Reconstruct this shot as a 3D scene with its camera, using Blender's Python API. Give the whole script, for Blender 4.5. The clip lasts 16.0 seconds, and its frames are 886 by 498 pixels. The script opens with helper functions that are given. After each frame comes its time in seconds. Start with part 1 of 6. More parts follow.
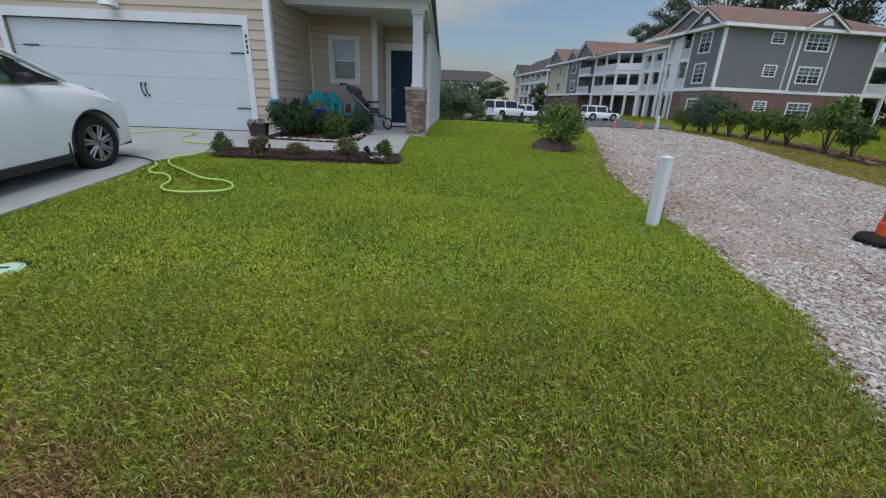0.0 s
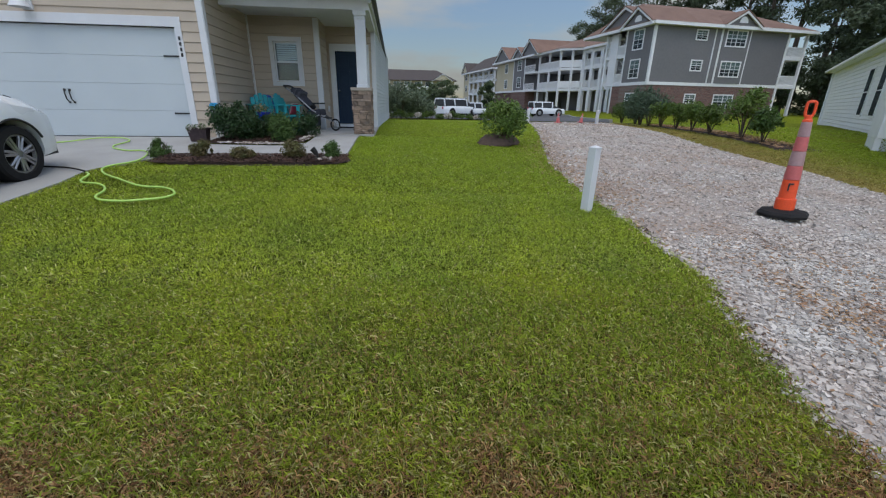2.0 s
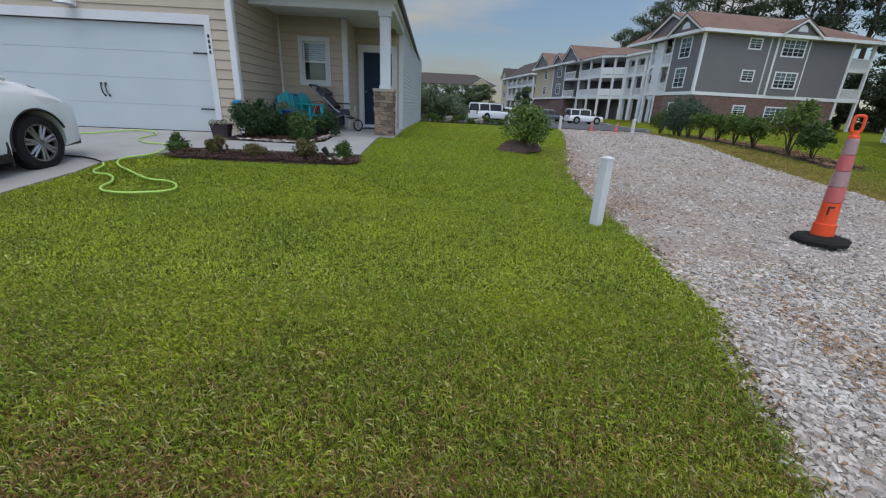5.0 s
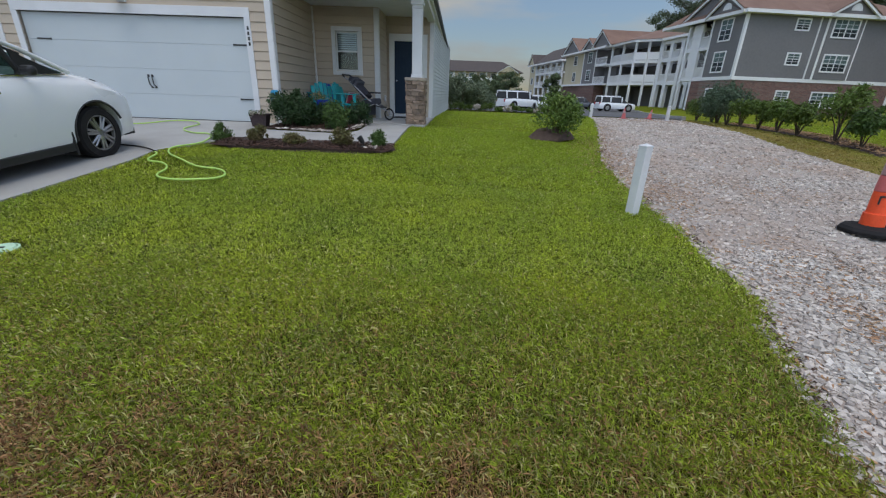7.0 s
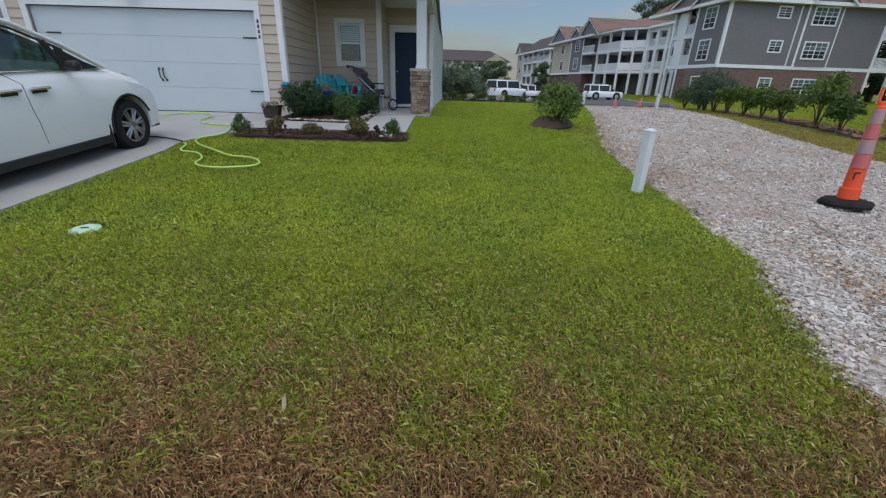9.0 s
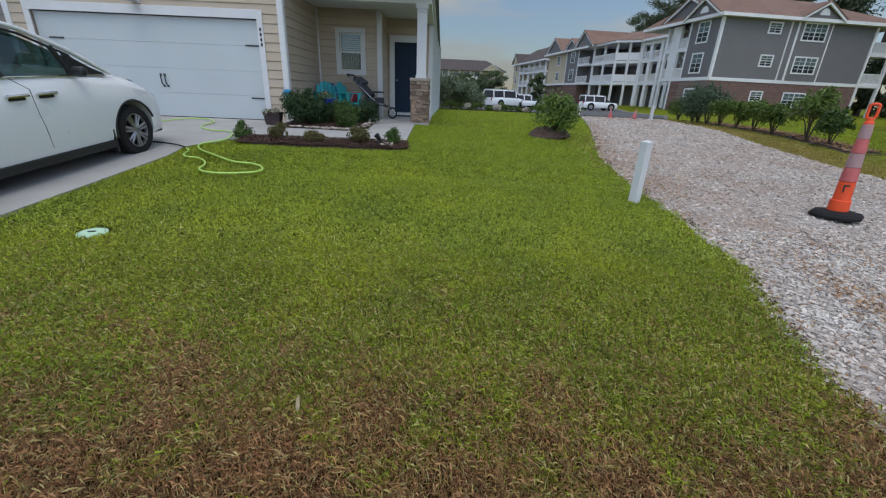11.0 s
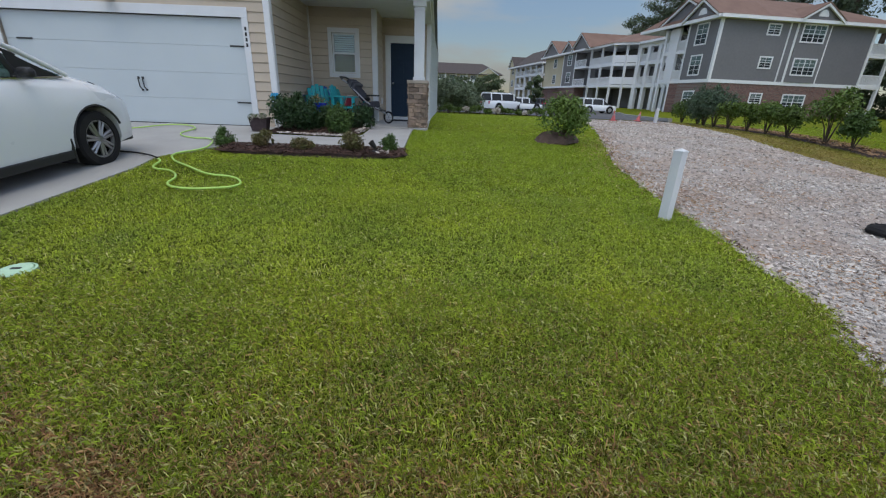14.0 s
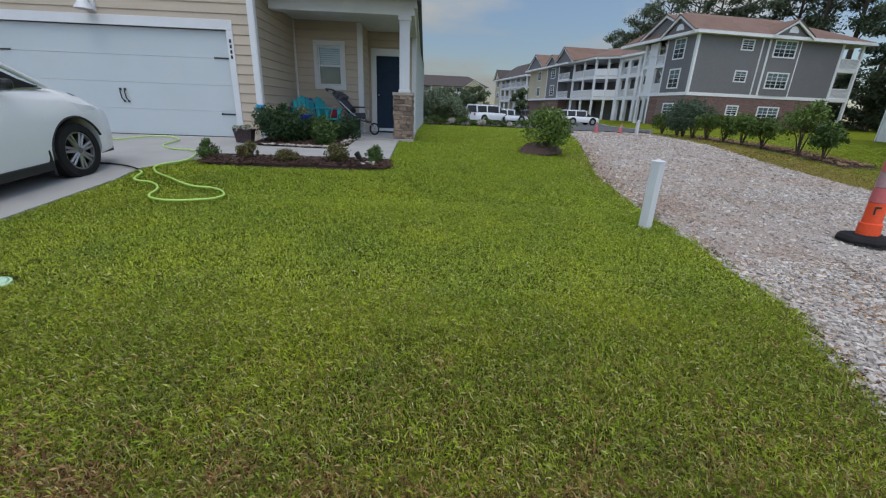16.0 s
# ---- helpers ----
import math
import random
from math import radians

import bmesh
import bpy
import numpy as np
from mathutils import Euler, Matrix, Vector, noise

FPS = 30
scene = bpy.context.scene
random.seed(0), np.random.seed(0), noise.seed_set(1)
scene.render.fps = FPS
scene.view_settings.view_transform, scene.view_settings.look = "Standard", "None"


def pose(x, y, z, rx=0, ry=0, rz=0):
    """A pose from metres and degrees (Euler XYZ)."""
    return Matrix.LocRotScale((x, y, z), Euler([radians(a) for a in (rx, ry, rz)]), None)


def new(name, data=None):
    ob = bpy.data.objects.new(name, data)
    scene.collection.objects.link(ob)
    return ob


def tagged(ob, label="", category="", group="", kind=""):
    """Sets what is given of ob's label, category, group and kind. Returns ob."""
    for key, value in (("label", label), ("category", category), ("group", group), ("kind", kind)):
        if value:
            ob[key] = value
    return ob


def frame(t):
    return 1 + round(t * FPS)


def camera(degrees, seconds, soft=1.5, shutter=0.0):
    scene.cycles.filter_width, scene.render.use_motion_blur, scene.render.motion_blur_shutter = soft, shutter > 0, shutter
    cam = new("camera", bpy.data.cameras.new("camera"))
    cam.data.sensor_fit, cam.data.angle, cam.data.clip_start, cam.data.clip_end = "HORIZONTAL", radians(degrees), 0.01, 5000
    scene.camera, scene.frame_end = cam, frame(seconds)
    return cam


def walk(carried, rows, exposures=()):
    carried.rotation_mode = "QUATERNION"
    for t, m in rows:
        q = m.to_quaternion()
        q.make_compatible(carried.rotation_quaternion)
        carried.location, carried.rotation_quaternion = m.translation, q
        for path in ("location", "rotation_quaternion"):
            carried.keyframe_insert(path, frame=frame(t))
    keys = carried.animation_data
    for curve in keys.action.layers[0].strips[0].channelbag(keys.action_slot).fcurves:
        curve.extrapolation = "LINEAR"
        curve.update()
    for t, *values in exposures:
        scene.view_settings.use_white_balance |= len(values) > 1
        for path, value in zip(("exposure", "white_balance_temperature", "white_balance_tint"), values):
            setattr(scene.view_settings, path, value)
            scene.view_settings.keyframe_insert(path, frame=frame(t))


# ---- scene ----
cam = camera(95.1, 16.0, soft=1.2)
METRES, EYE, TILT, LEAN, TURN = 3.08, 1.393, 0.0, 0.0, -0.7
ROWS = [
    (0.0, 0.0, 0.0, 0.0, 0.79, -19.9, -2.19),
    (0.5, -0.0033, 0.0022, 0.0005, 0.31, -19.78, -1.89),
    (1.0, -0.0116, 0.0085, 0.0019, -1.07, -19.76, -1.46),
    (1.5, -0.0128, 0.0034, 0.0, -3.35, -19.81, -1.02),
    (2.0, 0.033, -0.0608, -0.0006, -5.71, -19.82, -0.87),
    (2.5, 0.0662, -0.0907, 0.0003, -7.81, -19.72, -1.12),
    (3.0, 0.0834, -0.0601, -0.0014, -8.68, -19.5, -1.69),
    (3.5, 0.1015, -0.0051, 0.002, -7.87, -19.32, -2.32),
    (4.0, 0.1264, 0.006, -0.0002, -5.61, -19.23, -2.7),
    (6.5, 0.1779, -0.0178, -0.0032, 3.2, -20.43, -1.9),
    (7.0, 0.1197, -0.0347, -0.0027, 2.79, -21.05, -1.94),
    (7.5, 0.0868, -0.0591, -0.0016, 2.47, -21.47, -2.09),
    (8.0, 0.0806, -0.1178, -0.0025, 2.21, -21.75, -2.05),
    (8.5, 0.0594, -0.165, 0.0008, 1.75, -22.02, -1.8),
    (9.0, -0.0121, -0.1898, -0.002, 0.99, -22.26, -1.48),
    (11.5, -0.0349, -0.2119, 0.0045, 0.54, -20.8, -2.31),
    (12.0, 0.0143, -0.2101, 0.0025, 1.52, -20.5, -2.41),
    (12.5, 0.0137, -0.1828, -0.0003, 2.12, -20.36, -2.37),
    (13.0, -0.0326, -0.127, 0.0044, 2.25, -20.44, -2.31),
    (13.5, -0.0396, -0.0978, 0.0024, 2.0, -20.75, -2.18),
    (14.0, -0.0601, 0.0128, -0.0002, 0.05, -20.74, -1.98),
    (14.5, -0.0544, 0.0114, 0.0006, -0.61, -20.16, -2.04),
    (15.0, -0.0513, 0.009, 0.0008, -1.09, -19.59, -2.18),
    (15.5, -0.0516, 0.0068, 0.0013, -1.51, -19.25, -2.24),
    (16.0, -0.0511, 0.0041, 0.0016, -1.75, -19.21, -2.08),
]
walk(cam, [(t, pose(0, 0, EYE, TILT, LEAN, TURN) @ pose(METRES * x, METRES * y, METRES * z, 90 + pitch, roll, yaw)) for t, x, y, z, yaw, pitch, roll in ROWS])
# sky: thin broken cloud over blue, soft light from high up behind the camera
world = bpy.data.worlds.new("sky")
scene.world = world
world.use_nodes = True
wn, wl = world.node_tree.nodes, world.node_tree.links
wn.clear()
w_out = wn.new("ShaderNodeOutputWorld")
w_bg = wn.new("ShaderNodeBackground")
w_sky = wn.new("ShaderNodeTexSky")
w_sky.sky_type, w_sky.sun_disc = "NISHITA", False
SUN_UP, SUN_ROUND = 70.0, 180.0
w_sky.sun_elevation, w_sky.sun_rotation = radians(SUN_UP), radians(SUN_ROUND)
w_sky.air_density, w_sky.dust_density = 1.0, 0.4
w_co = wn.new("ShaderNodeTexCoord")
w_map = wn.new("ShaderNodeMapping")
w_map.inputs["Scale"].default_value = (1.0, 1.0, 3.6)
w_map.inputs["Location"].default_value = (2.3, 0.7, 0.2)
w_noise = wn.new("ShaderNodeTexNoise")
w_noise.inputs["Scale"].default_value, w_noise.inputs["Detail"].default_value = 3.4, 7
w_ramp = wn.new("ShaderNodeValToRGB")
w_ramp.color_ramp.elements[0].position, w_ramp.color_ramp.elements[1].position = 0.42, 0.66
w_mix = wn.new("ShaderNodeMix")
w_mix.data_type = "RGBA"
w_mix.inputs["B"].default_value = (4.85, 4.9, 4.75, 1)
wl.new(w_co.outputs["Generated"], w_map.inputs[0])
wl.new(w_map.outputs[0], w_noise.inputs["Vector"])
wl.new(w_noise.outputs["Fac"], w_ramp.inputs[0])
wl.new(w_ramp.outputs["Color"], w_mix.inputs["Factor"])
wl.new(w_sky.outputs[0], w_mix.inputs["A"])
# thin cloud glows round the hidden sun and falls off smoothly away from it
w_sunward = wn.new("ShaderNodeVectorMath")
w_sunward.operation = "DOT_PRODUCT"
wl.new(w_co.outputs["Generated"], w_sunward.inputs[0])
w_sunward.inputs[1].default_value = (math.cos(radians(SUN_UP)) * math.sin(radians(SUN_ROUND)), math.cos(radians(SUN_UP)) * math.cos(radians(SUN_ROUND)), math.sin(radians(SUN_UP)))
w_up = wn.new("ShaderNodeMapRange")
w_up.inputs["From Min"].default_value, w_up.inputs["From Max"].default_value = -0.5, 1.0
w_up.inputs["To Min"].default_value, w_up.inputs["To Max"].default_value = 0.15, 2.35
wl.new(w_sunward.outputs["Value"], w_up.inputs["Value"])
w_dome = wn.new("ShaderNodeVectorMath")
w_dome.operation = "SCALE"
wl.new(w_mix.outputs["Result"], w_dome.inputs[0])
wl.new(w_up.outputs["Result"], w_dome.inputs["Scale"])
wl.new(w_dome.outputs[0], w_bg.inputs[0])
w_bg.inputs["Strength"].default_value = 0.138
wl.new(w_bg.outputs[0], w_out.inputs[0])
sun_data = bpy.data.lights.new("sun", "SUN")
sun_data.energy, sun_data.angle, sun_data.color = 1.25, radians(40), (1.0, 0.93, 0.82)
sun = new("sun", sun_data)
sun.matrix_world = pose(0, 0, 30, 90 - SUN_UP, 0, 180 - SUN_ROUND)


# ---- materials ----
def surface(name, base, second=None, scale=6.0, rough=0.6, bump=0.15, fine=60.0, metal=0.0, vary=0.0, island=False, coat=0.0, blotch=0.5, spec=0.5, grain=0.3):
    """A two-scale surface: large blotches from base to second, fine grain in colour and relief, and a shift from piece to piece."""
    m = bpy.data.materials.new(name)
    m.use_nodes = True
    n, l = m.node_tree.nodes, m.node_tree.links
    p = n["Principled BSDF"]
    p.inputs["Metallic"].default_value = metal
    p.inputs["Coat Weight"].default_value = coat
    p.inputs["Specular IOR Level"].default_value = spec
    second = second or tuple(c * 0.8 for c in base)
    geo = n.new("ShaderNodeNewGeometry")
    big = n.new("ShaderNodeTexNoise")
    big.inputs["Scale"].default_value, big.inputs["Detail"].default_value = scale, 4
    small = n.new("ShaderNodeTexNoise")
    small.inputs["Scale"].default_value, small.inputs["Detail"].default_value = fine, 3
    l.new(geo.outputs["Position"], big.inputs["Vector"])
    l.new(geo.outputs["Position"], small.inputs["Vector"])
    ramp = n.new("ShaderNodeMapRange")
    ramp.inputs["From Min"].default_value, ramp.inputs["From Max"].default_value = 0.5 - blotch * 0.4, 0.5 + blotch * 0.4
    l.new(big.outputs["Fac"], ramp.inputs["Value"])
    mix = n.new("ShaderNodeMix")
    mix.data_type = "RGBA"
    mix.inputs["A"].default_value, mix.inputs["B"].default_value = (*base, 1), (*second, 1)
    l.new(ramp.outputs["Result"], mix.inputs["Factor"])
    hsv = n.new("ShaderNodeHueSaturation")
    l.new(mix.outputs["Result"], hsv.inputs["Color"])
    val = n.new("ShaderNodeMath")
    val.operation = "MULTIPLY_ADD"
    l.new(small.outputs["Fac"], val.inputs[0])
    val.inputs[1].default_value, val.inputs[2].default_value = grain, 1 - grain / 2
    last = val
    if vary:
        if island:
            rnd = geo.outputs["Random Per Island"]
        else:
            rnd = n.new("ShaderNodeObjectInfo").outputs["Random"]
        add = n.new("ShaderNodeMath")
        add.operation = "MULTIPLY_ADD"
        l.new(rnd, add.inputs[0])
        add.inputs[1].default_value, add.inputs[2].default_value = vary, 1 - vary / 2
        mul = n.new("ShaderNodeMath")
        mul.operation = "MULTIPLY"
        l.new(val.outputs[0], mul.inputs[0])
        l.new(add.outputs[0], mul.inputs[1])
        last = mul
    l.new(last.outputs[0], hsv.inputs["Value"])
    l.new(hsv.outputs[0], p.inputs["Base Color"])
    rr = n.new("ShaderNodeMapRange")
    rr.inputs["To Min"].default_value, rr.inputs["To Max"].default_value = rough * 0.85, min(1, rough * 1.15)
    l.new(big.outputs["Fac"], rr.inputs["Value"])
    l.new(rr.outputs["Result"], p.inputs["Roughness"])
    if bump:
        b = n.new("ShaderNodeBump")
        b.inputs["Strength"].default_value, b.inputs["Distance"].default_value = bump, 0.01
        l.new(small.outputs["Fac"], b.inputs["Height"])
        l.new(b.outputs[0], p.inputs["Normal"])
    return m


def leaf_material(name, base, second, scale=3.0, rough=0.55, thin=0.25, spec=0.35):
    """Leaves: colour by leaf and by region, with some light coming through."""
    m = surface(name, base, second, scale=scale, rough=rough, bump=0.0, vary=0.7, island=True, spec=spec)
    n, l = m.node_tree.nodes, m.node_tree.links
    p, out = n["Principled BSDF"], n["Material Output"]
    tr = n.new("ShaderNodeBsdfTranslucent")
    src = p.inputs["Base Color"].links[0].from_socket
    l.new(src, tr.inputs["Color"])
    mx = n.new("ShaderNodeMixShader")
    mx.inputs[0].default_value = thin
    l.new(p.outputs[0], mx.inputs[1])
    l.new(tr.outputs[0], mx.inputs[2])
    l.new(mx.outputs[0], out.inputs[0])
    return m


def lawn_colours(m, green, lime, straw, floor_shade=1.0, pale=0.8, far_colour=(0.275, 0.375, 0.026), ground=False):
    """Drives a lawn material's colour by place: green, lime patches, and a straw-brown dead belt with its own ragged outline."""
    n, l = m.node_tree.nodes, m.node_tree.links
    p = n["Principled BSDF"]
    geo = n.new("ShaderNodeNewGeometry")
    sep = n.new("ShaderNodeSeparateXYZ")
    l.new(geo.outputs["Position"], sep.inputs[0])

    def noise_at(s, d, lo, hi):
        t = n.new("ShaderNodeTexNoise")
        t.inputs["Scale"].default_value, t.inputs["Detail"].default_value = s, d
        l.new(geo.outputs["Position"], t.inputs["Vector"])
        r = n.new("ShaderNodeMapRange")
        r.inputs["From Min"].default_value, r.inputs["From Max"].default_value = lo, hi
        l.new(t.outputs["Fac"], r.inputs["Value"])
        return r.outputs["Result"]

    def math_(op, a, b, c=None):
        q = n.new("ShaderNodeMath")
        q.operation = op
        for i, v in enumerate((a, b, c)):
            if v is None:
                continue
            if isinstance(v, (int, float)):
                q.inputs[i].default_value = v
            else:
                l.new(v, q.inputs[i])
        return q.outputs[0]

    def mixed(f, a, b):
        q = n.new("ShaderNodeMix")
        q.data_type = "RGBA"
        l.new(f, q.inputs["Factor"])
        for key, v in (("A", a), ("B", b)):
            if isinstance(v, tuple):
                q.inputs[key].default_value = (*v, 1)
            else:
                l.new(v, q.inputs[key])
        return q.outputs["Result"]

    patches = noise_at(1.3, 6, 0.34, 0.70)
    col = mixed(patches, green, lime)
    blue = noise_at(0.55, 2, 0.5, 0.75)
    col = mixed(math_("MULTIPLY", blue, 0.4), col, (green[0] * 0.62, green[1] * 0.86, green[2] * 1.1))
    # the lawn's colour turns lighter and yellower towards the house
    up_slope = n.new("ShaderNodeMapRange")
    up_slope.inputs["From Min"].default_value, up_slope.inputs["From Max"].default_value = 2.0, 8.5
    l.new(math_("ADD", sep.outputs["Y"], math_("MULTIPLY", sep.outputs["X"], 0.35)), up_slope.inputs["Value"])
    col = mixed(math_("MULTIPLY", up_slope.outputs["Result"], math_("MULTIPLY_ADD", patches, 0.3, 0.62)), col, far_colour)
    # dead belt along the kerb side of the lawn, ragged by noise
    rag = noise_at(3.2, 6, 0.25, 0.75)
    belt = math_("ADD", math_("MULTIPLY_ADD", sep.outputs["Y"], -0.85, 0.97), math_("MULTIPLY", sep.outputs["X"], -0.06))
    belt = math_("ADD", belt, math_("MULTIPLY_ADD", rag, 1.1, -0.42))
    n_clamp = n.new("ShaderNodeMapRange")
    n_clamp.inputs["From Min"].default_value, n_clamp.inputs["From Max"].default_value = -0.18, 0.80
    l.new(belt, n_clamp.inputs["Value"])
    spots = noise_at(2.6, 5, 0.56, 0.76)
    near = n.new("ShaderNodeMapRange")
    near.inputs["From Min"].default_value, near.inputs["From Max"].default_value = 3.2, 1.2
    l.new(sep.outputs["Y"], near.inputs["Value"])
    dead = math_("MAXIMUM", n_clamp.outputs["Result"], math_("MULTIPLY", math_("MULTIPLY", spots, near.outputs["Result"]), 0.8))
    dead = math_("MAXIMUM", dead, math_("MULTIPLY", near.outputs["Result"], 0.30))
    rnd = noise_at(210, 2, 0.30, 0.70) if ground else geo.outputs["Random Per Island"]
    sharp = n.new("ShaderNodeMapRange")
    sharp.inputs["From Min"].default_value, sharp.inputs["From Max"].default_value = -0.15, 0.15
    l.new(math_("SUBTRACT", dead, math_("MULTIPLY_ADD", rnd, 0.9, 0.06)), sharp.inputs["Value"])
    tone = math_("FRACT", math_("MULTIPLY", rnd, 91.7), 0.0)
    dry = mixed(tone, (straw[0] * 0.62, straw[1] * 0.52, straw[2] * 0.5), (straw[0] * 1.4, straw[1] * 1.5, straw[2] * 1.45))
    col = mixed(sharp.outputs["Result"], col, dry)
    # worn tan strip beyond the lane
    off = math_("SUBTRACT", math_("MULTIPLY_ADD", sep.outputs["Y"], -0.235, -5.75), math_("MULTIPLY", sep.outputs["X"], -1.0))
    fade = n.new("ShaderNodeMapRange")
    fade.inputs["From Min"].default_value, fade.inputs["From Max"].default_value = 3.0, 0.5
    l.new(off, fade.inputs["Value"])
    side = math_("GREATER_THAN", off, -0.6)
    worn = math_("MULTIPLY", math_("MULTIPLY", fade.outputs["Result"], side), math_("MULTIPLY_ADD", rag, 0.5, 0.6))
    col = mixed(math_("MINIMUM", worn, 0.92), col, (0.27, 0.205, 0.065))
    # a few bleached stems everywhere, more of them where the grass thins
    stem = math_("FRACT", math_("MULTIPLY", rnd, 53.9), 0.0)
    bleached = math_("LESS_THAN", stem, math_("MULTIPLY_ADD", near.outputs["Result"], 0.12, 0.05))
    col = mixed(math_("MULTIPLY", bleached, pale), col, (0.46, 0.43, 0.19))
    hsv = n.new("ShaderNodeHueSaturation")
    l.new(col, hsv.inputs["Color"])
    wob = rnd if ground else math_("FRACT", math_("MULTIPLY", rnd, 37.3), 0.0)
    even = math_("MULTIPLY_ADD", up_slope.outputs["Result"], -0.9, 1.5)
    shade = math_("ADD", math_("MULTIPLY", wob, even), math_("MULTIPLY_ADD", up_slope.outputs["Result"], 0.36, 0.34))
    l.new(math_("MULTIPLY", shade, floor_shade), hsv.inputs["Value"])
    l.new(hsv.outputs[0], p.inputs["Base Color"])
    for link in [k for k in l if k.to_node.type == "BSDF_TRANSLUCENT" and k.to_socket.name == "Color"]:
        l.remove(link)
    for tr in [k for k in n if k.type == "BSDF_TRANSLUCENT"]:
        l.new(hsv.outputs[0], tr.inputs["Color"])
    return m


GREEN, LIME, STRAW = (0.215, 0.280, 0.034), (0.325, 0.375, 0.032), (0.34, 0.195, 0.100)
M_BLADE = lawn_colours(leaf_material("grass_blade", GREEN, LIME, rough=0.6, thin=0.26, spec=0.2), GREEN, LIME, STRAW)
# soil in darkened grass greens: the shade between blades is in its colour
M_LAWN = lawn_colours(surface("lawn_soil_shade", (0.06, 0.08, 0.02), rough=0.95, bump=0.9, fine=90, spec=0.05), (0.045, 0.060, 0.008), (0.07, 0.085, 0.009), (0.042, 0.023, 0.012), 0.8, 0.0, (0.19, 0.225, 0.014), True)
M_CONCRETE = surface("concrete", (0.36, 0.355, 0.34), (0.28, 0.275, 0.265), scale=1.6, rough=0.9, bump=0.25, fine=140, blotch=0.8)
M_ASPHALT = surface("asphalt", (0.09, 0.09, 0.092), (0.065, 0.065, 0.068), scale=0.5, rough=0.9, bump=0.4, fine=70)
M_GRAVEL_BED = surface("gravel_fines", (0.35, 0.32, 0.295), (0.31, 0.24, 0.19), scale=1.5, rough=0.95, bump=1.0, fine=75, blotch=0.9, grain=0.9)
M_STONE = surface("crushed_stone", (0.47, 0.437, 0.398), (0.40, 0.335, 0.29), scale=1.5, rough=0.95, bump=0.4, fine=120, vary=0.7, island=True, spec=0.2)
M_STONE_PIECE = surface("crushed_stone_single", (0.47, 0.437, 0.398), (0.40, 0.335, 0.29), scale=1.5, rough=0.95, bump=0.4, fine=120, vary=0.55, spec=0.2)
M_STRAWBIT = surface("pine_straw", (0.27, 0.145, 0.085), (0.33, 0.21, 0.10), scale=5, rough=0.9, bump=0, vary=0.7, island=True)
M_MOUND = surface("brown_mulch", (0.115, 0.075, 0.058), (0.075, 0.048, 0.037), scale=7, rough=0.95, bump=1.0, fine=50)
M_MULCH = surface("mulch", (0.05, 0.026, 0.018), (0.028, 0.015, 0.011), scale=9, rough=0.95, bump=1.0, fine=60)
M_MULCH_CHIP = surface("mulch_chip", (0.075, 0.036, 0.024), (0.04, 0.02, 0.014), scale=9, rough=0.95, bump=0.2, vary=1.0, island=True)
M_SIDING = surface("tan_siding", (0.45, 0.375, 0.295), (0.42, 0.35, 0.275), scale=1.4, rough=0.62, bump=0.12, fine=80, vary=0.06)
M_SIDING_BACK = surface("tan_siding_backing", (0.30, 0.25, 0.195), rough=0.9)
M_VINYL = surface("pale_grey_vinyl", (0.50, 0.53, 0.56), (0.46, 0.49, 0.52), scale=1.1, rough=0.5, bump=0.06, vary=0.05)
M_VINYL_WHITE = surface("white_vinyl", (0.84, 0.85, 0.86), (0.78, 0.79, 0.80), scale=2.5, rough=0.45, bump=0.05, grain=0.1)
M_WHITE = surface("white_paint", (0.62, 0.63, 0.65), (0.57, 0.58, 0.60), scale=2.5, rough=0.5, bump=0.05, grain=0.1)
M_DOOR_WHITE = surface("garage_white", (0.465, 0.51, 0.535), (0.43, 0.475, 0.50), scale=0.8, rough=0.42, bump=0.03, fine=110, grain=0.08)
M_NAVY = surface("navy_door_paint", (0.012, 0.026, 0.05), (0.016, 0.032, 0.058), rough=0.6, bump=0.03, spec=0.2)
M_BLACK = surface("black_metal", (0.02, 0.02, 0.022), rough=0.5, bump=0.05)
M_RUBBER = surface("black_rubber", (0.013, 0.013, 0.014), (0.022, 0.021, 0.021), scale=9, rough=0.85, bump=0.25, spec=0.2)
M_SHINGLE = surface("dark_shingle", (0.075, 0.06, 0.055), (0.05, 0.04, 0.038), scale=3, rough=0.95, bump=0.8, fine=30)
M_BROWN_ROOF = surface("brown_shingle", (0.19, 0.115, 0.085), (0.155, 0.092, 0.07), scale=0.7, rough=0.95, bump=0.6, fine=6)
M_GREY_SIDING = surface("grey_siding", (0.160, 0.155, 0.162), (0.148, 0.144, 0.150), scale=0.3, rough=0.7, bump=0.1, fine=5)
M_CREAM_SIDING = surface("cream_siding", (0.50, 0.44, 0.31), (0.46, 0.40, 0.28), scale=0.3, rough=0.7, bump=0.1, fine=5)
M_APT_WHITE = surface("white_trim", (0.74, 0.745, 0.755), (0.69, 0.695, 0.705), scale=0.5, rough=0.6, bump=0.05)
# near-black, stands in for the shade of unlit interiors
M_SHADE_ROOM = surface("painted_interior_shade", (0.05, 0.05, 0.055), rough=0.9, bump=0)
M_STONES = surface("ledgestone", (0.27, 0.190, 0.14), (0.18, 0.140, 0.115), scale=7, rough=0.9, bump=0.7, fine=45, vary=0.95)
M_MORTAR = surface("mortar", (0.10, 0.088, 0.078), rough=0.95, bump=0.5)
M_BARK = surface("bark", (0.10, 0.075, 0.055), (0.06, 0.045, 0.035), scale=4, rough=0.95, bump=0.7, fine=25)
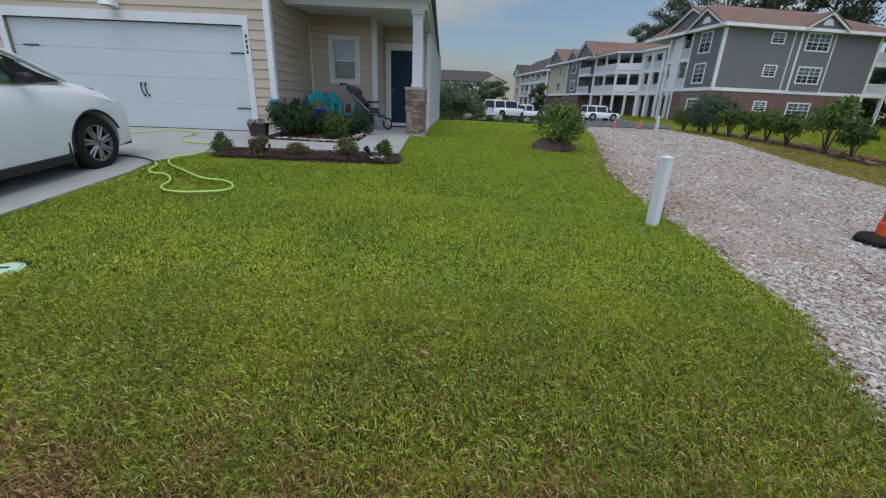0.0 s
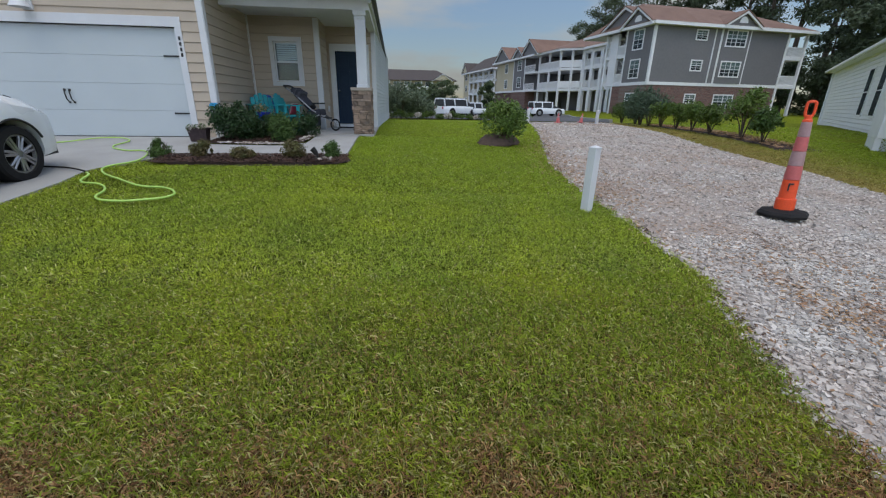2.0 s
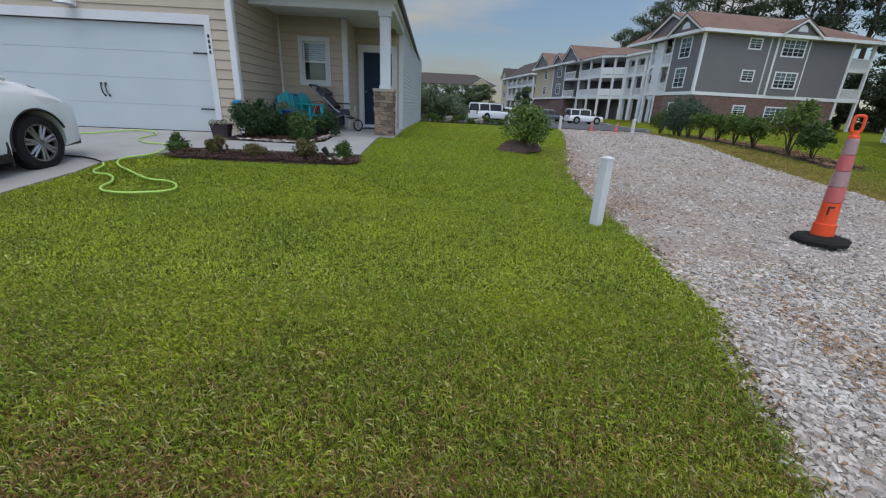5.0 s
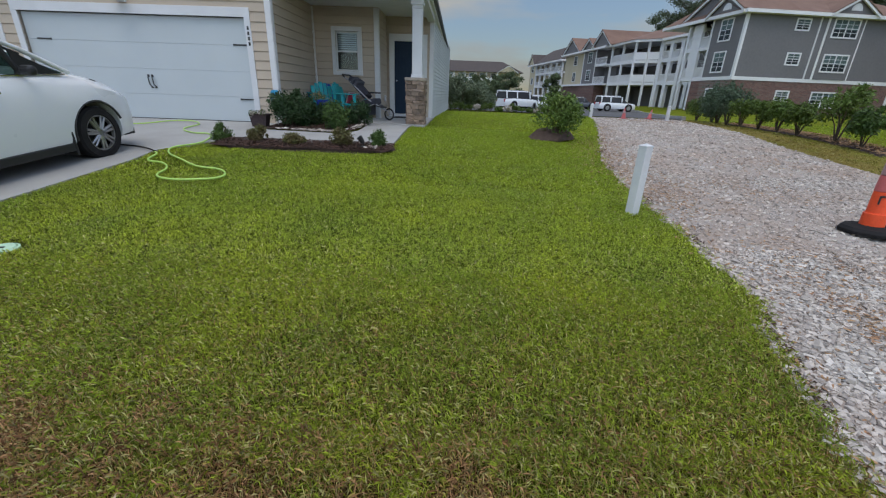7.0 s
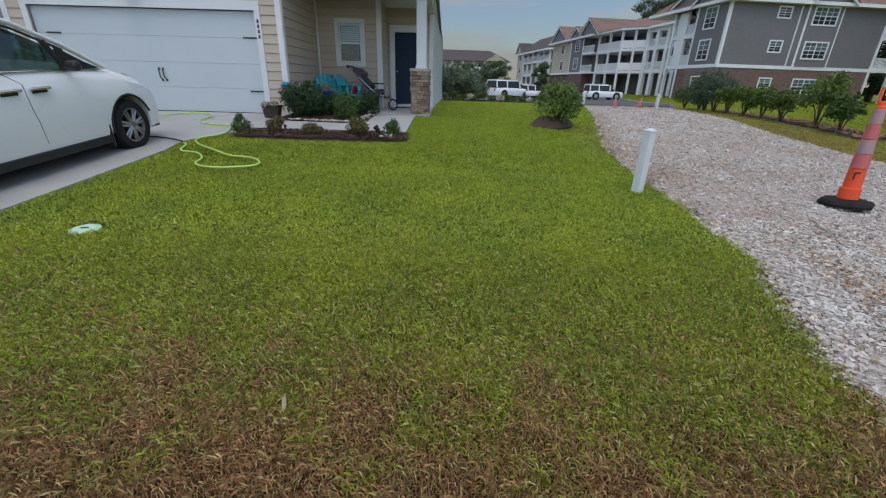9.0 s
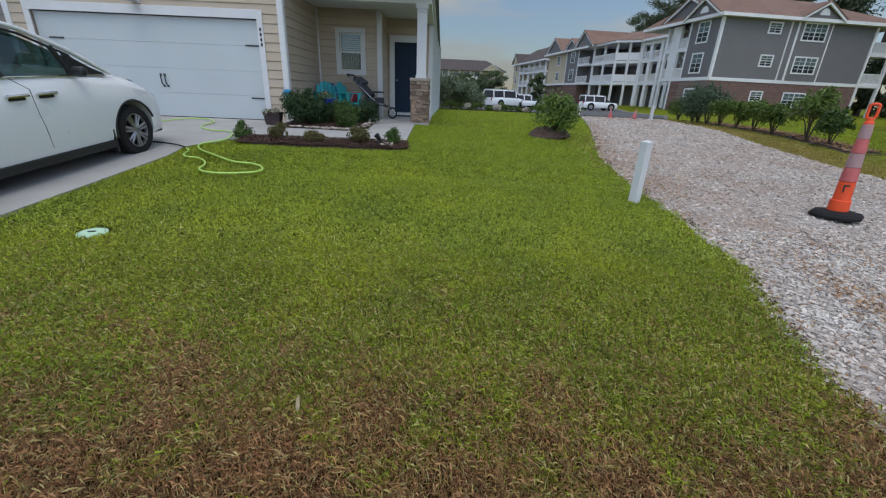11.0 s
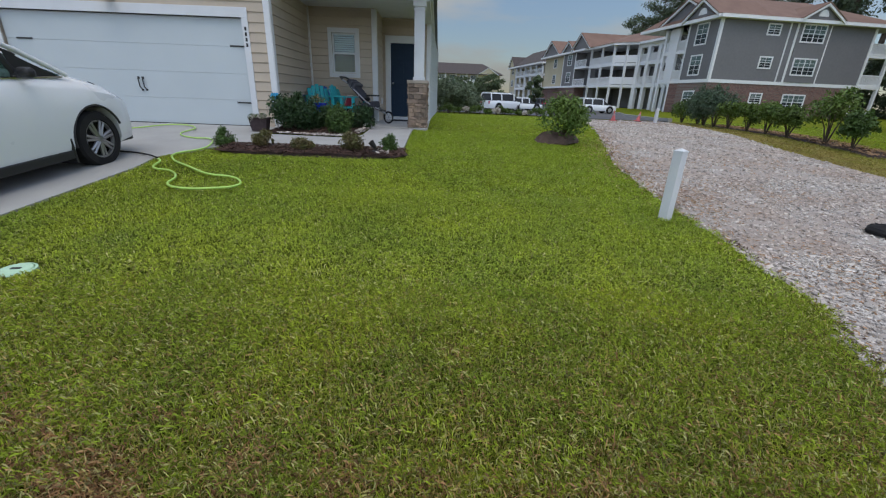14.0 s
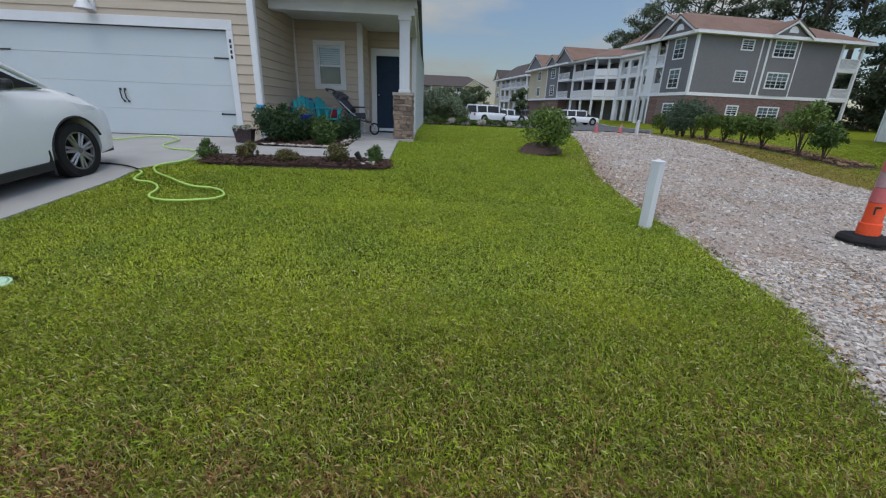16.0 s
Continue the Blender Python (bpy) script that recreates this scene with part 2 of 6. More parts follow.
M_ORANGE = surface("orange_plastic", (0.80, 0.085, 0.018), (0.72, 0.07, 0.016), scale=7, rough=0.5, bump=0.08)
M_SLEEVE_PINK = surface("faded_reflective_orange", (0.52, 0.12, 0.12), (0.46, 0.11, 0.11), scale=25, rough=0.4, bump=0.05)
M_SLEEVE_GREY = surface("reflective_white", (0.38, 0.24, 0.245), (0.33, 0.20, 0.205), scale=25, rough=0.35, bump=0.05)
M_CAR = surface("white_car_paint", (0.76, 0.78, 0.80), (0.74, 0.76, 0.78), scale=0.6, rough=0.28, bump=0.0, coat=0.8, grain=0.03)
M_TRIM_BLACK = surface("black_car_trim", (0.018, 0.018, 0.02), rough=0.45, bump=0.02)
M_ALLOY = surface("alloy", (0.36, 0.36, 0.37), (0.31, 0.31, 0.32), rough=0.36, bump=0.02, metal=0.85)
M_CHROME = surface("chrome", (0.7, 0.7, 0.72), rough=0.15, bump=0, metal=1.0)
M_HOSE = surface("lime_hose", (0.40, 0.62, 0.13), (0.35, 0.55, 0.11), scale=12, rough=0.45, bump=0.05)
M_CAP = surface("pale_green_plastic", (0.42, 0.60, 0.42), (0.36, 0.52, 0.36), scale=14, rough=0.6, bump=0.1)
M_TEAL = surface("teal_plastic", (0.02, 0.38, 0.42), (0.018, 0.33, 0.37), scale=9, rough=0.45, bump=0.03)
M_BLUE = surface("blue_glaze", (0.015, 0.04, 0.34), (0.012, 0.03, 0.26), scale=9, rough=0.25, bump=0.03)
M_SIGNBLUE = surface("sign_blue", (0.03, 0.30, 0.55), rough=0.45, bump=0.02)
M_SIGNDARK = surface("sign_dark", (0.03, 0.06, 0.10), rough=0.45, bump=0.02)
M_FABRIC = surface("dark_fabric", (0.035, 0.035, 0.05), (0.05, 0.05, 0.065), scale=12, rough=0.9, bump=0.3)
M_GREYFABRIC = surface("grey_fabric", (0.10, 0.10, 0.12), rough=0.9, bump=0.3)
M_RED = surface("red_fabric", (0.45, 0.04, 0.07), (0.38, 0.05, 0.08), rough=0.8, bump=0.2)
M_PETAL = leaf_material("petal", (0.55, 0.55, 0.48), (0.50, 0.42, 0.40), rough=0.6)
M_BUSH = leaf_material("boxwood_leaf", (0.05, 0.098, 0.022), (0.075, 0.13, 0.027), rough=0.45)
M_BUSH_DARK = leaf_material("dark_shrub_leaf", (0.022, 0.052, 0.018), (0.038, 0.075, 0.022), rough=0.4)
M_BUSH_LIME = leaf_material("fresh_leaf", (0.09, 0.14, 0.02), (0.06, 0.105, 0.018), rough=0.5)
M_BUSH_BLUE = leaf_material("bluish_leaf", (0.085, 0.125, 0.08), (0.055, 0.095, 0.05), rough=0.5)
M_PINE = leaf_material("pine_needles", (0.070, 0.096, 0.056), (0.095, 0.125, 0.068), scale=0.4, rough=0.6)
M_FARLEAF = leaf_material("tree_leaf", (0.060, 0.088, 0.040), (0.085, 0.115, 0.048), scale=0.5, rough=0.6)
M_FEATHER = leaf_material("feathery_grey_leaf", (0.125, 0.165, 0.10), (0.16, 0.20, 0.125), rough=0.6)
M_DRYLEAF = surface("dry_leaf", (0.55, 0.46, 0.30), rough=0.8, bump=0.1)
M_GREYCAR = surface("grey_car_paint", (0.10, 0.11, 0.13), rough=0.3, bump=0, coat=0.7)
M_TEALCAR = surface("slate_blue_car_paint", (0.06, 0.11, 0.14), rough=0.3, bump=0, coat=0.7)
M_TAUPE = surface("taupe_siding", (0.20, 0.18, 0.165), (0.18, 0.165, 0.15), rough=0.7, bump=0.1, vary=0.06)


def glass_material(name, tint, rough=0.02, sheen=0.02):
    """Window glass: see-through with a tint, and a faint mirror."""
    m = bpy.data.materials.new(name)
    m.use_nodes = True
    n, l = m.node_tree.nodes, m.node_tree.links
    n.remove(n["Principled BSDF"])
    clear, gloss, mx = n.new("ShaderNodeBsdfTransparent"), n.new("ShaderNodeBsdfGlossy"), n.new("ShaderNodeMixShader")
    clear.inputs["Color"].default_value = (*tint, 1)
    gloss.inputs["Roughness"].default_value = rough
    mx.inputs[0].default_value = sheen
    l.new(clear.outputs[0], mx.inputs[1])
    l.new(gloss.outputs[0], mx.inputs[2])
    l.new(mx.outputs[0], n["Material Output"].inputs[0])
    return m


M_GLASS = glass_material("window_glass", (0.80, 0.86, 0.88), sheen=0.03)
M_CARGLASS = glass_material("car_glass", (0.20, 0.30, 0.29), sheen=0.08)


def brick_material():
    m = surface("brick", (0.17, 0.085, 0.068), (0.13, 0.06, 0.05), scale=0.9, rough=0.9, bump=0)
    n, l = m.node_tree.nodes, m.node_tree.links
    p = n["Principled BSDF"]
    co = n.new("ShaderNodeTexCoord")
    mp = n.new("ShaderNodeMapping")
    mp.inputs["Rotation"].default_value = (radians(90), 0, 0)
    bt = n.new("ShaderNodeTexBrick")
    bt.inputs["Scale"].default_value = 1.0
    bt.inputs["Brick Width"].default_value, bt.inputs["Row Height"].default_value = 0.22, 0.075
    bt.inputs["Mortar Size"].default_value = 0.008
    bt.inputs["Color1"].default_value, bt.inputs["Color2"].default_value = (0.19, 0.095, 0.078, 1), (0.10, 0.05, 0.045, 1)
    bt.inputs["Mortar"].default_value = (0.20, 0.17, 0.155, 1)
    l.new(co.outputs["Object"], mp.inputs[0])
    l.new(mp.outputs[0], bt.inputs["Vector"])
    l.new(bt.outputs["Color"], p.inputs["Base Color"])
    return m


M_BRICK = brick_material()


# ---- building blocks ----
def mesh_of(name, bm, material, smooth=False):
    me = bpy.data.meshes.new(name)
    bm.normal_update()
    bm.to_mesh(me)
    bm.free()
    me.materials.append(material)
    if smooth:
        me.shade_smooth()
    return me


def part(name, bm, material, parent, label="", at=None, smooth=False):
    ob = new(name, mesh_of(name, bm, material, smooth))
    ob.parent = parent
    if at is not None:
        ob.matrix_basis = at
    return tagged(ob, label)


def shared(name, me, parent, m):
    """One more piece on mesh me, at the pose m under its parent."""
    ob = new(name, me)
    ob.parent = parent
    ob.matrix_basis = m
    return ob


def thing(name, label, category, at, group="", kind=""):
    ob = new(name)
    ob.empty_display_size = 0.2
    ob.matrix_basis = at
    return tagged(ob, label, category, group, kind)


def box(bm, x0, y0, z0, x1, y1, z1, bevel=0.0):
    made = bmesh.ops.create_cube(bm, size=1.0, matrix=Matrix.LocRotScale(((x0 + x1) / 2, (y0 + y1) / 2, (z0 + z1) / 2), None, (abs(x1 - x0), abs(y1 - y0), abs(z1 - z0))))
    if bevel:
        edges = list({e for v in made["verts"] for e in v.link_edges})
        bmesh.ops.bevel(bm, geom=edges, offset=bevel, segments=2, affect="EDGES", profile=0.5)
    return bm


def boxed(*a, bevel=0.0):
    return box(bmesh.new(), *a, bevel=bevel)


def tube(bm, a, b, r, r2=None, seg=10):
    a, b = Vector(a), Vector(b)
    d = b - a
    m = Matrix.Translation((a + b) / 2) @ d.to_track_quat("Z", "Y").to_matrix().to_4x4()
    bmesh.ops.create_cone(bm, cap_ends=True, segments=seg, radius1=r, radius2=r if r2 is None else r2, depth=d.length, matrix=m)
    return bm


def tubes(points, r, seg=8):
    """A bent tube through the points, with round joints."""
    bm = bmesh.new()
    for a, b in zip(points, points[1:]):
        tube(bm, a, b, r, seg=seg)
    for p in points[1:-1]:
        bmesh.ops.create_icosphere(bm, subdivisions=1, radius=r, matrix=Matrix.Translation(p))
    return bm


def lathe(profile, seg=24, bm=None):
    """Turns (r, z) pairs round the z axis."""
    bm = bm or bmesh.new()
    rings = [[bm.verts.new((r * math.cos(2 * math.pi * i / seg), r * math.sin(2 * math.pi * i / seg), z)) for i in range(seg)] for r, z in profile]
    for a, b in zip(rings, rings[1:]):
        for i in range(seg):
            bm.faces.new((a[i], a[(i + 1) % seg], b[(i + 1) % seg], b[i]))
    bm.faces.new(rings[0][::-1])
    bm.faces.new(rings[-1])
    return bm


def prism(bm, outline, y0, y1):
    """Extrudes an (x, z) outline from y0 to y1."""
    a = [bm.verts.new((x, y0, z)) for x, z in outline]
    b = [bm.verts.new((x, y1, z)) for x, z in outline]
    k = len(outline)
    bm.faces.new(a)
    bm.faces.new(b[::-1])
    for i in range(k):
        bm.faces.new((a[(i + 1) % k], a[i], b[i], b[(i + 1) % k]))
    bmesh.ops.recalc_face_normals(bm, faces=bm.faces)
    return bm


def quick_mesh(name, verts, faces, material, smooth=False):
    """A mesh from numpy arrays: verts (n, 3), faces (m, 3 or 4)."""
    me = bpy.data.meshes.new(name)
    me.vertices.add(len(verts))
    me.vertices.foreach_set("co", np.asarray(verts, dtype=np.float32).ravel())
    k = faces.shape[1]
    me.loops.add(faces.size)
    me.loops.foreach_set("vertex_index", faces.astype(np.int32).ravel())
    me.polygons.add(len(faces))
    me.polygons.foreach_set("loop_start", np.arange(0, faces.size, k, dtype=np.int32))
    me.update(calc_edges=True)
    me.validate()
    me.materials.append(material)
    if smooth:
        me.shade_smooth()
    else:
        me.shade_flat()
    return me


# ---- the lie of the land ----
LAND_Y = (-40, -5, 0, 2, 4, 7, 9.4, 14, 20, 26, 45, 400)
LAND_Z = (-0.9, -0.3, 0, 0.13, 0.27, 0.5, 0.62, 0.63, 0.58, 0.42, 0.05, 0.05)


def land(x, y):
    """Height of the ground: it climbs from the street to the house, and falls away to the car park behind."""
    x, y = np.asarray(x, dtype=float), np.asarray(y, dtype=float)
    k = np.interp(x, (-1, 4.5), (1, 0.72))
    k = k + (1 - k) * np.interp(y, (7, 12), (0, 1))
    z = np.interp(y, LAND_Y, LAND_Z) * k
    z = z - 0.035 * np.clip((-4.15 - x) / 0.4, 0, 1) * np.clip((8.5 - y) / 2, 0, 1)
    bank = np.clip((x - np.minimum(11.0 + (y - 19.5) * 0.34, 22.2)) / 5.0, 0, 1) * np.clip((y - 24) / 10, 0, 1)
    return z * (1 - bank) + 0.55 * bank


def height(x, y):
    return float(land(x, y))


EDGE_Y = (-6, 0.9, 1.2, 1.5, 1.7, 2.2, 2.6, 3.3, 4.2, 5, 7.1, 10, 17.3, 20.5)
EDGE_X = (2.3, 2.0, 1.98, 2.08, 2.17, 2.36, 2.5, 2.57, 2.6, 2.63, 2.89, 3.75, 5.9, 6.7)
FAR_Y = (-6, 0, 4.4, 6.5, 9.3, 18.8, 20.5)
FAR_X = (6.4, 6.7, 7.05, 7.5, 7.6, 10.3, 10.9)


def patch(name, outline, material, lift, label, category="ground", cut=(), thick=0.0):
    """A paved or bedded area: an outline in plan, cut across where the land bends, laid lift above the ground."""
    bm = bmesh.new()
    bm.faces.new([bm.verts.new((x, y, 0)) for x, y in outline])
    for y in sorted(set([*LAND_Y, *cut, *np.arange(-5, 21, 1.0)])):
        bmesh.ops.bisect_plane(bm, geom=bm.verts[:] + bm.edges[:] + bm.faces[:], plane_co=(0, y, 0), plane_no=(0, 1, 0))
    for x in (-1, 1, 3, 4.5, 6):
        bmesh.ops.bisect_plane(bm, geom=bm.verts[:] + bm.edges[:] + bm.faces[:], plane_co=(x, 0, 0), plane_no=(1, 0, 0))
    bmesh.ops.recalc_face_normals(bm, faces=bm.faces)
    if bm.faces[:] and bm.faces[:][0].normal.z < 0:
        bmesh.ops.reverse_faces(bm, faces=bm.faces)
    top = list(bm.verts)
    if thick:
        made = bmesh.ops.extrude_face_region(bm, geom=bm.faces[:])
        low = [v for v in top]
        for v in [g for g in made["geom"] if isinstance(g, bmesh.types.BMVert)]:
            v.co.z = thick
        bmesh.ops.recalc_face_normals(bm, faces=bm.faces)
    for v in bm.verts:
        v.co.z = height(v.co.x, v.co.y) + (lift if (not thick or v.co.z > thick / 2) else lift - thick)
    return tagged(new(name, mesh_of(name, bm, material)), label, category, kind="structure")


def spaced(a, b, n, power=1.0):
    return [a + (b - a) * (i / n) ** power for i in range(n + 1)]


gx = sorted({-900.0, -400.0, -150.0, -60.0, -30.0, *np.arange(-16, 30.1, 1.0).tolist(), 40.0, 60.0, 90.0, 150.0, 400.0, 900.0})
gy = sorted({-400.0, -100.0, -40.0, -20.0, *np.arange(-6, 46.1, 1.0).tolist(), 55.0, 70.0, 100.0, 150.0, 250.0, 400.0, 900.0})
gv = np.array([(x, y, height(x, y) - 0.035) for y in gy for x in gx])
nx = len(gx)
gf = np.array([(j * nx + i, j * nx + i + 1, (j + 1) * nx + i + 1, (j + 1) * nx + i) for j in range(len(gy) - 1) for i in range(nx - 1)])
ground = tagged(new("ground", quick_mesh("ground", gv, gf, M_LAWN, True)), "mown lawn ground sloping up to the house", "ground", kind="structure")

gravel_line = [(float(np.interp(y, EDGE_Y, EDGE_X)), float(y)) for y in (-6, -2, 0, 0.9, 1.2, 1.5, 1.7, 2.2, 2.6, 3.3, 4.2, 5, 7.1, 10, 13, 17.3, 20.5)]
gravel_back = [(float(np.interp(y, FAR_Y, FAR_X)), float(y)) for y in (20.5, 18.8, 14, 9.3, 6.5, 4.4, 0, -6)]
gravel_road = patch("road", gravel_line + gravel_back, M_GRAVEL_BED, -0.014, "grey crushed-stone gravel lane with straw-brown patches", "road")
driveway = patch("driveway", [(-4.12, -5), (-4.12, 5.4), (-4.24, 6.1), (-3.9, 6.65), (-3.62, 7.15), (-3.62, 9.4), (-9.7, 9.4), (-9.7, -5)], M_CONCRETE, 0.0, "pale concrete driveway in front of the garage", "driveway", thick=0.1)
walkway = patch("pavement", [(-3.6, 7.19), (-0.76, 7.19), (-0.76, 10.05), (-1.68, 10.05), (-1.70, 8.57), (-2.06, 8.15), (-3.6, 8.30)], M_CONCRETE, 0.012, "pale concrete garden path to the porch", "path", thick=0.1)
front_bed = patch("ground_bed", [(-3.72, 6.72), (-3.3, 6.45), (-2.3, 6.37), (-1.3, 6.36), (-0.85, 6.5), (-0.64, 6.75), (-0.74, 7.13), (-3.58, 7.14)], M_MULCH, -0.01, "dark brown mulch bed along the garden path", "flower bed")
inner_bed = patch("ground_bed", [(-3.6, 8.35), (-2.1, 8.2), (-1.75, 8.6), (-1.72, 10.03), (-3.6, 10.03)], M_MULCH, 0.03, "dark mulch bed with shrubs beside the porch", "flower bed")
car_park = patch("road_car_park", [(-30, 31), (0, 30), (5.6, 26.5), (6.7, 20.52), (11.05, 20.52), (17.3, 38.5), (21.9, 52), (22.1, 140), (-30, 140)], M_ASPHALT, 0.03, "worn grey asphalt car park", "road", cut=(30, 35, 60, 100))
hedge_bed = patch("ground_bed", [(9.1, 8.7), (10.2, 8.6), (10.6, 10.5), (11.3, 14), (12.2, 18), (11.4, 18.3), (10.3, 14), (9.6, 11)], M_MULCH, -0.025, "brown pine-straw bed under the shrub row", "flower bed")
# raised kerb along the car park's far edge
bm = bmesh.new()
ky = [(11.05, 20.6), (17.3, 38.5), (21.9, 52), (22.1, 138)]
for (xa, ya), (xb, yb) in zip(ky, ky[1:]):
    for i in range(8):
        p0 = Vector((xa + (xb - xa) * i / 8, ya + (yb - ya) * i / 8, 0))
        p1 = Vector((xa + (xb - xa) * (i + 1) / 8, ya + (yb - ya) * (i + 1) / 8, 0))
        r = []
        for p in (p0, p1):
            z = height(p.x, p.y)
            r.append([bm.verts.new((p.x + dx, p.y, z + dz)) for dx, dz in ((0, -0.05), (0, 0.17), (0.2, 0.17), (0.2, -0.05))])
        for q in range(4):
            bm.faces.new((r[0][q], r[0][(q + 1) % 4], r[1][(q + 1) % 4], r[1][q]))
        bm.faces.new(r[0])
        bm.faces.new(r[1][::-1])
bmesh.ops.recalc_face_normals(bm, faces=bm.faces)
tagged(new("kerb", mesh_of("kerb", bm, M_CONCRETE)), "pale concrete kerb at the car park's edge", "kerb", kind="structure")


# ---- the house ----
HOUSE = pose(-3.63, 9.38, 0.62)
HOME = HOUSE.inverted()
house = thing("house", "tan lap-sided house with white trim, garage and small porch", "house", HOUSE)
S = 0.62


def plank_mesh(name, material, rise, proud=0.019):
    """A clapboard one metre long: a wedge, thick at its lower edge."""
    bm = bmesh.new()
    prism_pts = ((-0.003, rise + 0.012), (-0.006, rise + 0.012), (-proud, 0.015), (-proud + 0.013, 0.0), (0.0, 0.0))
    a = [bm.verts.new((0, y, z)) for y, z in prism_pts]
    b = [bm.verts.new((1, y, z)) for y, z in prism_pts]
    bm.faces.new(a)
    bm.faces.new(b[::-1])
    for i in range(5):
        bm.faces.new((a[i], b[i], b[(i + 1) % 5], a[(i + 1) % 5]))
    bmesh.ops.recalc_face_normals(bm, faces=bm.faces)
    return mesh_of(name, bm, material)


PLANK_TAN = plank_mesh("plank", M_SIDING, 0.185, 0.026)
PLANK_VINYL = plank_mesh("plank", M_VINYL, 0.115, 0.028)
PLANK_TAUPE = plank_mesh("plank", M_TAUPE, 0.185)
PLANK_WHITE = plank_mesh("plank", M_VINYL_WHITE, 0.17, 0.026)
LATER = []


def wall_run(parent, inv, p0, p1, z0, z1, openings, plank, rise, backing, thick=0.14, label=""):
    """A wall from p0 to p1 in plan, its face to the right of that way, with openings (from, to, low, high) through it. Its planks are laid at the end of the file."""
    p0, p1 = Vector((*p0, 0)), Vector((*p1, 0))
    d = p1 - p0
    length = d.length
    turn = math.atan2(d.y, d.x)
    here = Matrix.Translation((p0.x, p0.y, 0)) @ Matrix.Rotation(turn, 4, "Z")
    bm = bmesh.new()
    cuts = sorted(openings)
    x = 0.0
    for a, b, lo, hi in cuts:
        if a > x:
            box(bm, x, 0, z0, a, thick, z1)
        if lo > z0:
            box(bm, a, 0, z0, b, thick, lo)
        if hi < z1:
            box(bm, a, 0, hi, b, thick, z1)
        x = b
    if x < length:
        box(bm, x, 0, z0, length, thick, z1)
    wall = part("wall", bm, backing, parent, label, at=inv @ here)
    LATER.append((wall, length, z0, z1, cuts, plank, rise))
    return wall, inv @ here


def lay_planks():
    for wall, length, z0, z1, cuts, plank, rise in LATER:
        z = z0
        while z < z1 - 0.02:
            x, runs = 0.0, []
            for a, b, lo, hi in cuts:
                if lo < z + rise and hi > z:
                    runs.append((x, a, z, rise))
                    if lo - z > 0.01:
                        runs.append((a, b, z, lo - z))
                    if z + rise - hi > 0.01:
                        runs.append((a, b, hi, z + rise - hi))
                    x = b
            runs.append((x, length, z, rise))
            for a, b, low, tall in runs:
                if b - a > 0.02:
                    shared("plank", plank, wall, Matrix.Translation((a, 0, low)) @ Matrix.Diagonal((b - a, 1, tall / rise, 1)))
            z += rise


TOP = 3.72
GX0, GX1 = -9.05, -4.19
garage_wall, gm = wall_run(house, HOME, (-9.57, 9.38), (-3.63, 9.38), S - 0.02, TOP, [(-9.05 + 9.57, -4.19 + 9.57, S - 0.05, 2.72)], PLANK_TAN, 0.185, M_SIDING_BACK)
wall_run(house, HOME, (-3.63, 9.38), (-3.63, 12.0), S - 0.02, TOP, [], PLANK_TAN, 0.185, M_SIDING_BACK)
WX0, WX1, WZ0, WZ1 = -3.02, -2.40, 1.86, 2.84
wall_run(house, HOME, (-3.63, 12.0), (-1.87, 12.0), S - 0.02, TOP, [(WX0 + 3.63, WX1 + 3.63, WZ0, WZ1)], PLANK_TAN, 0.185, M_SIDING_BACK)
wall_run(house, HOME, (-1.87, 12.0), (-1.87, 13.3), S - 0.02, TOP, [], PLANK_TAN, 0.185, M_SIDING_BACK)
wall_run(house, HOME, (-1.87, 13.3), (-0.47, 13.3), S - 0.02, TOP, [(0.2, 1.14, S - 0.05, 2.80)], PLANK_TAN, 0.185, M_SIDING_BACK)
wall_run(house, HOME, (-0.47, 13.3), (-0.25, 25.2), S - 0.1, 3.70, [], PLANK_VINYL, 0.115, M_VINYL)
wall_run(house, HOME, (-0.25, 25.2), (-9.57, 25.2), S - 0.1, TOP, [], PLANK_VINYL, 0.115, M_VINYL)
wall_run(house, HOME, (-9.57, 25.2), (-9.57, 9.38), S - 0.1, TOP, [], PLANK_VINYL, 0.115, M_VINYL)


def house_part(name, bm, material, label=""):
    return part(name, bm, material, house, label, at=HOME)


# white corner boards and trims
for x0, x1, y0, y1, z1 in ((-3.73, -3.605, 9.345, 9.38, TOP), (-3.63, -3.595, 9.38, 9.47, TOP), (-9.6, -9.48, 9.345, 9.38, TOP), (-3.63, -3.575, 11.945, 11.995, 3.4), (-1.97, -1.845, 11.965, 12.0, 3.4), (-1.87, -1.835, 12.0, 12.09, 3.4), (-0.56, -0.44, 13.27, 13.3, 3.4), (-0.475, -0.44, 13.3, 13.42, 3.4)):
    house_part("corner_board", boxed(x0, y0, S - 0.02, x1, y1, z1, bevel=0.003), M_WHITE)
# garage door: surround, four sections, hardware
for a in ((GX0 - 0.13, 2.72, GX1 + 0.125, 2.90), (GX0 - 0.13, S - 0.01, GX0, 2.72), (GX1, S - 0.01, GX1 + 0.125, 2.72)):
    house_part("garage_trim", boxed(a[0], 9.345, a[1], a[2], 9.47, a[3], bevel=0.004), M_WHITE)
garage_door = house_part("garage_door", boxed(GX0, 9.47, S - 0.01, GX1, 9.5, 2.72), M_DOOR_WHITE, "white sectional garage door with black strap hinges")
sec = (2.72 - S - 0.02) / 4
for i in range(4):
    z0 = S + 0.01 + i * sec
    bm = boxed(GX0 + 0.004, 9.43, z0 + 0.0015, GX1 - 0.004, 9.47, z0 + sec - 0.0015, bevel=0.003)
    part("door_section", bm, M_DOOR_WHITE, garage_door)
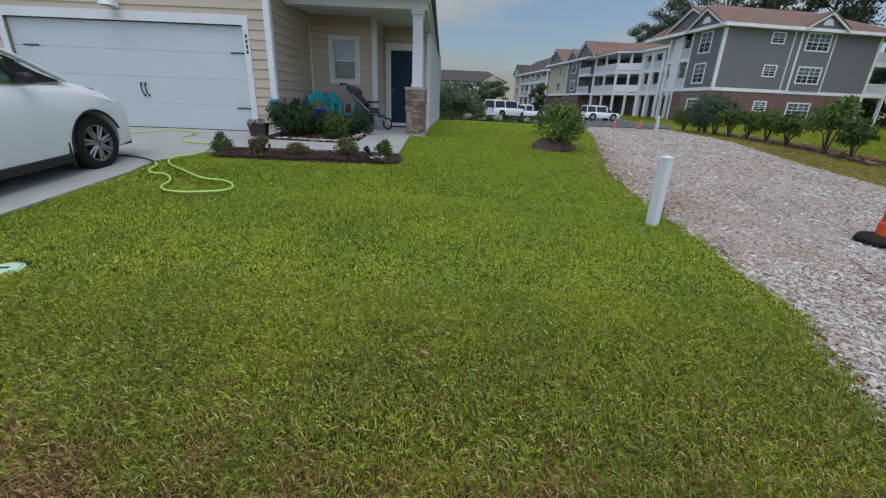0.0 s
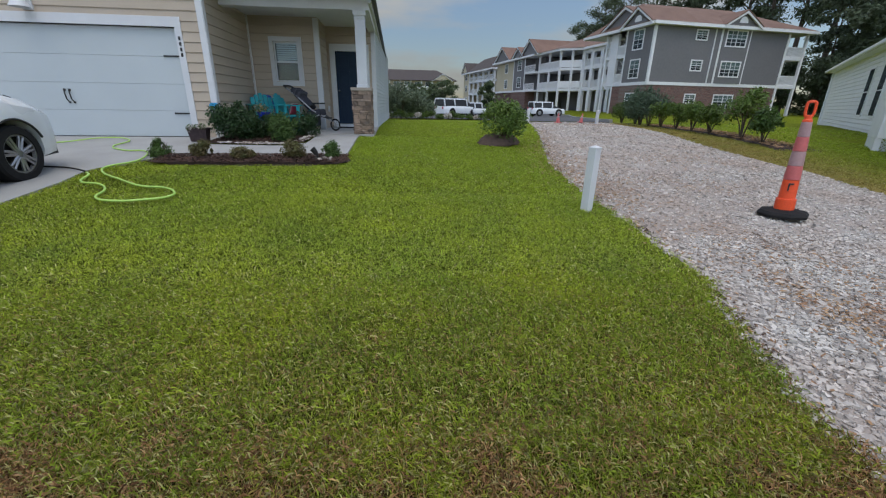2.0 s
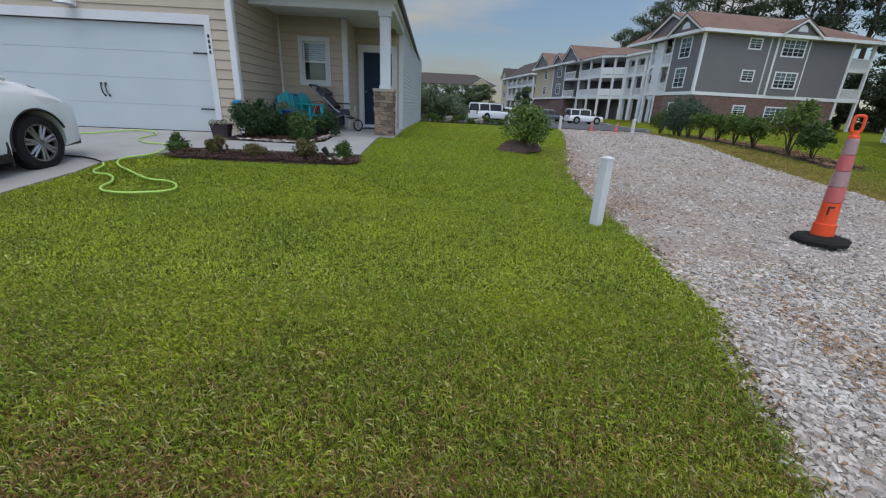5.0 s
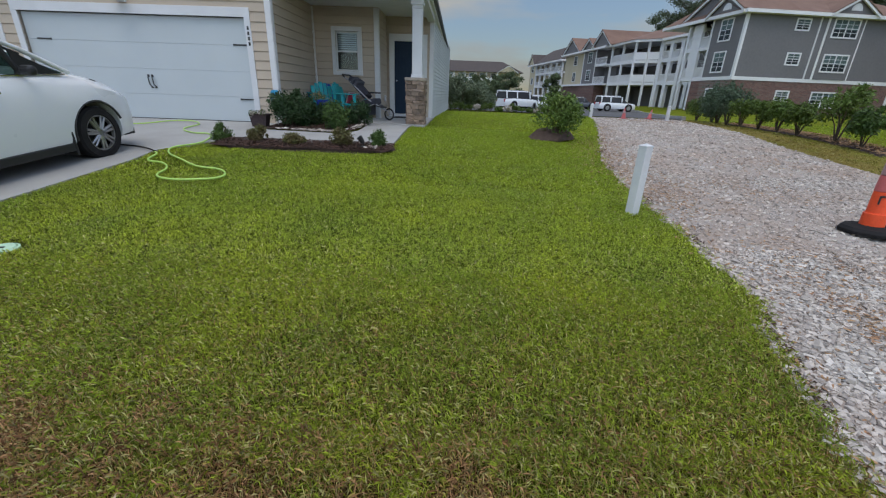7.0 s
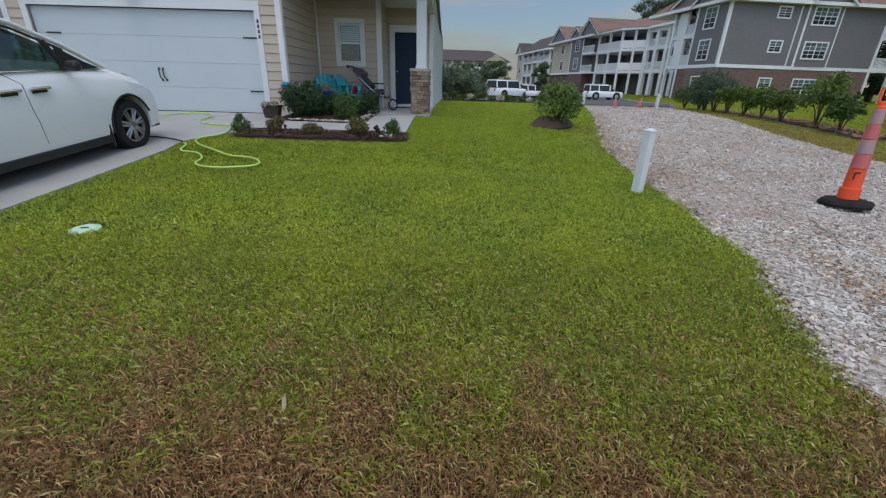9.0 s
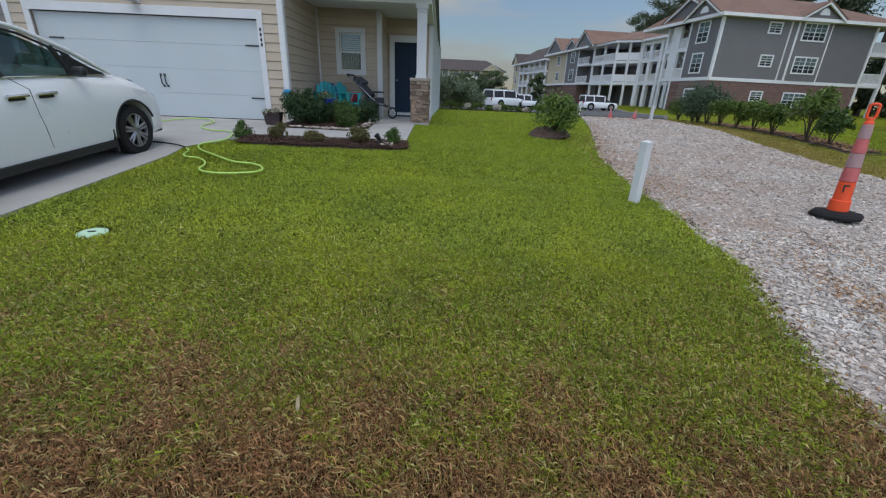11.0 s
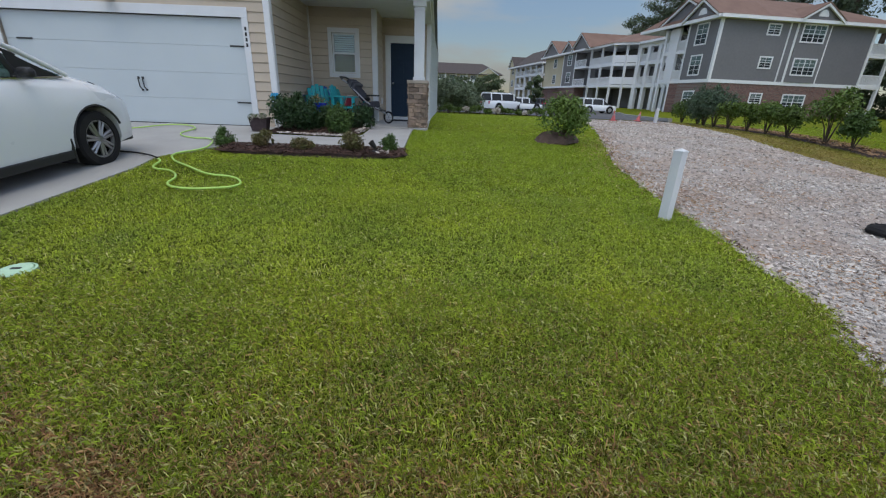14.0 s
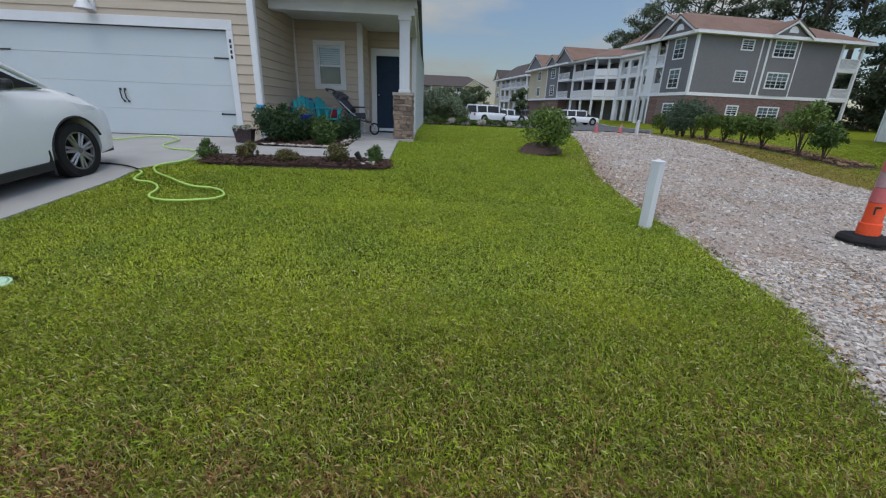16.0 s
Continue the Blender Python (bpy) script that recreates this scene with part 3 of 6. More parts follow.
part("bottom_seal", boxed(GX0 + 0.01, 9.435, S - 0.012, GX1 - 0.01, 9.465, S + 0.012), M_RUBBER, garage_door)
for x0, z in ((GX0 + 0.22, 2.2), (GX1 - 0.32, 2.2), (GX0 + 0.22, 1.1), (GX1 - 0.32, 1.1)):
    bm = boxed(x0, 9.41, z - 0.014, x0 + 0.31, 9.424, z + 0.014, bevel=0.003)
    left = x0 < -6
    tube(bm, (x0 + (0.31 if left else 0.0), 9.417, z - 0.022), (x0 + (0.31 if left else 0.0), 9.417, z + 0.022), 0.008)
    part("strap_hinge", bm, M_BLACK, garage_door, "black strap hinge")
for x in (-6.52, -6.43):
    bm = tubes([(x - 0.015, 9.42, 1.53), (x, 9.375, 1.48), (x + 0.012, 9.37, 1.41), (x + 0.012, 9.375, 1.35), (x + 0.03, 9.42, 1.29)], 0.011)
    box(bm, x - 0.035, 9.41, 1.5, x + 0.01, 9.424, 1.55, bevel=0.004)
    box(bm, x + 0.008, 9.41, 1.27, x + 0.05, 9.424, 1.31, bevel=0.004)
    part("pull_handle", bm, M_BLACK, garage_door, "black forged pull handle")
# number plate digits as plain bars on the trim
for i in range(4):
    z = 2.52 - i * 0.1
    house_part("number_bar", boxed(-4.145, 9.335, z - 0.034, -4.105, 9.345, z + 0.034, bevel=0.004), M_BLACK)

# window on the porch
win = house_part("window", boxed(WX0 - 0.1, 11.955, WZ1, WX1 + 0.1, 11.99, WZ1 + 0.11, bevel=0.004), M_WHITE, "white double-hung window with half-drawn blind")
for a in ((WX0 - 0.1, WZ0 - 0.1, WX1 + 0.1, WZ0), (WX0 - 0.1, WZ0, WX0, WZ1), (WX1, WZ0, WX1 + 0.1, WZ1)):
    part("frame", boxed(a[0], 11.955, a[1], a[2], 11.99, a[3], bevel=0.004), M_WHITE, win)
mid = (WZ0 + WZ1) / 2
for y, z0, z1 in ((12.03, mid - 0.02, WZ1), (12.0, WZ0, mid + 0.02)):
    bm = bmesh.new()
    for a in ((WX0, z0, WX0 + 0.04, z1), (WX1 - 0.04, z0, WX1, z1), (WX0 + 0.04, z0, WX1 - 0.04, z0 + 0.04), (WX0 + 0.04, z1 - 0.04, WX1 - 0.04, z1)):
        box(bm, a[0], y, a[1], a[2], y + 0.028, a[3])
    part("sash", bm, M_WHITE, win)
    pane = part("pane", boxed(WX0 + 0.04, y + 0.01, z0 + 0.04, WX1 - 0.04, y + 0.016, z1 - 0.04), M_GLASS, win)
    pane.visible_shadow = False
for i in range(9):
    z = WZ1 - 0.05 - i * 0.052
    part("blind_slat", boxed(WX0 + 0.05, 12.075, z - 0.02, WX1 - 0.05, 12.08, z + 0.018), M_WHITE, win)
# dark sheet behind the glass, coloured as the unlit room's shade
part("room_shade", boxed(WX0 - 0.3, 12.16, WZ0 - 0.3, WX1 + 0.3, 12.19, WZ1 + 0.3), M_SHADE_ROOM, win)

# front door with six panels, casing, threshold
DX0, DX1, DZ0, DZ1 = -1.62, -0.78, 0.74, 2.78
for a in ((DX0 - 0.15, DZ0 - 0.1, DX0 - 0.002, DZ1 + 0.002), (DX1 + 0.002, DZ0 - 0.1, DX1 + 0.15, DZ1 + 0.002), (DX0 - 0.15, DZ1 + 0.002, DX1 + 0.15, DZ1 + 0.19)):
    house_part("door_casing", boxed(a[0], 13.25, a[1], a[2], 13.36, a[3], bevel=0.004), M_WHITE)
door = house_part("door", boxed(DX0, 13.33, DZ0, DX1, 13.37, DZ1, bevel=0.003), M_NAVY, "dark navy six-panel front door, closed")
for x0, x1 in ((DX0 + 0.1, DX0 + 0.38), (DX1 - 0.38, DX1 - 0.1)):
    for z0, z1 in ((DZ0 + 0.2, DZ0 + 0.78), (DZ0 + 0.92, DZ0 + 1.52), (DZ0 + 1.65, DZ0 + 1.9)):
        part("door_panel", boxed(x0, 13.318, z0, x1, 13.33, z1, bevel=0.005), M_NAVY, door)
bm = bmesh.new()
bmesh.ops.create_uvsphere(bm, u_segments=14, v_segments=8, radius=0.032, matrix=Matrix.Translation((DX0 + 0.07, 13.285, DZ0 + 0.95)))
tube(bm, (DX0 + 0.07, 13.29, DZ0 + 0.95), (DX0 + 0.07, 13.332, DZ0 + 0.95), 0.012)
part("door_knob", bm, M_CHROME, door, "brushed metal knob")
house_part("threshold", boxed(DX0 - 0.15, 13.1, S + 0.03, DX1 + 0.15, 13.33, 0.735, bevel=0.006), M_WHITE)
door_mat = tagged(new("door_mat", mesh_of("door_mat", boxed(-1.55, 12.45, S + 0.032, -0.85, 12.95, S + 0.048, bevel=0.004), M_RUBBER)), "dark door mat on the porch slab", "door mat")
# outlet box beside the door
house_part("outlet_box", boxed(-1.842, 12.7, 1.1, -1.80, 12.8, 1.26, bevel=0.006), M_WHITE)

# porch slab, beam, ceiling, pier and column
house_part("porch_slab", boxed(-3.63, 10.06, S - 0.1, -0.42, 13.3, S + 0.03, bevel=0.008), M_CONCRETE)
bm = boxed(-3.6, 10.22, 3.3, -0.42, 10.5, 3.62, bevel=0.004)
box(bm, -3.6, 10.18, 3.56, -0.40, 10.22, 3.66, bevel=0.003)
house_part("porch_beam", bm, M_WHITE)
house_part("porch_beam", boxed(-0.62, 10.5, 3.3, -0.42, 13.3, 3.62, bevel=0.004), M_WHITE)
house_part("porch_ceiling", boxed(-3.6, 10.5, 3.42, -0.62, 13.3, 3.46), M_WHITE)
column = house_part("porch_column", boxed(-0.755, 10.24, 1.73, -0.525, 10.47, 3.2, bevel=0.006), M_WHITE)
part("capital", boxed(-0.785, 10.21, 3.2, -0.495, 10.5, 3.3, bevel=0.01), M_WHITE, column)
part("capital", boxed(-0.77, 10.225, 3.13, -0.51, 10.485, 3.155, bevel=0.006), M_WHITE, column)
part("plinth", boxed(-0.775, 10.22, 1.70, -0.505, 10.49, 1.77, bevel=0.006), M_WHITE, column)
pier = house_part("stone_pier", boxed(-0.86, 10.14, S - 0.06, -0.46, 10.57, 1.63), M_MORTAR, "stacked ledgestone pier under the porch column")
part("coping", boxed(-0.91, 10.09, 1.63, -0.41, 10.62, 1.70, bevel=0.01), surface("coping_stone", (0.36, 0.31, 0.26), (0.30, 0.26, 0.22), rough=0.9, bump=0.4), pier)
# roof: gable over the body, a lower slope over the porch, dark fascia line down the side
bm = bmesh.new()
prism(bm, [(-9.95, 3.5), (-4.95, 6.1), (-0.33, 3.62), (-0.33, 3.72), (-4.95, 6.22), (-9.95, 3.62)], 9.0, 25.5)
house_part("roof", bm, M_SHINGLE, "dark shingle roof")
bm = bmesh.new()
prism(bm, [(-9.5, TOP - 0.05), (-0.45, TOP - 0.1), (-0.45, TOP - 0.05), (-4.95, 6.08)], 9.42, 9.55)
house_part("gable_wall", bm, M_SIDING)
house_part("porch_fascia", boxed(-3.6, 10.05, 3.64, -0.34, 10.18, 3.8, bevel=0.004), M_WHITE)
bm = boxed(-0.44, 10.1, 3.42, -0.36, 25.4, 3.6, bevel=0.003)
house_part("side_fascia", bm, M_WHITE)
bm = boxed(-0.36, 10.0, 3.5, -0.27, 25.5, 3.62, bevel=0.012)
house_part("gutter", bm, M_BLACK)

# lantern over the garage door
lantern = thing("wall_lamp", "white outdoor lantern above the garage door", "wall lamp", pose(-6.72, 9.36, 2.96))
part("back_plate", boxed(-0.09, -0.03, -0.03, 0.09, 0.02, 0.22, bevel=0.01), M_WHITE, lantern)
part("arm", tubes([(0, -0.02, 0.14), (0, -0.12, 0.2), (0, -0.2, 0.16)], 0.014), M_WHITE, lantern)
part("shade", lathe([(0.03, 0.2), (0.06, 0.18), (0.15, 0.02), (0.16, 0.0), (0.14, 0.0), (0.05, 0.16)], 20), M_WHITE, lantern, "flared white metal shade", at=pose(0, -0.2, -0.02))
part("bulb", lathe([(0.01, 0.0), (0.035, 0.02), (0.04, 0.05), (0.02, 0.1)], 12), M_GLASS, lantern, at=pose(0, -0.2, 0.01))

# neighbouring house behind the garage's far side
NEIGHBOUR = pose(-14.5, 14, 0.6)
neighbour = thing("house", "taupe lap-sided neighbouring house with white corner boards", "house", NEIGHBOUR)
NI = NEIGHBOUR.inverted()
wall_run(neighbour, NI, (-21, 12.5), (-11.6, 12.5), 0.55, 5.6, [], PLANK_TAUPE, 0.185, M_TAUPE)
wall_run(neighbour, NI, (-11.6, 12.5), (-11.6, 24), 0.55, 5.6, [], PLANK_TAUPE, 0.185, M_TAUPE)
part("corner_board", boxed(-11.7, 12.47, 0.55, -11.57, 12.5, 5.6), M_WHITE, neighbour, at=NI)
bm = bmesh.new()
prism(bm, [(-21.5, 5.5), (-16.3, 8.2), (-11.2, 5.5), (-11.2, 5.65), (-16.3, 8.35), (-21.5, 5.65)], 12.1, 24.4)
part("roof", bm, M_SHINGLE, neighbour, at=NI)

# white house across the lane
A0, A1 = Vector((27.0, 24.0)), Vector((9.5, 5.1))
WH = pose(18, 14, 0.5)
WI = WH.inverted()
white_house = thing("house", "white vinyl-sided house with narrow dark windows and a deck", "house", WH)
wd = (A1 - A0).normalized()
wl_ = (A1 - A0).length
ww, wm = wall_run(white_house, WI, A0[:], A1[:], 0.35, 3.62, [], PLANK_WHITE, 0.17, M_VINYL_WHITE)
LOCALW = WI @ Matrix.Translation((A0.x, A0.y, 0)) @ Matrix.Rotation(math.atan2(wd.y, wd.x), 4, "Z")
bm = bmesh.new()
prism(bm, [(-0.35, 3.5), (5.2, 6.0), (10.4, 3.5), (10.4, 3.66), (5.2, 6.2), (-0.35, 3.66)], -0.4, wl_ + 0.4)
part("roof", bm, M_SHINGLE, white_house, at=LOCALW @ Matrix(((0, 1, 0, 0), (1, 0, 0, 0), (0, 0, 1, 0), (0, 0, 0, 1))))
part("gutter", boxed(-0.4, -0.46, 3.5, wl_ + 0.3, -0.34, 3.62, bevel=0.02), M_VINYL_WHITE, white_house, at=LOCALW)
part("soffit", boxed(-0.4, -0.34, 3.5, wl_ + 0.3, 0.0, 3.52), M_VINYL_WHITE, white_house, at=LOCALW)
part("wall", boxed(0.0, 0.145, 0.3, 0.14, 10.0, 3.6), M_VINYL_WHITE, white_house, at=LOCALW)
part("corner_board", boxed(-0.01, -0.03, 0.3, 0.12, -0.018, 3.5), M_VINYL_WHITE, white_house, at=LOCALW)
part("downspout", boxed(0.02, -0.12, 0.35, 0.11, -0.035, 3.5, bevel=0.012), M_VINYL_WHITE, white_house, at=LOCALW)
for s in (11.8, 14.2):
    w = part("window", boxed(s, -0.05, 1.12, s + 0.95, -0.018, 2.95, bevel=0.004), M_VINYL_WHITE, white_house, "tall narrow white-framed window", at=LOCALW)
    for z0, z1 in ((1.2, 2.02), (2.07, 2.88)):
        # not a sash frame: near-black sheet coloured for the room's shade behind the glass
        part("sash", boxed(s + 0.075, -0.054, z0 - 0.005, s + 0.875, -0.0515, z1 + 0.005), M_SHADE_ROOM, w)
        part("pane", boxed(s + 0.08, -0.062, z0, s + 0.87, -0.057, z1), M_GLASS, w)
# boarded landing with a lattice end, standing out from the wall
part("deck", boxed(20.5, -0.86, 0.74, 21.6, -0.03, 1.50, bevel=0.01), M_VINYL_WHITE, white_house, "white boarded landing side", at=LOCALW)
part("deck_panel", boxed(20.52, -0.85, 0.40, 21.4, -0.82, 0.735), M_VINYL_WHITE, white_house, at=LOCALW)
bm = bmesh.new()
for k in range(16):
    a = -0.95 + k * 0.075
    for sgn in (1, -1):
        y0, y1 = (a, a + 0.3) if sgn > 0 else (a + 0.3, a)
        c = [(max(-0.84, min(-0.04, q)), z) for q, z in ((y0, 0.44), (y0 + 0.042, 0.44), (y1 + 0.042, 0.74), (y1, 0.74))]
        if abs(c[0][0] - c[1][0]) + abs(c[2][0] - c[3][0]) > 0.02:
            bm.faces.new([bm.verts.new((21.57 + 0.006 * sgn, q, z)) for q, z in c])
bmesh.ops.solidify(bm, geom=bm.faces[:], thickness=0.008)
tagged(part("lattice", bm, M_VINYL_WHITE, white_house, at=LOCALW), kind="stuff")
part("deck_post", boxed(21.47, -0.87, 0.3, 21.59, -0.75, 0.738), M_VINYL_WHITE, white_house, at=LOCALW)


# ---- the apartment buildings ----
APT = pose(27, 44, 0.5, 0, 0, 7)
apartment = thing("apartment_building", "three-storey grey apartment building with brick base and brown roof", "apartment building", APT)
Z = -0.5
G0, BELT, EAVE = 0.35, 3.74, 9.3
APT_M = Matrix.Translation((0, 0, -0.5))


def apt(name, bm, material, label="", parent=None, at=None):
    return part(name, bm, material, parent or apartment, label, at=(at if at is not None else APT_M))


WINDOW_KIT = {}
M_BLIND = surface("pale_blind", (0.26, 0.29, 0.27), (0.16, 0.185, 0.175), scale=0.6, rough=0.8, bump=0)


def add_window(u0, z0, u1, z1, frame_m, cols, owner=None):
    """A white-framed window of two sashes set proud of its wall; frame_m carries its plane: x along the wall, -y outward."""
    w, h = round(u1 - u0, 2), round(z1 - z0, 2)
    key = (w, h, cols)
    if key not in WINDOW_KIT:
        t = 0.13
        bm = bmesh.new()
        for a in ((-t, -t, w + t, 0), (-t, h, w + t, h + t), (-t, 0, 0, h), (w, 0, w + t, h)):
            box(bm, a[0], -0.06, a[1], a[2], -0.004, a[3])
        f = mesh_of("window", bm, M_APT_WHITE)
        p = mesh_of("pane", boxed(0, -0.02, 0, w, -0.012, h), M_GLASS)
        # full-height dark sheet painted as room shade; the pale blind comes next
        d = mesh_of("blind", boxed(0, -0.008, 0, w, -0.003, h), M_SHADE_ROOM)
        e = mesh_of("blind", boxed(0, -0.0115, h * (0.42 if cols == 2 else 0.55), w, -0.0085, h), M_BLIND)
        bm = boxed(0, -0.045, h * 0.5 - 0.03, w, -0.022, h * 0.5 + 0.03)
        for i in range(1, cols * 2):
            r = 0.05 if i % 2 == 0 else 0.018
            box(bm, w * i / (cols * 2) - r, -0.043, 0.0, w * i / (cols * 2) + r, -0.0225, h)
        for q in (0.25, 0.75):
            box(bm, 0, -0.041, h * q - 0.018, w, -0.023, h * q + 0.018)
        g = mesh_of("muntin", bm, M_APT_WHITE)
        WINDOW_KIT[key] = (f, p, d, e, g)
    f, p, d, e, g = WINDOW_KIT[key]
    w_ob = shared("window", f, owner or apartment, frame_m @ Matrix.Translation((u0, 0, z0)))
    for nm, me in (("pane", p), ("room_shade", d), ("blind", e), ("muntin", g)):
        shared(nm, me, w_ob, Matrix())
    return w_ob


SIDE = lambda u: APT_M @ Matrix.Translation((u, 0, 0)) @ Matrix.Rotation(radians(-90), 4, "Z")  # x runs to -v, -y faces -u
# near block: brick storey, two grey storeys
apt("brick_wall", boxed(0, 0, G0 - 0.6, 17.5, 4.5, BELT - 0.12), M_BRICK)
apt("wall", boxed(0, 0, BELT - 0.12, 17.5, 4.5, EAVE), M_GREY_SIDING)
apt("wall", boxed(4.0, 4.5, G0 - 0.6, 17.5, 12, EAVE), M_GREY_SIDING)
bm = boxed(-0.06, -0.06, BELT - 0.16, 20.4, 4.52, BELT + 0.16)
apt("belt_course", bm, M_APT_WHITE)
for u in (-0.03, 8.3, 12.05):
    apt("corner_board", boxed(u, -0.05, BELT + 0.16, u + 0.22, -0.002, EAVE), M_APT_WHITE)
apt("corner_board", boxed(-0.05, -0.03, BELT + 0.16, -0.002, 0.22, EAVE), M_APT_WHITE)
apt("corner_board", boxed(-0.05, 4.35, BELT + 0.16, -0.002, 4.55, EAVE), M_APT_WHITE)
apt("downspout", boxed(7.5, -0.1, BELT + 0.16, 7.6, -0.003, EAVE), M_APT_WHITE)
apt("bay_wall", boxed(8.52, -0.12, BELT + 0.16, 12.05, -0.001, EAVE + 0.3), M_GREY_SIDING)
FACE = APT_M
BAYF = APT_M @ Matrix.Translation((0, -0.12, 0))
for z0, z1 in ((8.2, 9.02), (5.18, 6.08), (1.85, 2.65)):
    add_window(5.2, z0, 6.45, z1, FACE, 1)
for z0, z1 in ((7.72, 9.15), (4.68, 6.08)):
    add_window(9.0, z0, 11.5, z1, BAYF, 2)
add_window(9.1, 1.35, 11.6, 2.65, FACE, 2)
LEFT = SIDE(0)
for z0, z1 in ((7.3, 9.1), (4.4, 6.15), (1.3, 2.68)):
    add_window(-3.15, z0, -1.70, z1, LEFT, 1)


def rail(bm, a, b, z, high=1.05, gap=0.16):
    """Balusters and two rails from a to b (u, v)."""
    a, b = Vector(a), Vector(b)
    n = max(2, int((b - a).length / gap))
    for k in range(n + 1):
        p = a + (b - a) * k / n
        box(bm, p.x - 0.035, p.y - 0.035, z, p.x + 0.035, p.y + 0.035, z + high)
    d = (b - a).normalized() * 0.0
    x0, x1 = sorted((a.x, b.x))
    y0, y1 = sorted((a.y, b.y))
    for zz in (z + 0.08, z + high):
        box(bm, x0 - 0.05, y0 - 0.05, zz - 0.05, x1 + 0.05, y1 + 0.05, zz + 0.05)
    return bm


# end balconies of the near block
for i, z in enumerate((BELT, 6.75)):
    apt("balcony", boxed(17.5, 0, z - 0.15, 20.3, 3.2, z + 0.12), M_APT_WHITE)
    apt("balcony_rail", rail(rail(bmesh.new(), (17.6, 0.05), (20.2, 0.05), z + 0.12), (20.2, 0.05), (20.2, 3.1), z + 0.12), M_APT_WHITE)
for u, v in ((17.55, 0.05), (20.2, 0.05), (20.2, 3.1)):
    apt("balcony_post", boxed(u - 0.13, v - 0.13, G0 - 0.3, u + 0.13, v + 0.13, EAVE), M_APT_WHITE)
apt("balcony_back", boxed(17.5, 3.1, G0 - 0.3, 20.3, 12, EAVE), M_GREY_SIDING)
for z in (4.0, 7.0):
    add_window(18.1, z, 19.6, z + 2.0, APT_M @ Matrix.Translation((0, 3.1, 0)), 1)
# roof of the near block: hipped, with the wall gables
bm = bmesh.new()
pts = [(-0.6, -0.6, EAVE + 0.32), (20.9, -0.6, EAVE + 0.32), (20.9, 12.6, EAVE + 0.32), (-0.6, 12.6, EAVE + 0.32), (2.4, 6, 12.45), (14.8, 6, 12.45)]
v = [bm.verts.new(p) for p in pts]
for f in ((0, 1, 5, 4), (1, 2, 5), (2, 3, 4, 5), (3, 0, 4)):
    bm.faces.new([v[i] for i in f])
apt("roof", bm, M_BROWN_ROOF, "brown shingle hipped roof")
apt("eave", boxed(-0.65, -0.65, EAVE, 20.95, 12.65, EAVE + 0.3), M_APT_WHITE)


def gable(u_mid, half, rise, z, depth, m, wall_mat=M_GREY_SIDING, roof_mat=M_BROWN_ROOF, back=4.0, vent=True):
    """A small cross gable over a bay: triangle wall, white rakes, roof slopes running back."""
    g = part("gable_wall", prism(bmesh.new(), [(u_mid - half, z), (u_mid + half, z), (u_mid, z + rise)], -depth + 0.25, -depth + 0.4), wall_mat, apartment, at=m)
    bm = bmesh.new()
    t = 0.22
    for s in (1, -1):
        prism(bm, [(u_mid + s * (half + 0.35), z - 0.05 - t), (u_mid, z + rise + 0.15 - t), (u_mid, z + rise + 0.15), (u_mid + s * (half + 0.35), z - 0.05)], -depth - 0.05, -depth + 0.12)
    part("rake", bm, M_APT_WHITE, apartment, at=m)
    bm = bmesh.new()
    prism(bm, [(u_mid - half - 0.35, z - 0.03), (u_mid, z + rise + 0.17), (u_mid + half + 0.35, z - 0.03), (u_mid + half + 0.35, z + 0.06), (u_mid, z + rise + 0.27), (u_mid - half - 0.35, z + 0.06)], -depth - 0.1, back)
    part("gable_roof", bm, roof_mat, apartment, at=m)
    if vent:
        bm = bmesh.new()
        prism(bm, [(u_mid + 0.55 * math.cos(a), z + 0.28 + 0.6 * math.sin(a)) for a in [math.pi * i / 10 for i in range(11)]], -depth + 0.2, -depth + 0.27)
        part("gable_vent", bm, M_APT_WHITE, apartment, at=m)


gable(10.3, 2.1, 1.25, EAVE + 0.32, 0.75, APT_M, back=4.5)
gable(-2.3, 2.3, 1.5, EAVE + 0.32, 0.75, SIDE(0), back=5)
gable(-5.0, 4.2, 2.0, EAVE + 0.33, 0.4, SIDE(0), back=6, vent=False)

# stair bay beside the near block
for i, z in enumerate((G0, BELT, 6.75)):
    if i:
        apt("balcony", boxed(0.1, 4.55, z - 0.15, 5, 8.3, z + 0.12), M_APT_WHITE)
        apt("balcony_rail", rail(bmesh.new(), (0.2, 4.65), (0.2, 8.2), z + 0.12), M_APT_WHITE)
for vv in (6.2, 8.3):
    apt("balcony_post", boxed(0.05, vv - 0.15, G0 - 0.3, 0.35, vv + 0.15, EAVE), M_APT_WHITE)
apt("wall", boxed(0.15, 6.35, BELT, 0.3, 7.6, EAVE), M_APT_WHITE)
apt("brick_wall", boxed(0.02, 4.5, G0 - 0.6, 1.4, 6.0, BELT - 0.2), M_BRICK)
for z in (BELT + 0.1, 6.85):
    bm = bmesh.new()
    for k in range(12):
        box(bm, 0.9, 4.7 + k * 0.16, z - 0.05 + k * 0.17, 2.0, 4.95 + k * 0.16, z + 0.02 + k * 0.17)
    apt("stair", bm, M_APT_WHITE)
    bm = bmesh.new()
    prism(bm, [(0, z + 0.9), (1.9, z + 2.9), (1.9, z + 3.05), (0, z + 1.05)], 0, 0.08)
    apt("stair_rail", bm, M_APT_WHITE, at=APT_M @ Matrix.Translation((0.85, 4.7, 0)) @ Matrix.Rotation(radians(90), 4, "Z"))
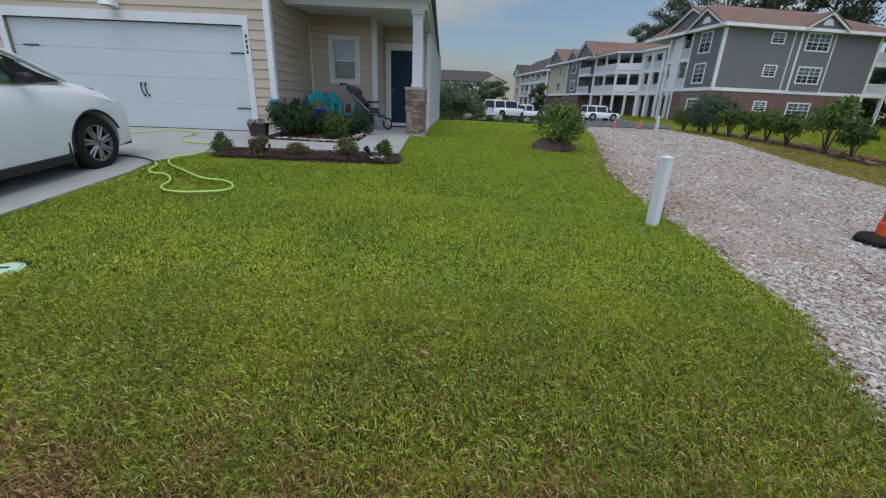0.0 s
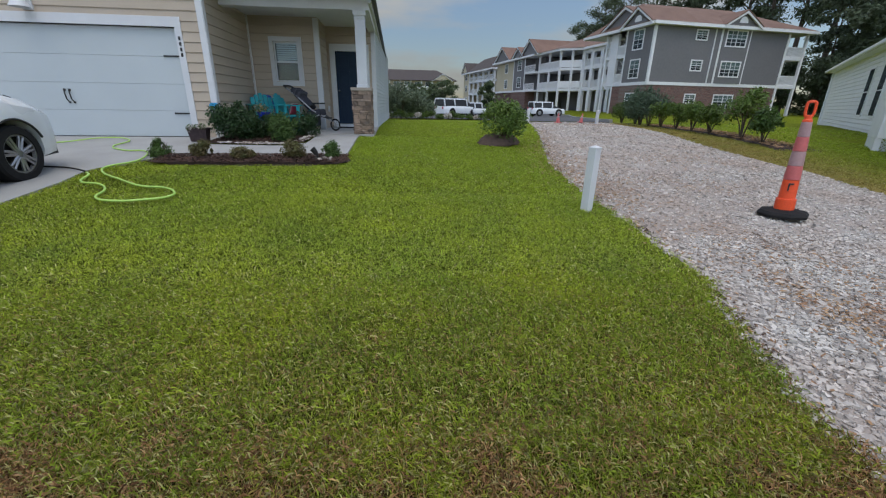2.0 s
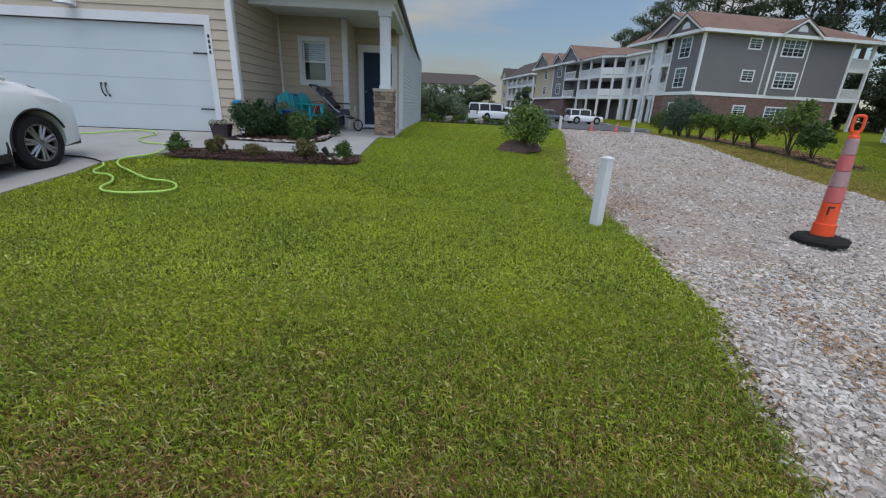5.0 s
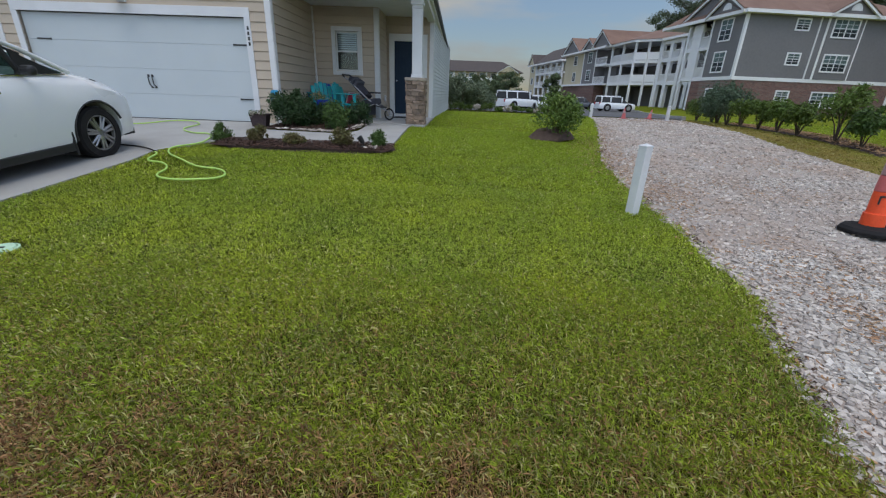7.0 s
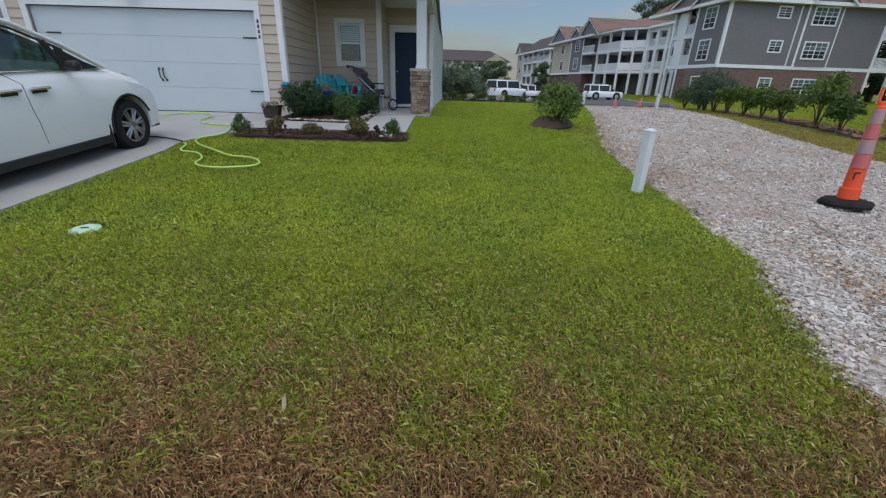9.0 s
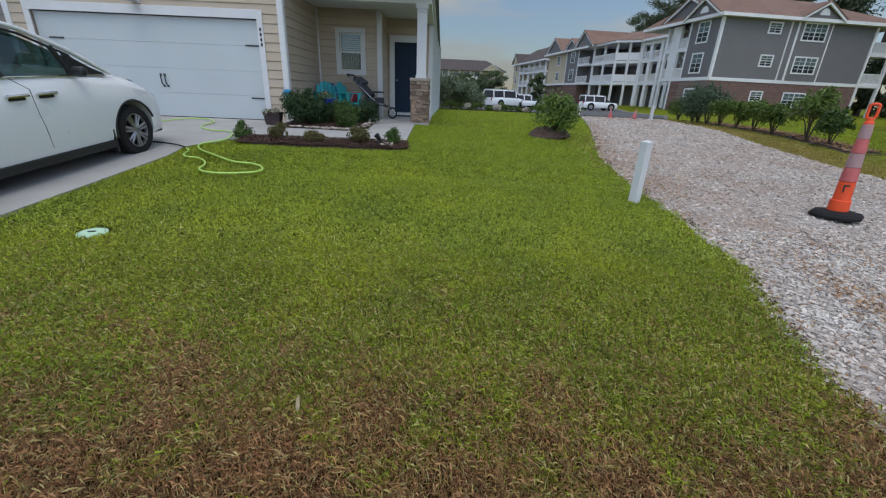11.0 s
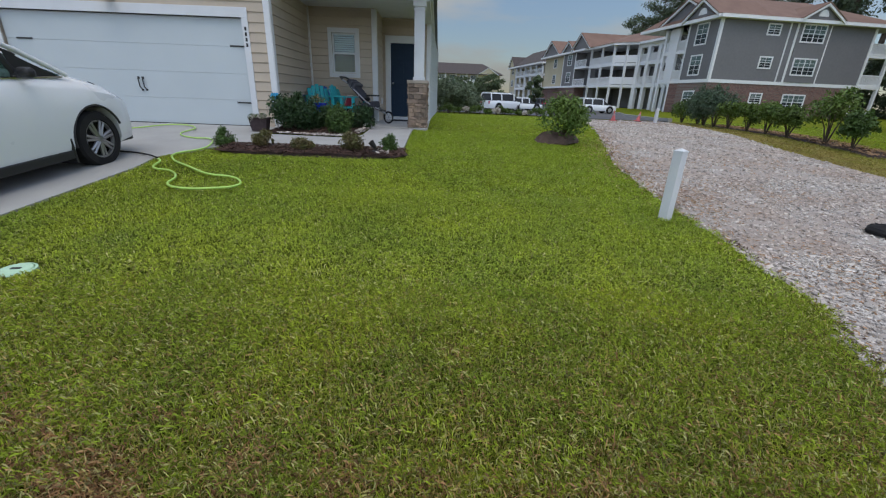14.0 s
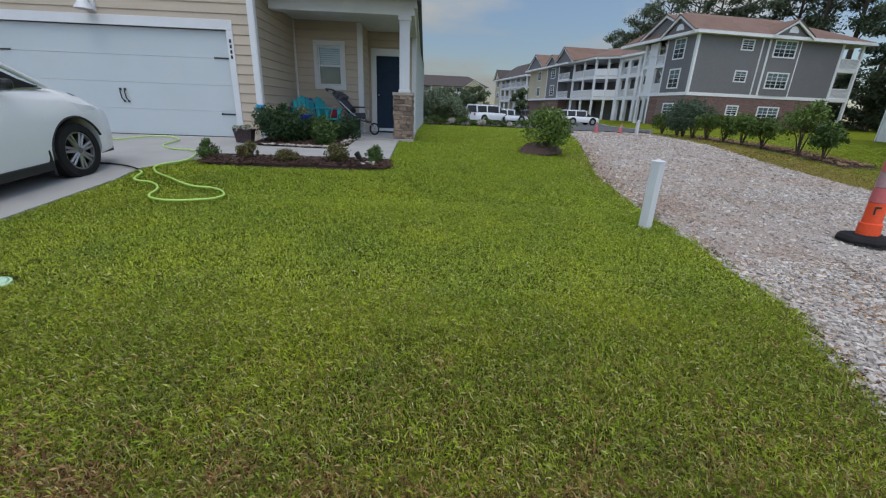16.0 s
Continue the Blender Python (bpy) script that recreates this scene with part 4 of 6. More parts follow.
apt("eave", boxed(-0.3, 4.5, EAVE, 5.0, 8.6, EAVE + 0.3), M_APT_WHITE)

# recessed wing with galleries on white piers
apt("wall", boxed(7.2, 8.3, G0 - 0.3, 15, 52, EAVE), M_GREY_SIDING)
for z in (BELT, 6.75):
    apt("gallery_floor", boxed(4.6, 8.3, z - 0.25, 7.2, 21, z + 0.14), M_APT_WHITE)
    apt("gallery_rail", rail(bmesh.new(), (4.75, 8.4), (4.75, 20.9), z + 0.14), M_APT_WHITE)
apt("gallery_floor", boxed(4.6, 8.3, EAVE - 0.5, 7.2, 21, EAVE + 0.02), M_APT_WHITE)
for k, vv in enumerate((8.8, 11.2, 13.6, 16.0, 18.4, 20.6)):
    apt("pier", boxed(4.55, vv - 0.35, G0 - 0.3, 5.0, vv + 0.35, EAVE), M_APT_WHITE)
for vv in (9.8, 12.2, 14.6, 17.0, 19.3):
    for z in (1.0, 4.6, 7.5):
        add_window(-vv - 0.6, z, -vv + 0.6, z + 1.5, SIDE(7.2), 1)
# bay of screened porches
for z in (BELT, 6.75):
    bm = bmesh.new()
    for a in ((2.0, 23.4, 30.6),):
        box(bm, 2.0, 23.2, z - 0.25, 7.2, 30.8, z + 0.14)
    prism_pts = [bm.verts.new((u, v_, z + q)) for q in (-0.25, 0.14) for u, v_ in ((4.7, 20.8), (2.0, 23.2), (7.2, 23.2), (7.2, 20.8))]
    for f in ((0, 1, 2, 3), (7, 6, 5, 4), (0, 4, 5, 1), (1, 5, 6, 2), (2, 6, 7, 3), (3, 7, 4, 0)):
        bm.faces.new([prism_pts[i] for i in f])
    apt("porch_floor", bm, M_APT_WHITE)
    apt("porch_rail", rail(bmesh.new(), (2.08, 23.3), (2.08, 30.7), z + 0.14), M_APT_WHITE)
    d = Vector((2.0 - 4.7, 23.2 - 20.8))
    bm = bmesh.new()
    box(bm, 0, -0.04, z + 0.2, d.length, 0.04, z + 1.2)
    apt("porch_rail", bm, M_APT_WHITE, at=APT_M @ Matrix.Translation((4.7, 20.8, 0)) @ Matrix.Rotation(math.atan2(d.y, d.x), 4, "Z"))
for u, vv in ((2.1, 23.3), (2.1, 26.9), (2.1, 30.6), (4.6, 20.9), (3.4, 22.0)):
    apt("porch_post", boxed(u - 0.14, vv - 0.14, G0 - 0.3, u + 0.14, vv + 0.14, EAVE), M_APT_WHITE)
bm = bmesh.new()
ring = [(4.4, 20.3), (1.5, 22.9), (1.5, 31.2), (9, 31.2), (9, 20.3)]
lo = [bm.verts.new((*p, EAVE)) for p in ring]
hi = [bm.verts.new((*p, EAVE + 0.3)) for p in ring]
bm.faces.new(lo)
bm.faces.new(hi[::-1])
for i in range(5):
    bm.faces.new((lo[i], lo[(i + 1) % 5], hi[(i + 1) % 5], hi[i]))
apt("eave", bm, M_APT_WHITE)
apt("eave", boxed(4.1, 8.3, EAVE, 9, 20.3, EAVE + 0.3), M_APT_WHITE)
bm = bmesh.new()
v = [bm.verts.new(p) for p in ((4.0, 7, EAVE + 0.31), (4.2, 20.3, EAVE + 0.31), (1.4, 22.9, EAVE + 0.31), (1.4, 31.4, EAVE + 0.31), (9.5, 40, 12.3), (10.5, 7, 12.2), (10.5, 31, 12.4))]
for f in ((0, 1, 6, 5), (1, 2, 6), (2, 3, 6), (3, 4, 6)):
    bm.faces.new([v[i] for i in f])
apt("roof", bm, M_BROWN_ROOF)
# second block: grey, then cream
apt("brick_wall", boxed(1.5, 34.6, G0 - 0.6, 8, 41, BELT - 0.15), M_BRICK)
apt("wall", boxed(1.5, 35.3, BELT - 0.15, 8, 40.7, EAVE), M_GREY_SIDING)
apt("wall", boxed(3.4, 31, G0, 8, 35.3, EAVE), M_GREY_SIDING)
for z in (BELT, 6.75):
    apt("balcony", boxed(1.4, 31, z - 0.15, 3.4, 35.3, z + 0.12), M_APT_WHITE)
    apt("balcony_rail", rail(bmesh.new(), (1.5, 31.1), (1.5, 35.2), z + 0.12, gap=0.3), M_APT_WHITE)
apt("brick_wall", boxed(1.9, 40.7, G0 - 0.6, 8, 51, BELT - 0.15), M_BRICK)
apt("wall", boxed(1.9, 40.7, BELT - 0.15, 8, 51, EAVE), M_CREAM_SIDING)
apt("belt_course", boxed(1.4, 35.2, BELT - 0.16, 2.2, 51.1, BELT + 0.16), M_APT_WHITE)
for vv in (35.35, 40.6):
    apt("corner_board", boxed(1.44, vv - 0.12, BELT + 0.16, 1.5, vv + 0.12, EAVE), M_APT_WHITE)
for z0 in (4.5, 7.45):
    add_window(-38.6, z0, -37.0, z0 + 1.6, SIDE(1.5), 1)
    add_window(-46.2, z0, -44.8, z0 + 1.5, SIDE(1.9), 1)
apt("eave", boxed(0.9, 31, EAVE, 9, 51.6, EAVE + 0.3), M_APT_WHITE)
gable(-38.2, 2.6, 1.6, EAVE + 0.31, 0.5, SIDE(1.5), back=6, vent=False)
gable(-46.5, 4.2, 2.5, EAVE + 0.31, 0.5, SIDE(1.5), back=7, vent=False)
gable(-33.0, 3.4, 2.3, EAVE + 0.31, 0.6, SIDE(1.5), back=8, vent=False)

# a further building of the same kind, and one across the car park's end
APT2 = pose(*(APT @ Vector((3.0, 56, 0)))[:2], 0.0, 0, 0, 7)
apartment_near = apartment
apartment = thing("apartment_building", "cream three-storey apartment building with white galleries, farther off", "apartment building", APT2)
apt("wall", boxed(2.2, 0, 0, 12, 25, EAVE), M_CREAM_SIDING, at=Matrix())
for z in (BELT, 6.75):
    apt("gallery_floor", boxed(0, 0, z - 0.2, 2.2, 20, z + 0.15), M_APT_WHITE, at=Matrix())
    apt("gallery_rail", rail(bmesh.new(), (0.1, 0.1), (0.1, 19.9), z + 0.15, gap=0.4), M_APT_WHITE, at=Matrix())
for vv in (0.2, 4.2, 8.2, 12.2, 16.2, 19.8):
    apt("gallery_post", boxed(0, vv - 0.2, -0.3, 0.4, vv + 0.2, EAVE), M_APT_WHITE, at=Matrix())
apt("wall", boxed(0, 20, 0, 2.2, 25, EAVE), M_CREAM_SIDING, at=Matrix())
for z0 in (1.4, 4.5, 7.5):
    add_window(-23.2, z0, -21.6, z0 + 1.5, Matrix.Rotation(radians(-90), 4, "Z"), 1)
    for vv in (2.2, 6.2, 10.2, 14.2, 18.0):
        add_window(-vv - 0.9, z0, -vv + 0.9, z0 + 1.6, Matrix.Translation((2.2, 0, 0)) @ Matrix.Rotation(radians(-90), 4, "Z"), 1)
bm = bmesh.new()
v = [bm.verts.new(p) for p in ((-0.6, -0.6, EAVE), (12.6, -0.6, EAVE), (12.6, 25.6, EAVE), (-0.6, 25.6, EAVE), (5, 4, 13), (5, 22, 13))]
for f in ((0, 1, 4), (1, 2, 5, 4), (2, 3, 5), (3, 0, 4, 5)):
    bm.faces.new([v[i] for i in f])
apt("roof", bm, M_SHINGLE, at=Matrix())
apt("eave", boxed(-0.65, -0.65, EAVE - 0.35, 12.65, 25.65, EAVE - 0.02), M_APT_WHITE, at=Matrix())
gable(-22.6, 2.6, 2.4, EAVE, 0.6, Matrix.Rotation(radians(-90), 4, "Z"), M_CREAM_SIDING, M_SHINGLE, back=5, vent=False)
APT3 = pose(0, 165, -0.1, 0, 0, 3)
apartment = thing("apartment_building", "long pale apartment building with a brown roof, far behind the trees", "apartment building", APT3)
apt("wall", boxed(-35, 0, 0, 23, 14, 9.3), M_CREAM_SIDING, at=Matrix())
for z in (3.4, 6.4):
    apt("gallery_floor", boxed(-35, -1.8, z - 0.3, 14, 0, z + 1.0), M_APT_WHITE, at=Matrix())
for u in range(-34, 15, 4):
    apt("gallery_post", boxed(u, -1.8, 0, u + 0.5, -1.3, 9.3), M_APT_WHITE, at=Matrix())
for z0 in (1.2, 4.6, 7.3):
    add_window(17, z0, 19.5, z0 + 1.6, Matrix(), 1)
    for u in range(-32, 14, 4):
        add_window(u, z0, u + 1.8, z0 + 1.6, Matrix(), 1)
bm = bmesh.new()
v = [bm.verts.new(p) for p in ((-36, -2.4, 9.3), (24, -2.4, 9.3), (24, 15, 9.3), (-36, 15, 9.3), (-30, 6, 13.4), (17, 6, 13.4))]
for f in ((0, 1, 5, 4), (1, 2, 5), (2, 3, 4, 5), (3, 0, 4)):
    bm.faces.new([v[i] for i in f])
apt("roof", bm, M_SHINGLE, at=Matrix())
gable(18.2, 3.6, 2.3, 9.3, 2.3, Matrix(), M_CREAM_SIDING, M_SHINGLE, back=5, vent=False)


# ---- plants ----
rng = np.random.default_rng(7)


def leaves(name, centres, radii, count, size, material, flat=0.0, outer=0.55, seed=1):
    """Count small leaves spread over ellipsoid clumps; each leaf is a folded diamond of its own."""
    r = np.random.default_rng(seed)
    centres, radii = np.asarray(centres, float), np.asarray(radii, float)
    weight = (radii[:, 0] * radii[:, 2])
    k = r.choice(len(centres), count, p=weight / weight.sum())
    d = r.normal(size=(count, 3))
    d /= np.linalg.norm(d, axis=1)[:, None]
    reach = (outer + (1 - outer) * r.random(count)) * (0.86 + 0.28 * r.random(count))
    p = centres[k] + d * radii[k] * reach[:, None]
    n = d + r.normal(scale=0.7, size=(count, 3)) + np.array([0, 0, flat])
    n /= np.linalg.norm(n, axis=1)[:, None]
    t = np.cross(n, r.normal(size=(count, 3)))
    t /= np.linalg.norm(t, axis=1)[:, None]
    b = np.cross(n, t)
    s = size * (0.6 + 0.8 * r.random(count))[:, None]
    v = np.stack([p - t * s, p + b * s * 0.42 + n * s * 0.12, p + t * s, p - b * s * 0.42 + n * s * 0.12], axis=1).reshape(-1, 3)
    f = np.arange(count * 4).reshape(-1, 4)
    return quick_mesh(name, v, f, material)


def clump(r, n, w, h, z0, shoots=0.0):
    """Ellipsoid clumps of a shrub: spread n lobes over its width w and height h."""
    c, q = [], []
    for _ in range(n):
        a, d = r.random() * 6.283, r.random() ** 0.5 * w * 0.32
        z = z0 + h * (0.25 + 0.55 * r.random())
        k = w * (0.2 + 0.14 * r.random())
        c.append((d * math.cos(a), d * math.sin(a), z))
        q.append((k, k, min(k, h * 0.38) * (0.8 + 0.4 * r.random())))
    # stray shoots that break the outline
    for _ in range(int(n * shoots)):
        a, up = r.random() * 6.283, r.random()
        d = w * (0.34 + 0.16 * r.random()) * math.cos(up * 1.3)
        c.append((d * math.cos(a), d * math.sin(a), z0 + h * (0.38 + 0.62 * up)))
        q.append((w * 0.06, w * 0.06, h * (0.09 + 0.08 * r.random())))
    return c, q


def shrub(label, x, y, w, h, count, size, material, lobes=9, stems=5, category="shrub", group="", z=None, seed=3, bare=0.12, shoots=1.5):
    """A shrub: twiggy stems and a crown of separate leaves."""
    r = np.random.default_rng(seed)
    z = height(x, y) + 0.02 if z is None else z
    ob = thing("shrub", label, category, pose(x, y, z), group)
    bm = bmesh.new()
    for i in range(stems):
        a = 6.283 * i / stems + r.random()
        tip = (math.cos(a) * w * 0.28, math.sin(a) * w * 0.28, h * (0.55 + 0.25 * r.random()))
        mid_ = (tip[0] * 0.35, tip[1] * 0.35, tip[2] * 0.45)
        tube(bm, (tip[0] * 0.06, tip[1] * 0.06, -0.03), mid_, 0.006 + 0.012 * w, 0.005 + 0.008 * w, seg=6)
        tube(bm, mid_, tip, 0.005 + 0.008 * w, 0.003, seg=6)
    part("stem", bm, M_BARK, ob)
    c, q = clump(r, lobes, w, h * (1 - bare), h * bare, shoots)
    crown = new("crown", leaves("crown", c, q, count, size, material, flat=0.4, outer=0.35, seed=seed))
    crown.parent = ob
    return ob


M_BUSH_OLIVE = leaf_material("olive_leaf", (0.105, 0.115, 0.035), (0.12, 0.085, 0.035), scale=9, rough=0.5)
M_BUSH_MID = leaf_material("mid_green_leaf", (0.085, 0.150, 0.028), (0.125, 0.185, 0.035), rough=0.5)
# five clipped shrubs in the front bed
for i, (x, y, w, h, m, lab) in enumerate(((-3.70, 7.06, 0.36, 0.34, M_BUSH, "small clipped dark green shrub in mulch"), (-3.06, 6.98, 0.38, 0.27, M_BUSH_OLIVE, "small olive-green shrub with reddish tips in mulch"), (-2.36, 6.84, 0.44, 0.18, M_BUSH_OLIVE, "low olive spreading shrub in mulch"), (-1.60, 6.9, 0.42, 0.30, M_BUSH_OLIVE, "small loose olive-green shrub in mulch"), (-0.98, 6.95, 0.34, 0.30, M_BUSH, "small rounded green shrub in mulch"))):
    shrub(lab, x, y, w * 0.98, h * 0.85, 2600, 0.02, m, lobes=10, group="shrubs in the front bed", seed=20 + i, bare=-0.3, shoots=1.0 if i > 0 else 0.0)
# bigger evergreens beside the porch
shrub("large dark green evergreen shrub beside the garage", -3.16, 8.95, 1.0, 0.70, 6500, 0.03, M_BUSH_DARK, lobes=14, group="shrubs by the porch", seed=31, bare=-0.05)
shrub("dark green evergreen shrub in the porch bed", -2.62, 9.35, 0.75, 0.46, 3000, 0.03, M_BUSH_DARK, lobes=9, group="shrubs by the porch", seed=32, bare=-0.05)
shrub("dense rounded green shrub beside the path", -2.16, 8.85, 0.72, 0.50, 5000, 0.026, M_BUSH, lobes=12, group="shrubs by the porch", seed=33, bare=-0.1, shoots=0.5)
shrub("dense dark green shrub at the porch edge", -1.92, 9.55, 0.66, 0.50, 3600, 0.026, M_BUSH_DARK, lobes=10, group="shrubs by the porch", seed=34, bare=-0.05, shoots=0.5)

# young tree on a low mulch mound in the lawn
mound = bmesh.new()
r_ = np.random.default_rng(5)
lathe([(0.50, -0.03), (0.47, 0.05), (0.40, 0.13), (0.27, 0.20), (0.10, 0.23)], 26, mound)
bmesh.ops.subdivide_edges(mound, edges=mound.edges[:], cuts=1, use_grid_fill=True)
for v in mound.verts:
    a_ = math.atan2(v.co.y, v.co.x)
    k_ = 1 + 0.10 * math.sin(2 * a_ + 0.6) + 0.06 * math.sin(5 * a_ + 2)
    v.co.x, v.co.y = v.co.x * k_, v.co.y * k_
    v.co += Vector(r_.normal(scale=0.011, size=3))
tagged(new("mulch_mound", mesh_of("mulch_mound", mound, M_MOUND, True)), "low brown mulch mound in the lawn", "mulch mound").matrix_basis = pose(2.42, 9.25, height(2.4, 9.25) - 0.03, 0, -5, 0) @ Matrix.Diagonal((0.95, 0.95, 1.0, 1))
shrub("young bushy green tree on a mulch mound", 2.52, 9.1, 1.15, 0.84, 4200, 0.036, M_BUSH_MID, lobes=16, stems=8, category="young tree", z=height(2.45, 9.1) + 0.06, seed=41, bare=0.10, shoots=2.2)

# shrub row beyond the lane
ROW = ((9.45, 9.55, 0.72, 0.85, M_BUSH), (9.85, 10.7, 1.2, 1.32, M_BUSH_MID), (9.8, 11.9, 0.95, 0.80, M_BUSH_LIME), (10.1, 13.1, 0.95, 0.85, M_BUSH_MID), (10.35, 14.3, 0.95, 0.85, M_BUSH_LIME), (10.6, 15.6, 1.0, 0.90, M_BUSH_LIME), (10.9, 16.9, 1.5, 1.45, M_BUSH_BLUE), (11.3, 18.2, 1.7, 1.6, M_BUSH_BLUE), (11.9, 19.6, 1.5, 1.30, M_BUSH_BLUE), (12.3, 21.6, 1.3, 1.0, M_BUSH_LIME))
for i, (x, y, w, h, m) in enumerate(ROW):
    full = m is M_BUSH_BLUE
    shrub("full bluish-green shrub in the shrub row" if full else "open green shrub on bare stems in the shrub row", x, y, w, h, 3600 if full else 2300, 0.045, m, lobes=11, stems=7, group="shrub row", seed=50 + i, bare=0.06 if full else 0.26, shoots=2.2)
# tall grey-green shrubs past the end of the house
for i, (x, y, w, h) in enumerate(((0.5, 27.2, 2.0, 2.0), (1.7, 27.6, 1.8, 1.7), (-0.6, 27.9, 1.8, 2.3))):
    shrub("tall feathery grey-green shrub behind the house", x, y, w, h, 5200, 0.075, M_FEATHER, lobes=16, stems=6, group="tall shrubs", seed=70 + i, bare=0.02)
for i in range(22):
    x, y = -0.4 + i * 0.30, 24.6 + 1.0 * rng.random()
    shrub("low pale flowering plant at the lawn's end", x, y, 0.6, 0.25 + 0.25 * rng.random(), 260, 0.05, M_PETAL if i % 6 == 0 else M_BUSH_LIME, lobes=5, stems=3, category="plant", group="border plants", seed=90 + i)


def tree(label, x, y, h, spread, count, size, material, bare, seed, lobes=26, group=""):
    """A tree: tapered trunk, limbs, and an open crown of leaf clumps."""
    r = np.random.default_rng(seed)
    ob = thing("tree", label, "tree", pose(x, y, height(x, y) - 0.1), group)
    bm = bmesh.new()
    lean = r.normal(scale=0.015 * h, size=2)
    pts = [Vector((lean[0] * q * q, lean[1] * q * q, h * 0.94 * q)) for q in (0, 0.25, 0.5, 0.75, 1)]
    for i in range(4):
        tube(bm, pts[i], pts[i + 1], h * 0.016 * (1 - 0.22 * i), h * 0.016 * (0.78 - 0.22 * i), seg=7)
    c, q = [], []
    for k in range(lobes):
        up = bare + (1 - bare) * ((k + r.random()) / lobes)
        a = r.random() * 6.283
        taper = math.sin(math.pi * min(1, 0.15 + 0.85 * (1 - up) / (1 - bare) * 0.8 + 0.08))
        d = spread * (0.25 + 0.65 * r.random()) * (0.35 + 0.65 * taper)
        base = Vector((lean[0] * up * up, lean[1] * up * up, h * up * 0.95))
        end = base + Vector((d * math.cos(a), d * math.sin(a), h * 0.03))
        tube(bm, base - Vector((0, 0, h * 0.03)), end, h * 0.004, h * 0.0015, seg=5)
        k_ = spread * (0.26 + 0.2 * r.random())
        c.append(end)
        q.append((k_, k_, k_ * 0.55))
    part("trunk", bm, M_BARK, ob)
    crown = new("crown", leaves("crown", c, q, count, size, material, flat=0.5, outer=0.2, seed=seed))
    crown.parent = ob
    return ob


def ring_place(deg, dist):
    return dist * math.sin(radians(deg)), dist * math.cos(radians(deg))


# pines behind the apartment building, and the wood's edge past its end
for i, (deg, dist, h) in enumerate(((22.7, 122, 16), (23.6, 118, 20), (24.7, 122, 22), (25.8, 118, 25), (27.2, 118, 26), (28.6, 112, 27), (31.0, 104, 28), (33.0, 98, 29), (35.5, 96, 30), (38.0, 92, 31), (40.0, 90, 29), (42.0, 88, 31), (44.5, 86, 30), (47.0, 80, 29), (49.5, 76, 30))):
    x, y = ring_place(deg, dist)
    tree("tall dark pine behind the apartment building", x, y, h, h * (0.17 if i > 6 else 0.24), 5200 if i > 6 else 7500, 0.26 if i > 6 else 0.24, M_PINE, 0.42 if i > 6 else 0.15, 200 + i, lobes=24 if i > 6 else 36, group="pines")
for i, (deg, dist, h) in enumerate(((47.5, 72, 13), (49.5, 70, 16), (51.5, 68, 13), (53.5, 66, 17), (56, 64, 14), (58.5, 63, 17), (61.5, 62, 14), (65, 62, 16), (69, 62, 15))):
    x, y = ring_place(deg, dist)
    tree("dense dark tree at the wood's edge", x, y, h, h * 0.28, 7500, 0.25, M_PINE, 0.06, 230 + i, lobes=36, group="wood edge")
for i in range(11):
    x, y = ring_place(42.5 + 3.0 * i, 80 + 4 * rng.random())
    tree("low dense thicket at the wood's edge", x, y, 6.5 + 2 * rng.random(), 4.2, 4200, 0.24, M_PINE, 0.0, 245 + i, lobes=22, group="wood edge")
for i, (x, y, h, w) in enumerate(((3.2, 62, 3.9, 2.0), (5.6, 66, 4.0, 2.2), (8.0, 72, 4.8, 2.3), (12.0, 55, 4.0, 1.3), (-3, 70, 6, 2.8), (9.8, 84, 5.5, 2.6))):
    tree("small leafy tree beside the car park", x, y, h, w, 1800, 0.2, M_FARLEAF, 0.22, 260 + i, lobes=18, group="car park trees")
# far tree line closing the view
for i in range(26):
    x, y = ring_place(-75 + i * 5.2, 190 + 20 * rng.random())
    if not (-2 < x < 60):
        tree("far tree on the skyline", x, y, 11 + 5 * rng.random(), 5.0, 500, 0.9, M_FARLEAF, 0.1, 300 + i, lobes=14, group="skyline trees")


# ---- vehicles ----
def loft(rings_):
    bm = bmesh.new()
    rows = [[bm.verts.new(p) for p in ring] for ring in rings_]
    k = len(rows[0])
    for a, b in zip(rows, rows[1:]):
        for i in range(k):
            bm.faces.new((a[i], a[(i + 1) % k], b[(i + 1) % k], b[i]))
    bm.faces.new(rows[0][::-1])
    bm.faces.new(rows[-1])
    bmesh.ops.recalc_face_normals(bm, faces=bm.faces)
    return bm


def cut_away(bm, cutters):
    """Cuts the wheel arches out of a body."""
    a = new("body", mesh_of("body", bm, M_CAR))
    cb = bmesh.new()
    for p0, p1, r in cutters:
        tube(cb, p0, p1, r, seg=40)
    b = new("cutter", mesh_of("cutter", cb, M_CAR))
    mod = a.modifiers.new("arch", "BOOLEAN")
    mod.operation, mod.object, mod.solver = "DIFFERENCE", b, "EXACT"
    me = bpy.data.meshes.new_from_object(a.evaluated_get(bpy.context.evaluated_depsgraph_get()))
    bpy.data.objects.remove(a)
    bpy.data.objects.remove(b)
    out = bmesh.new()
    out.from_mesh(me)
    return out


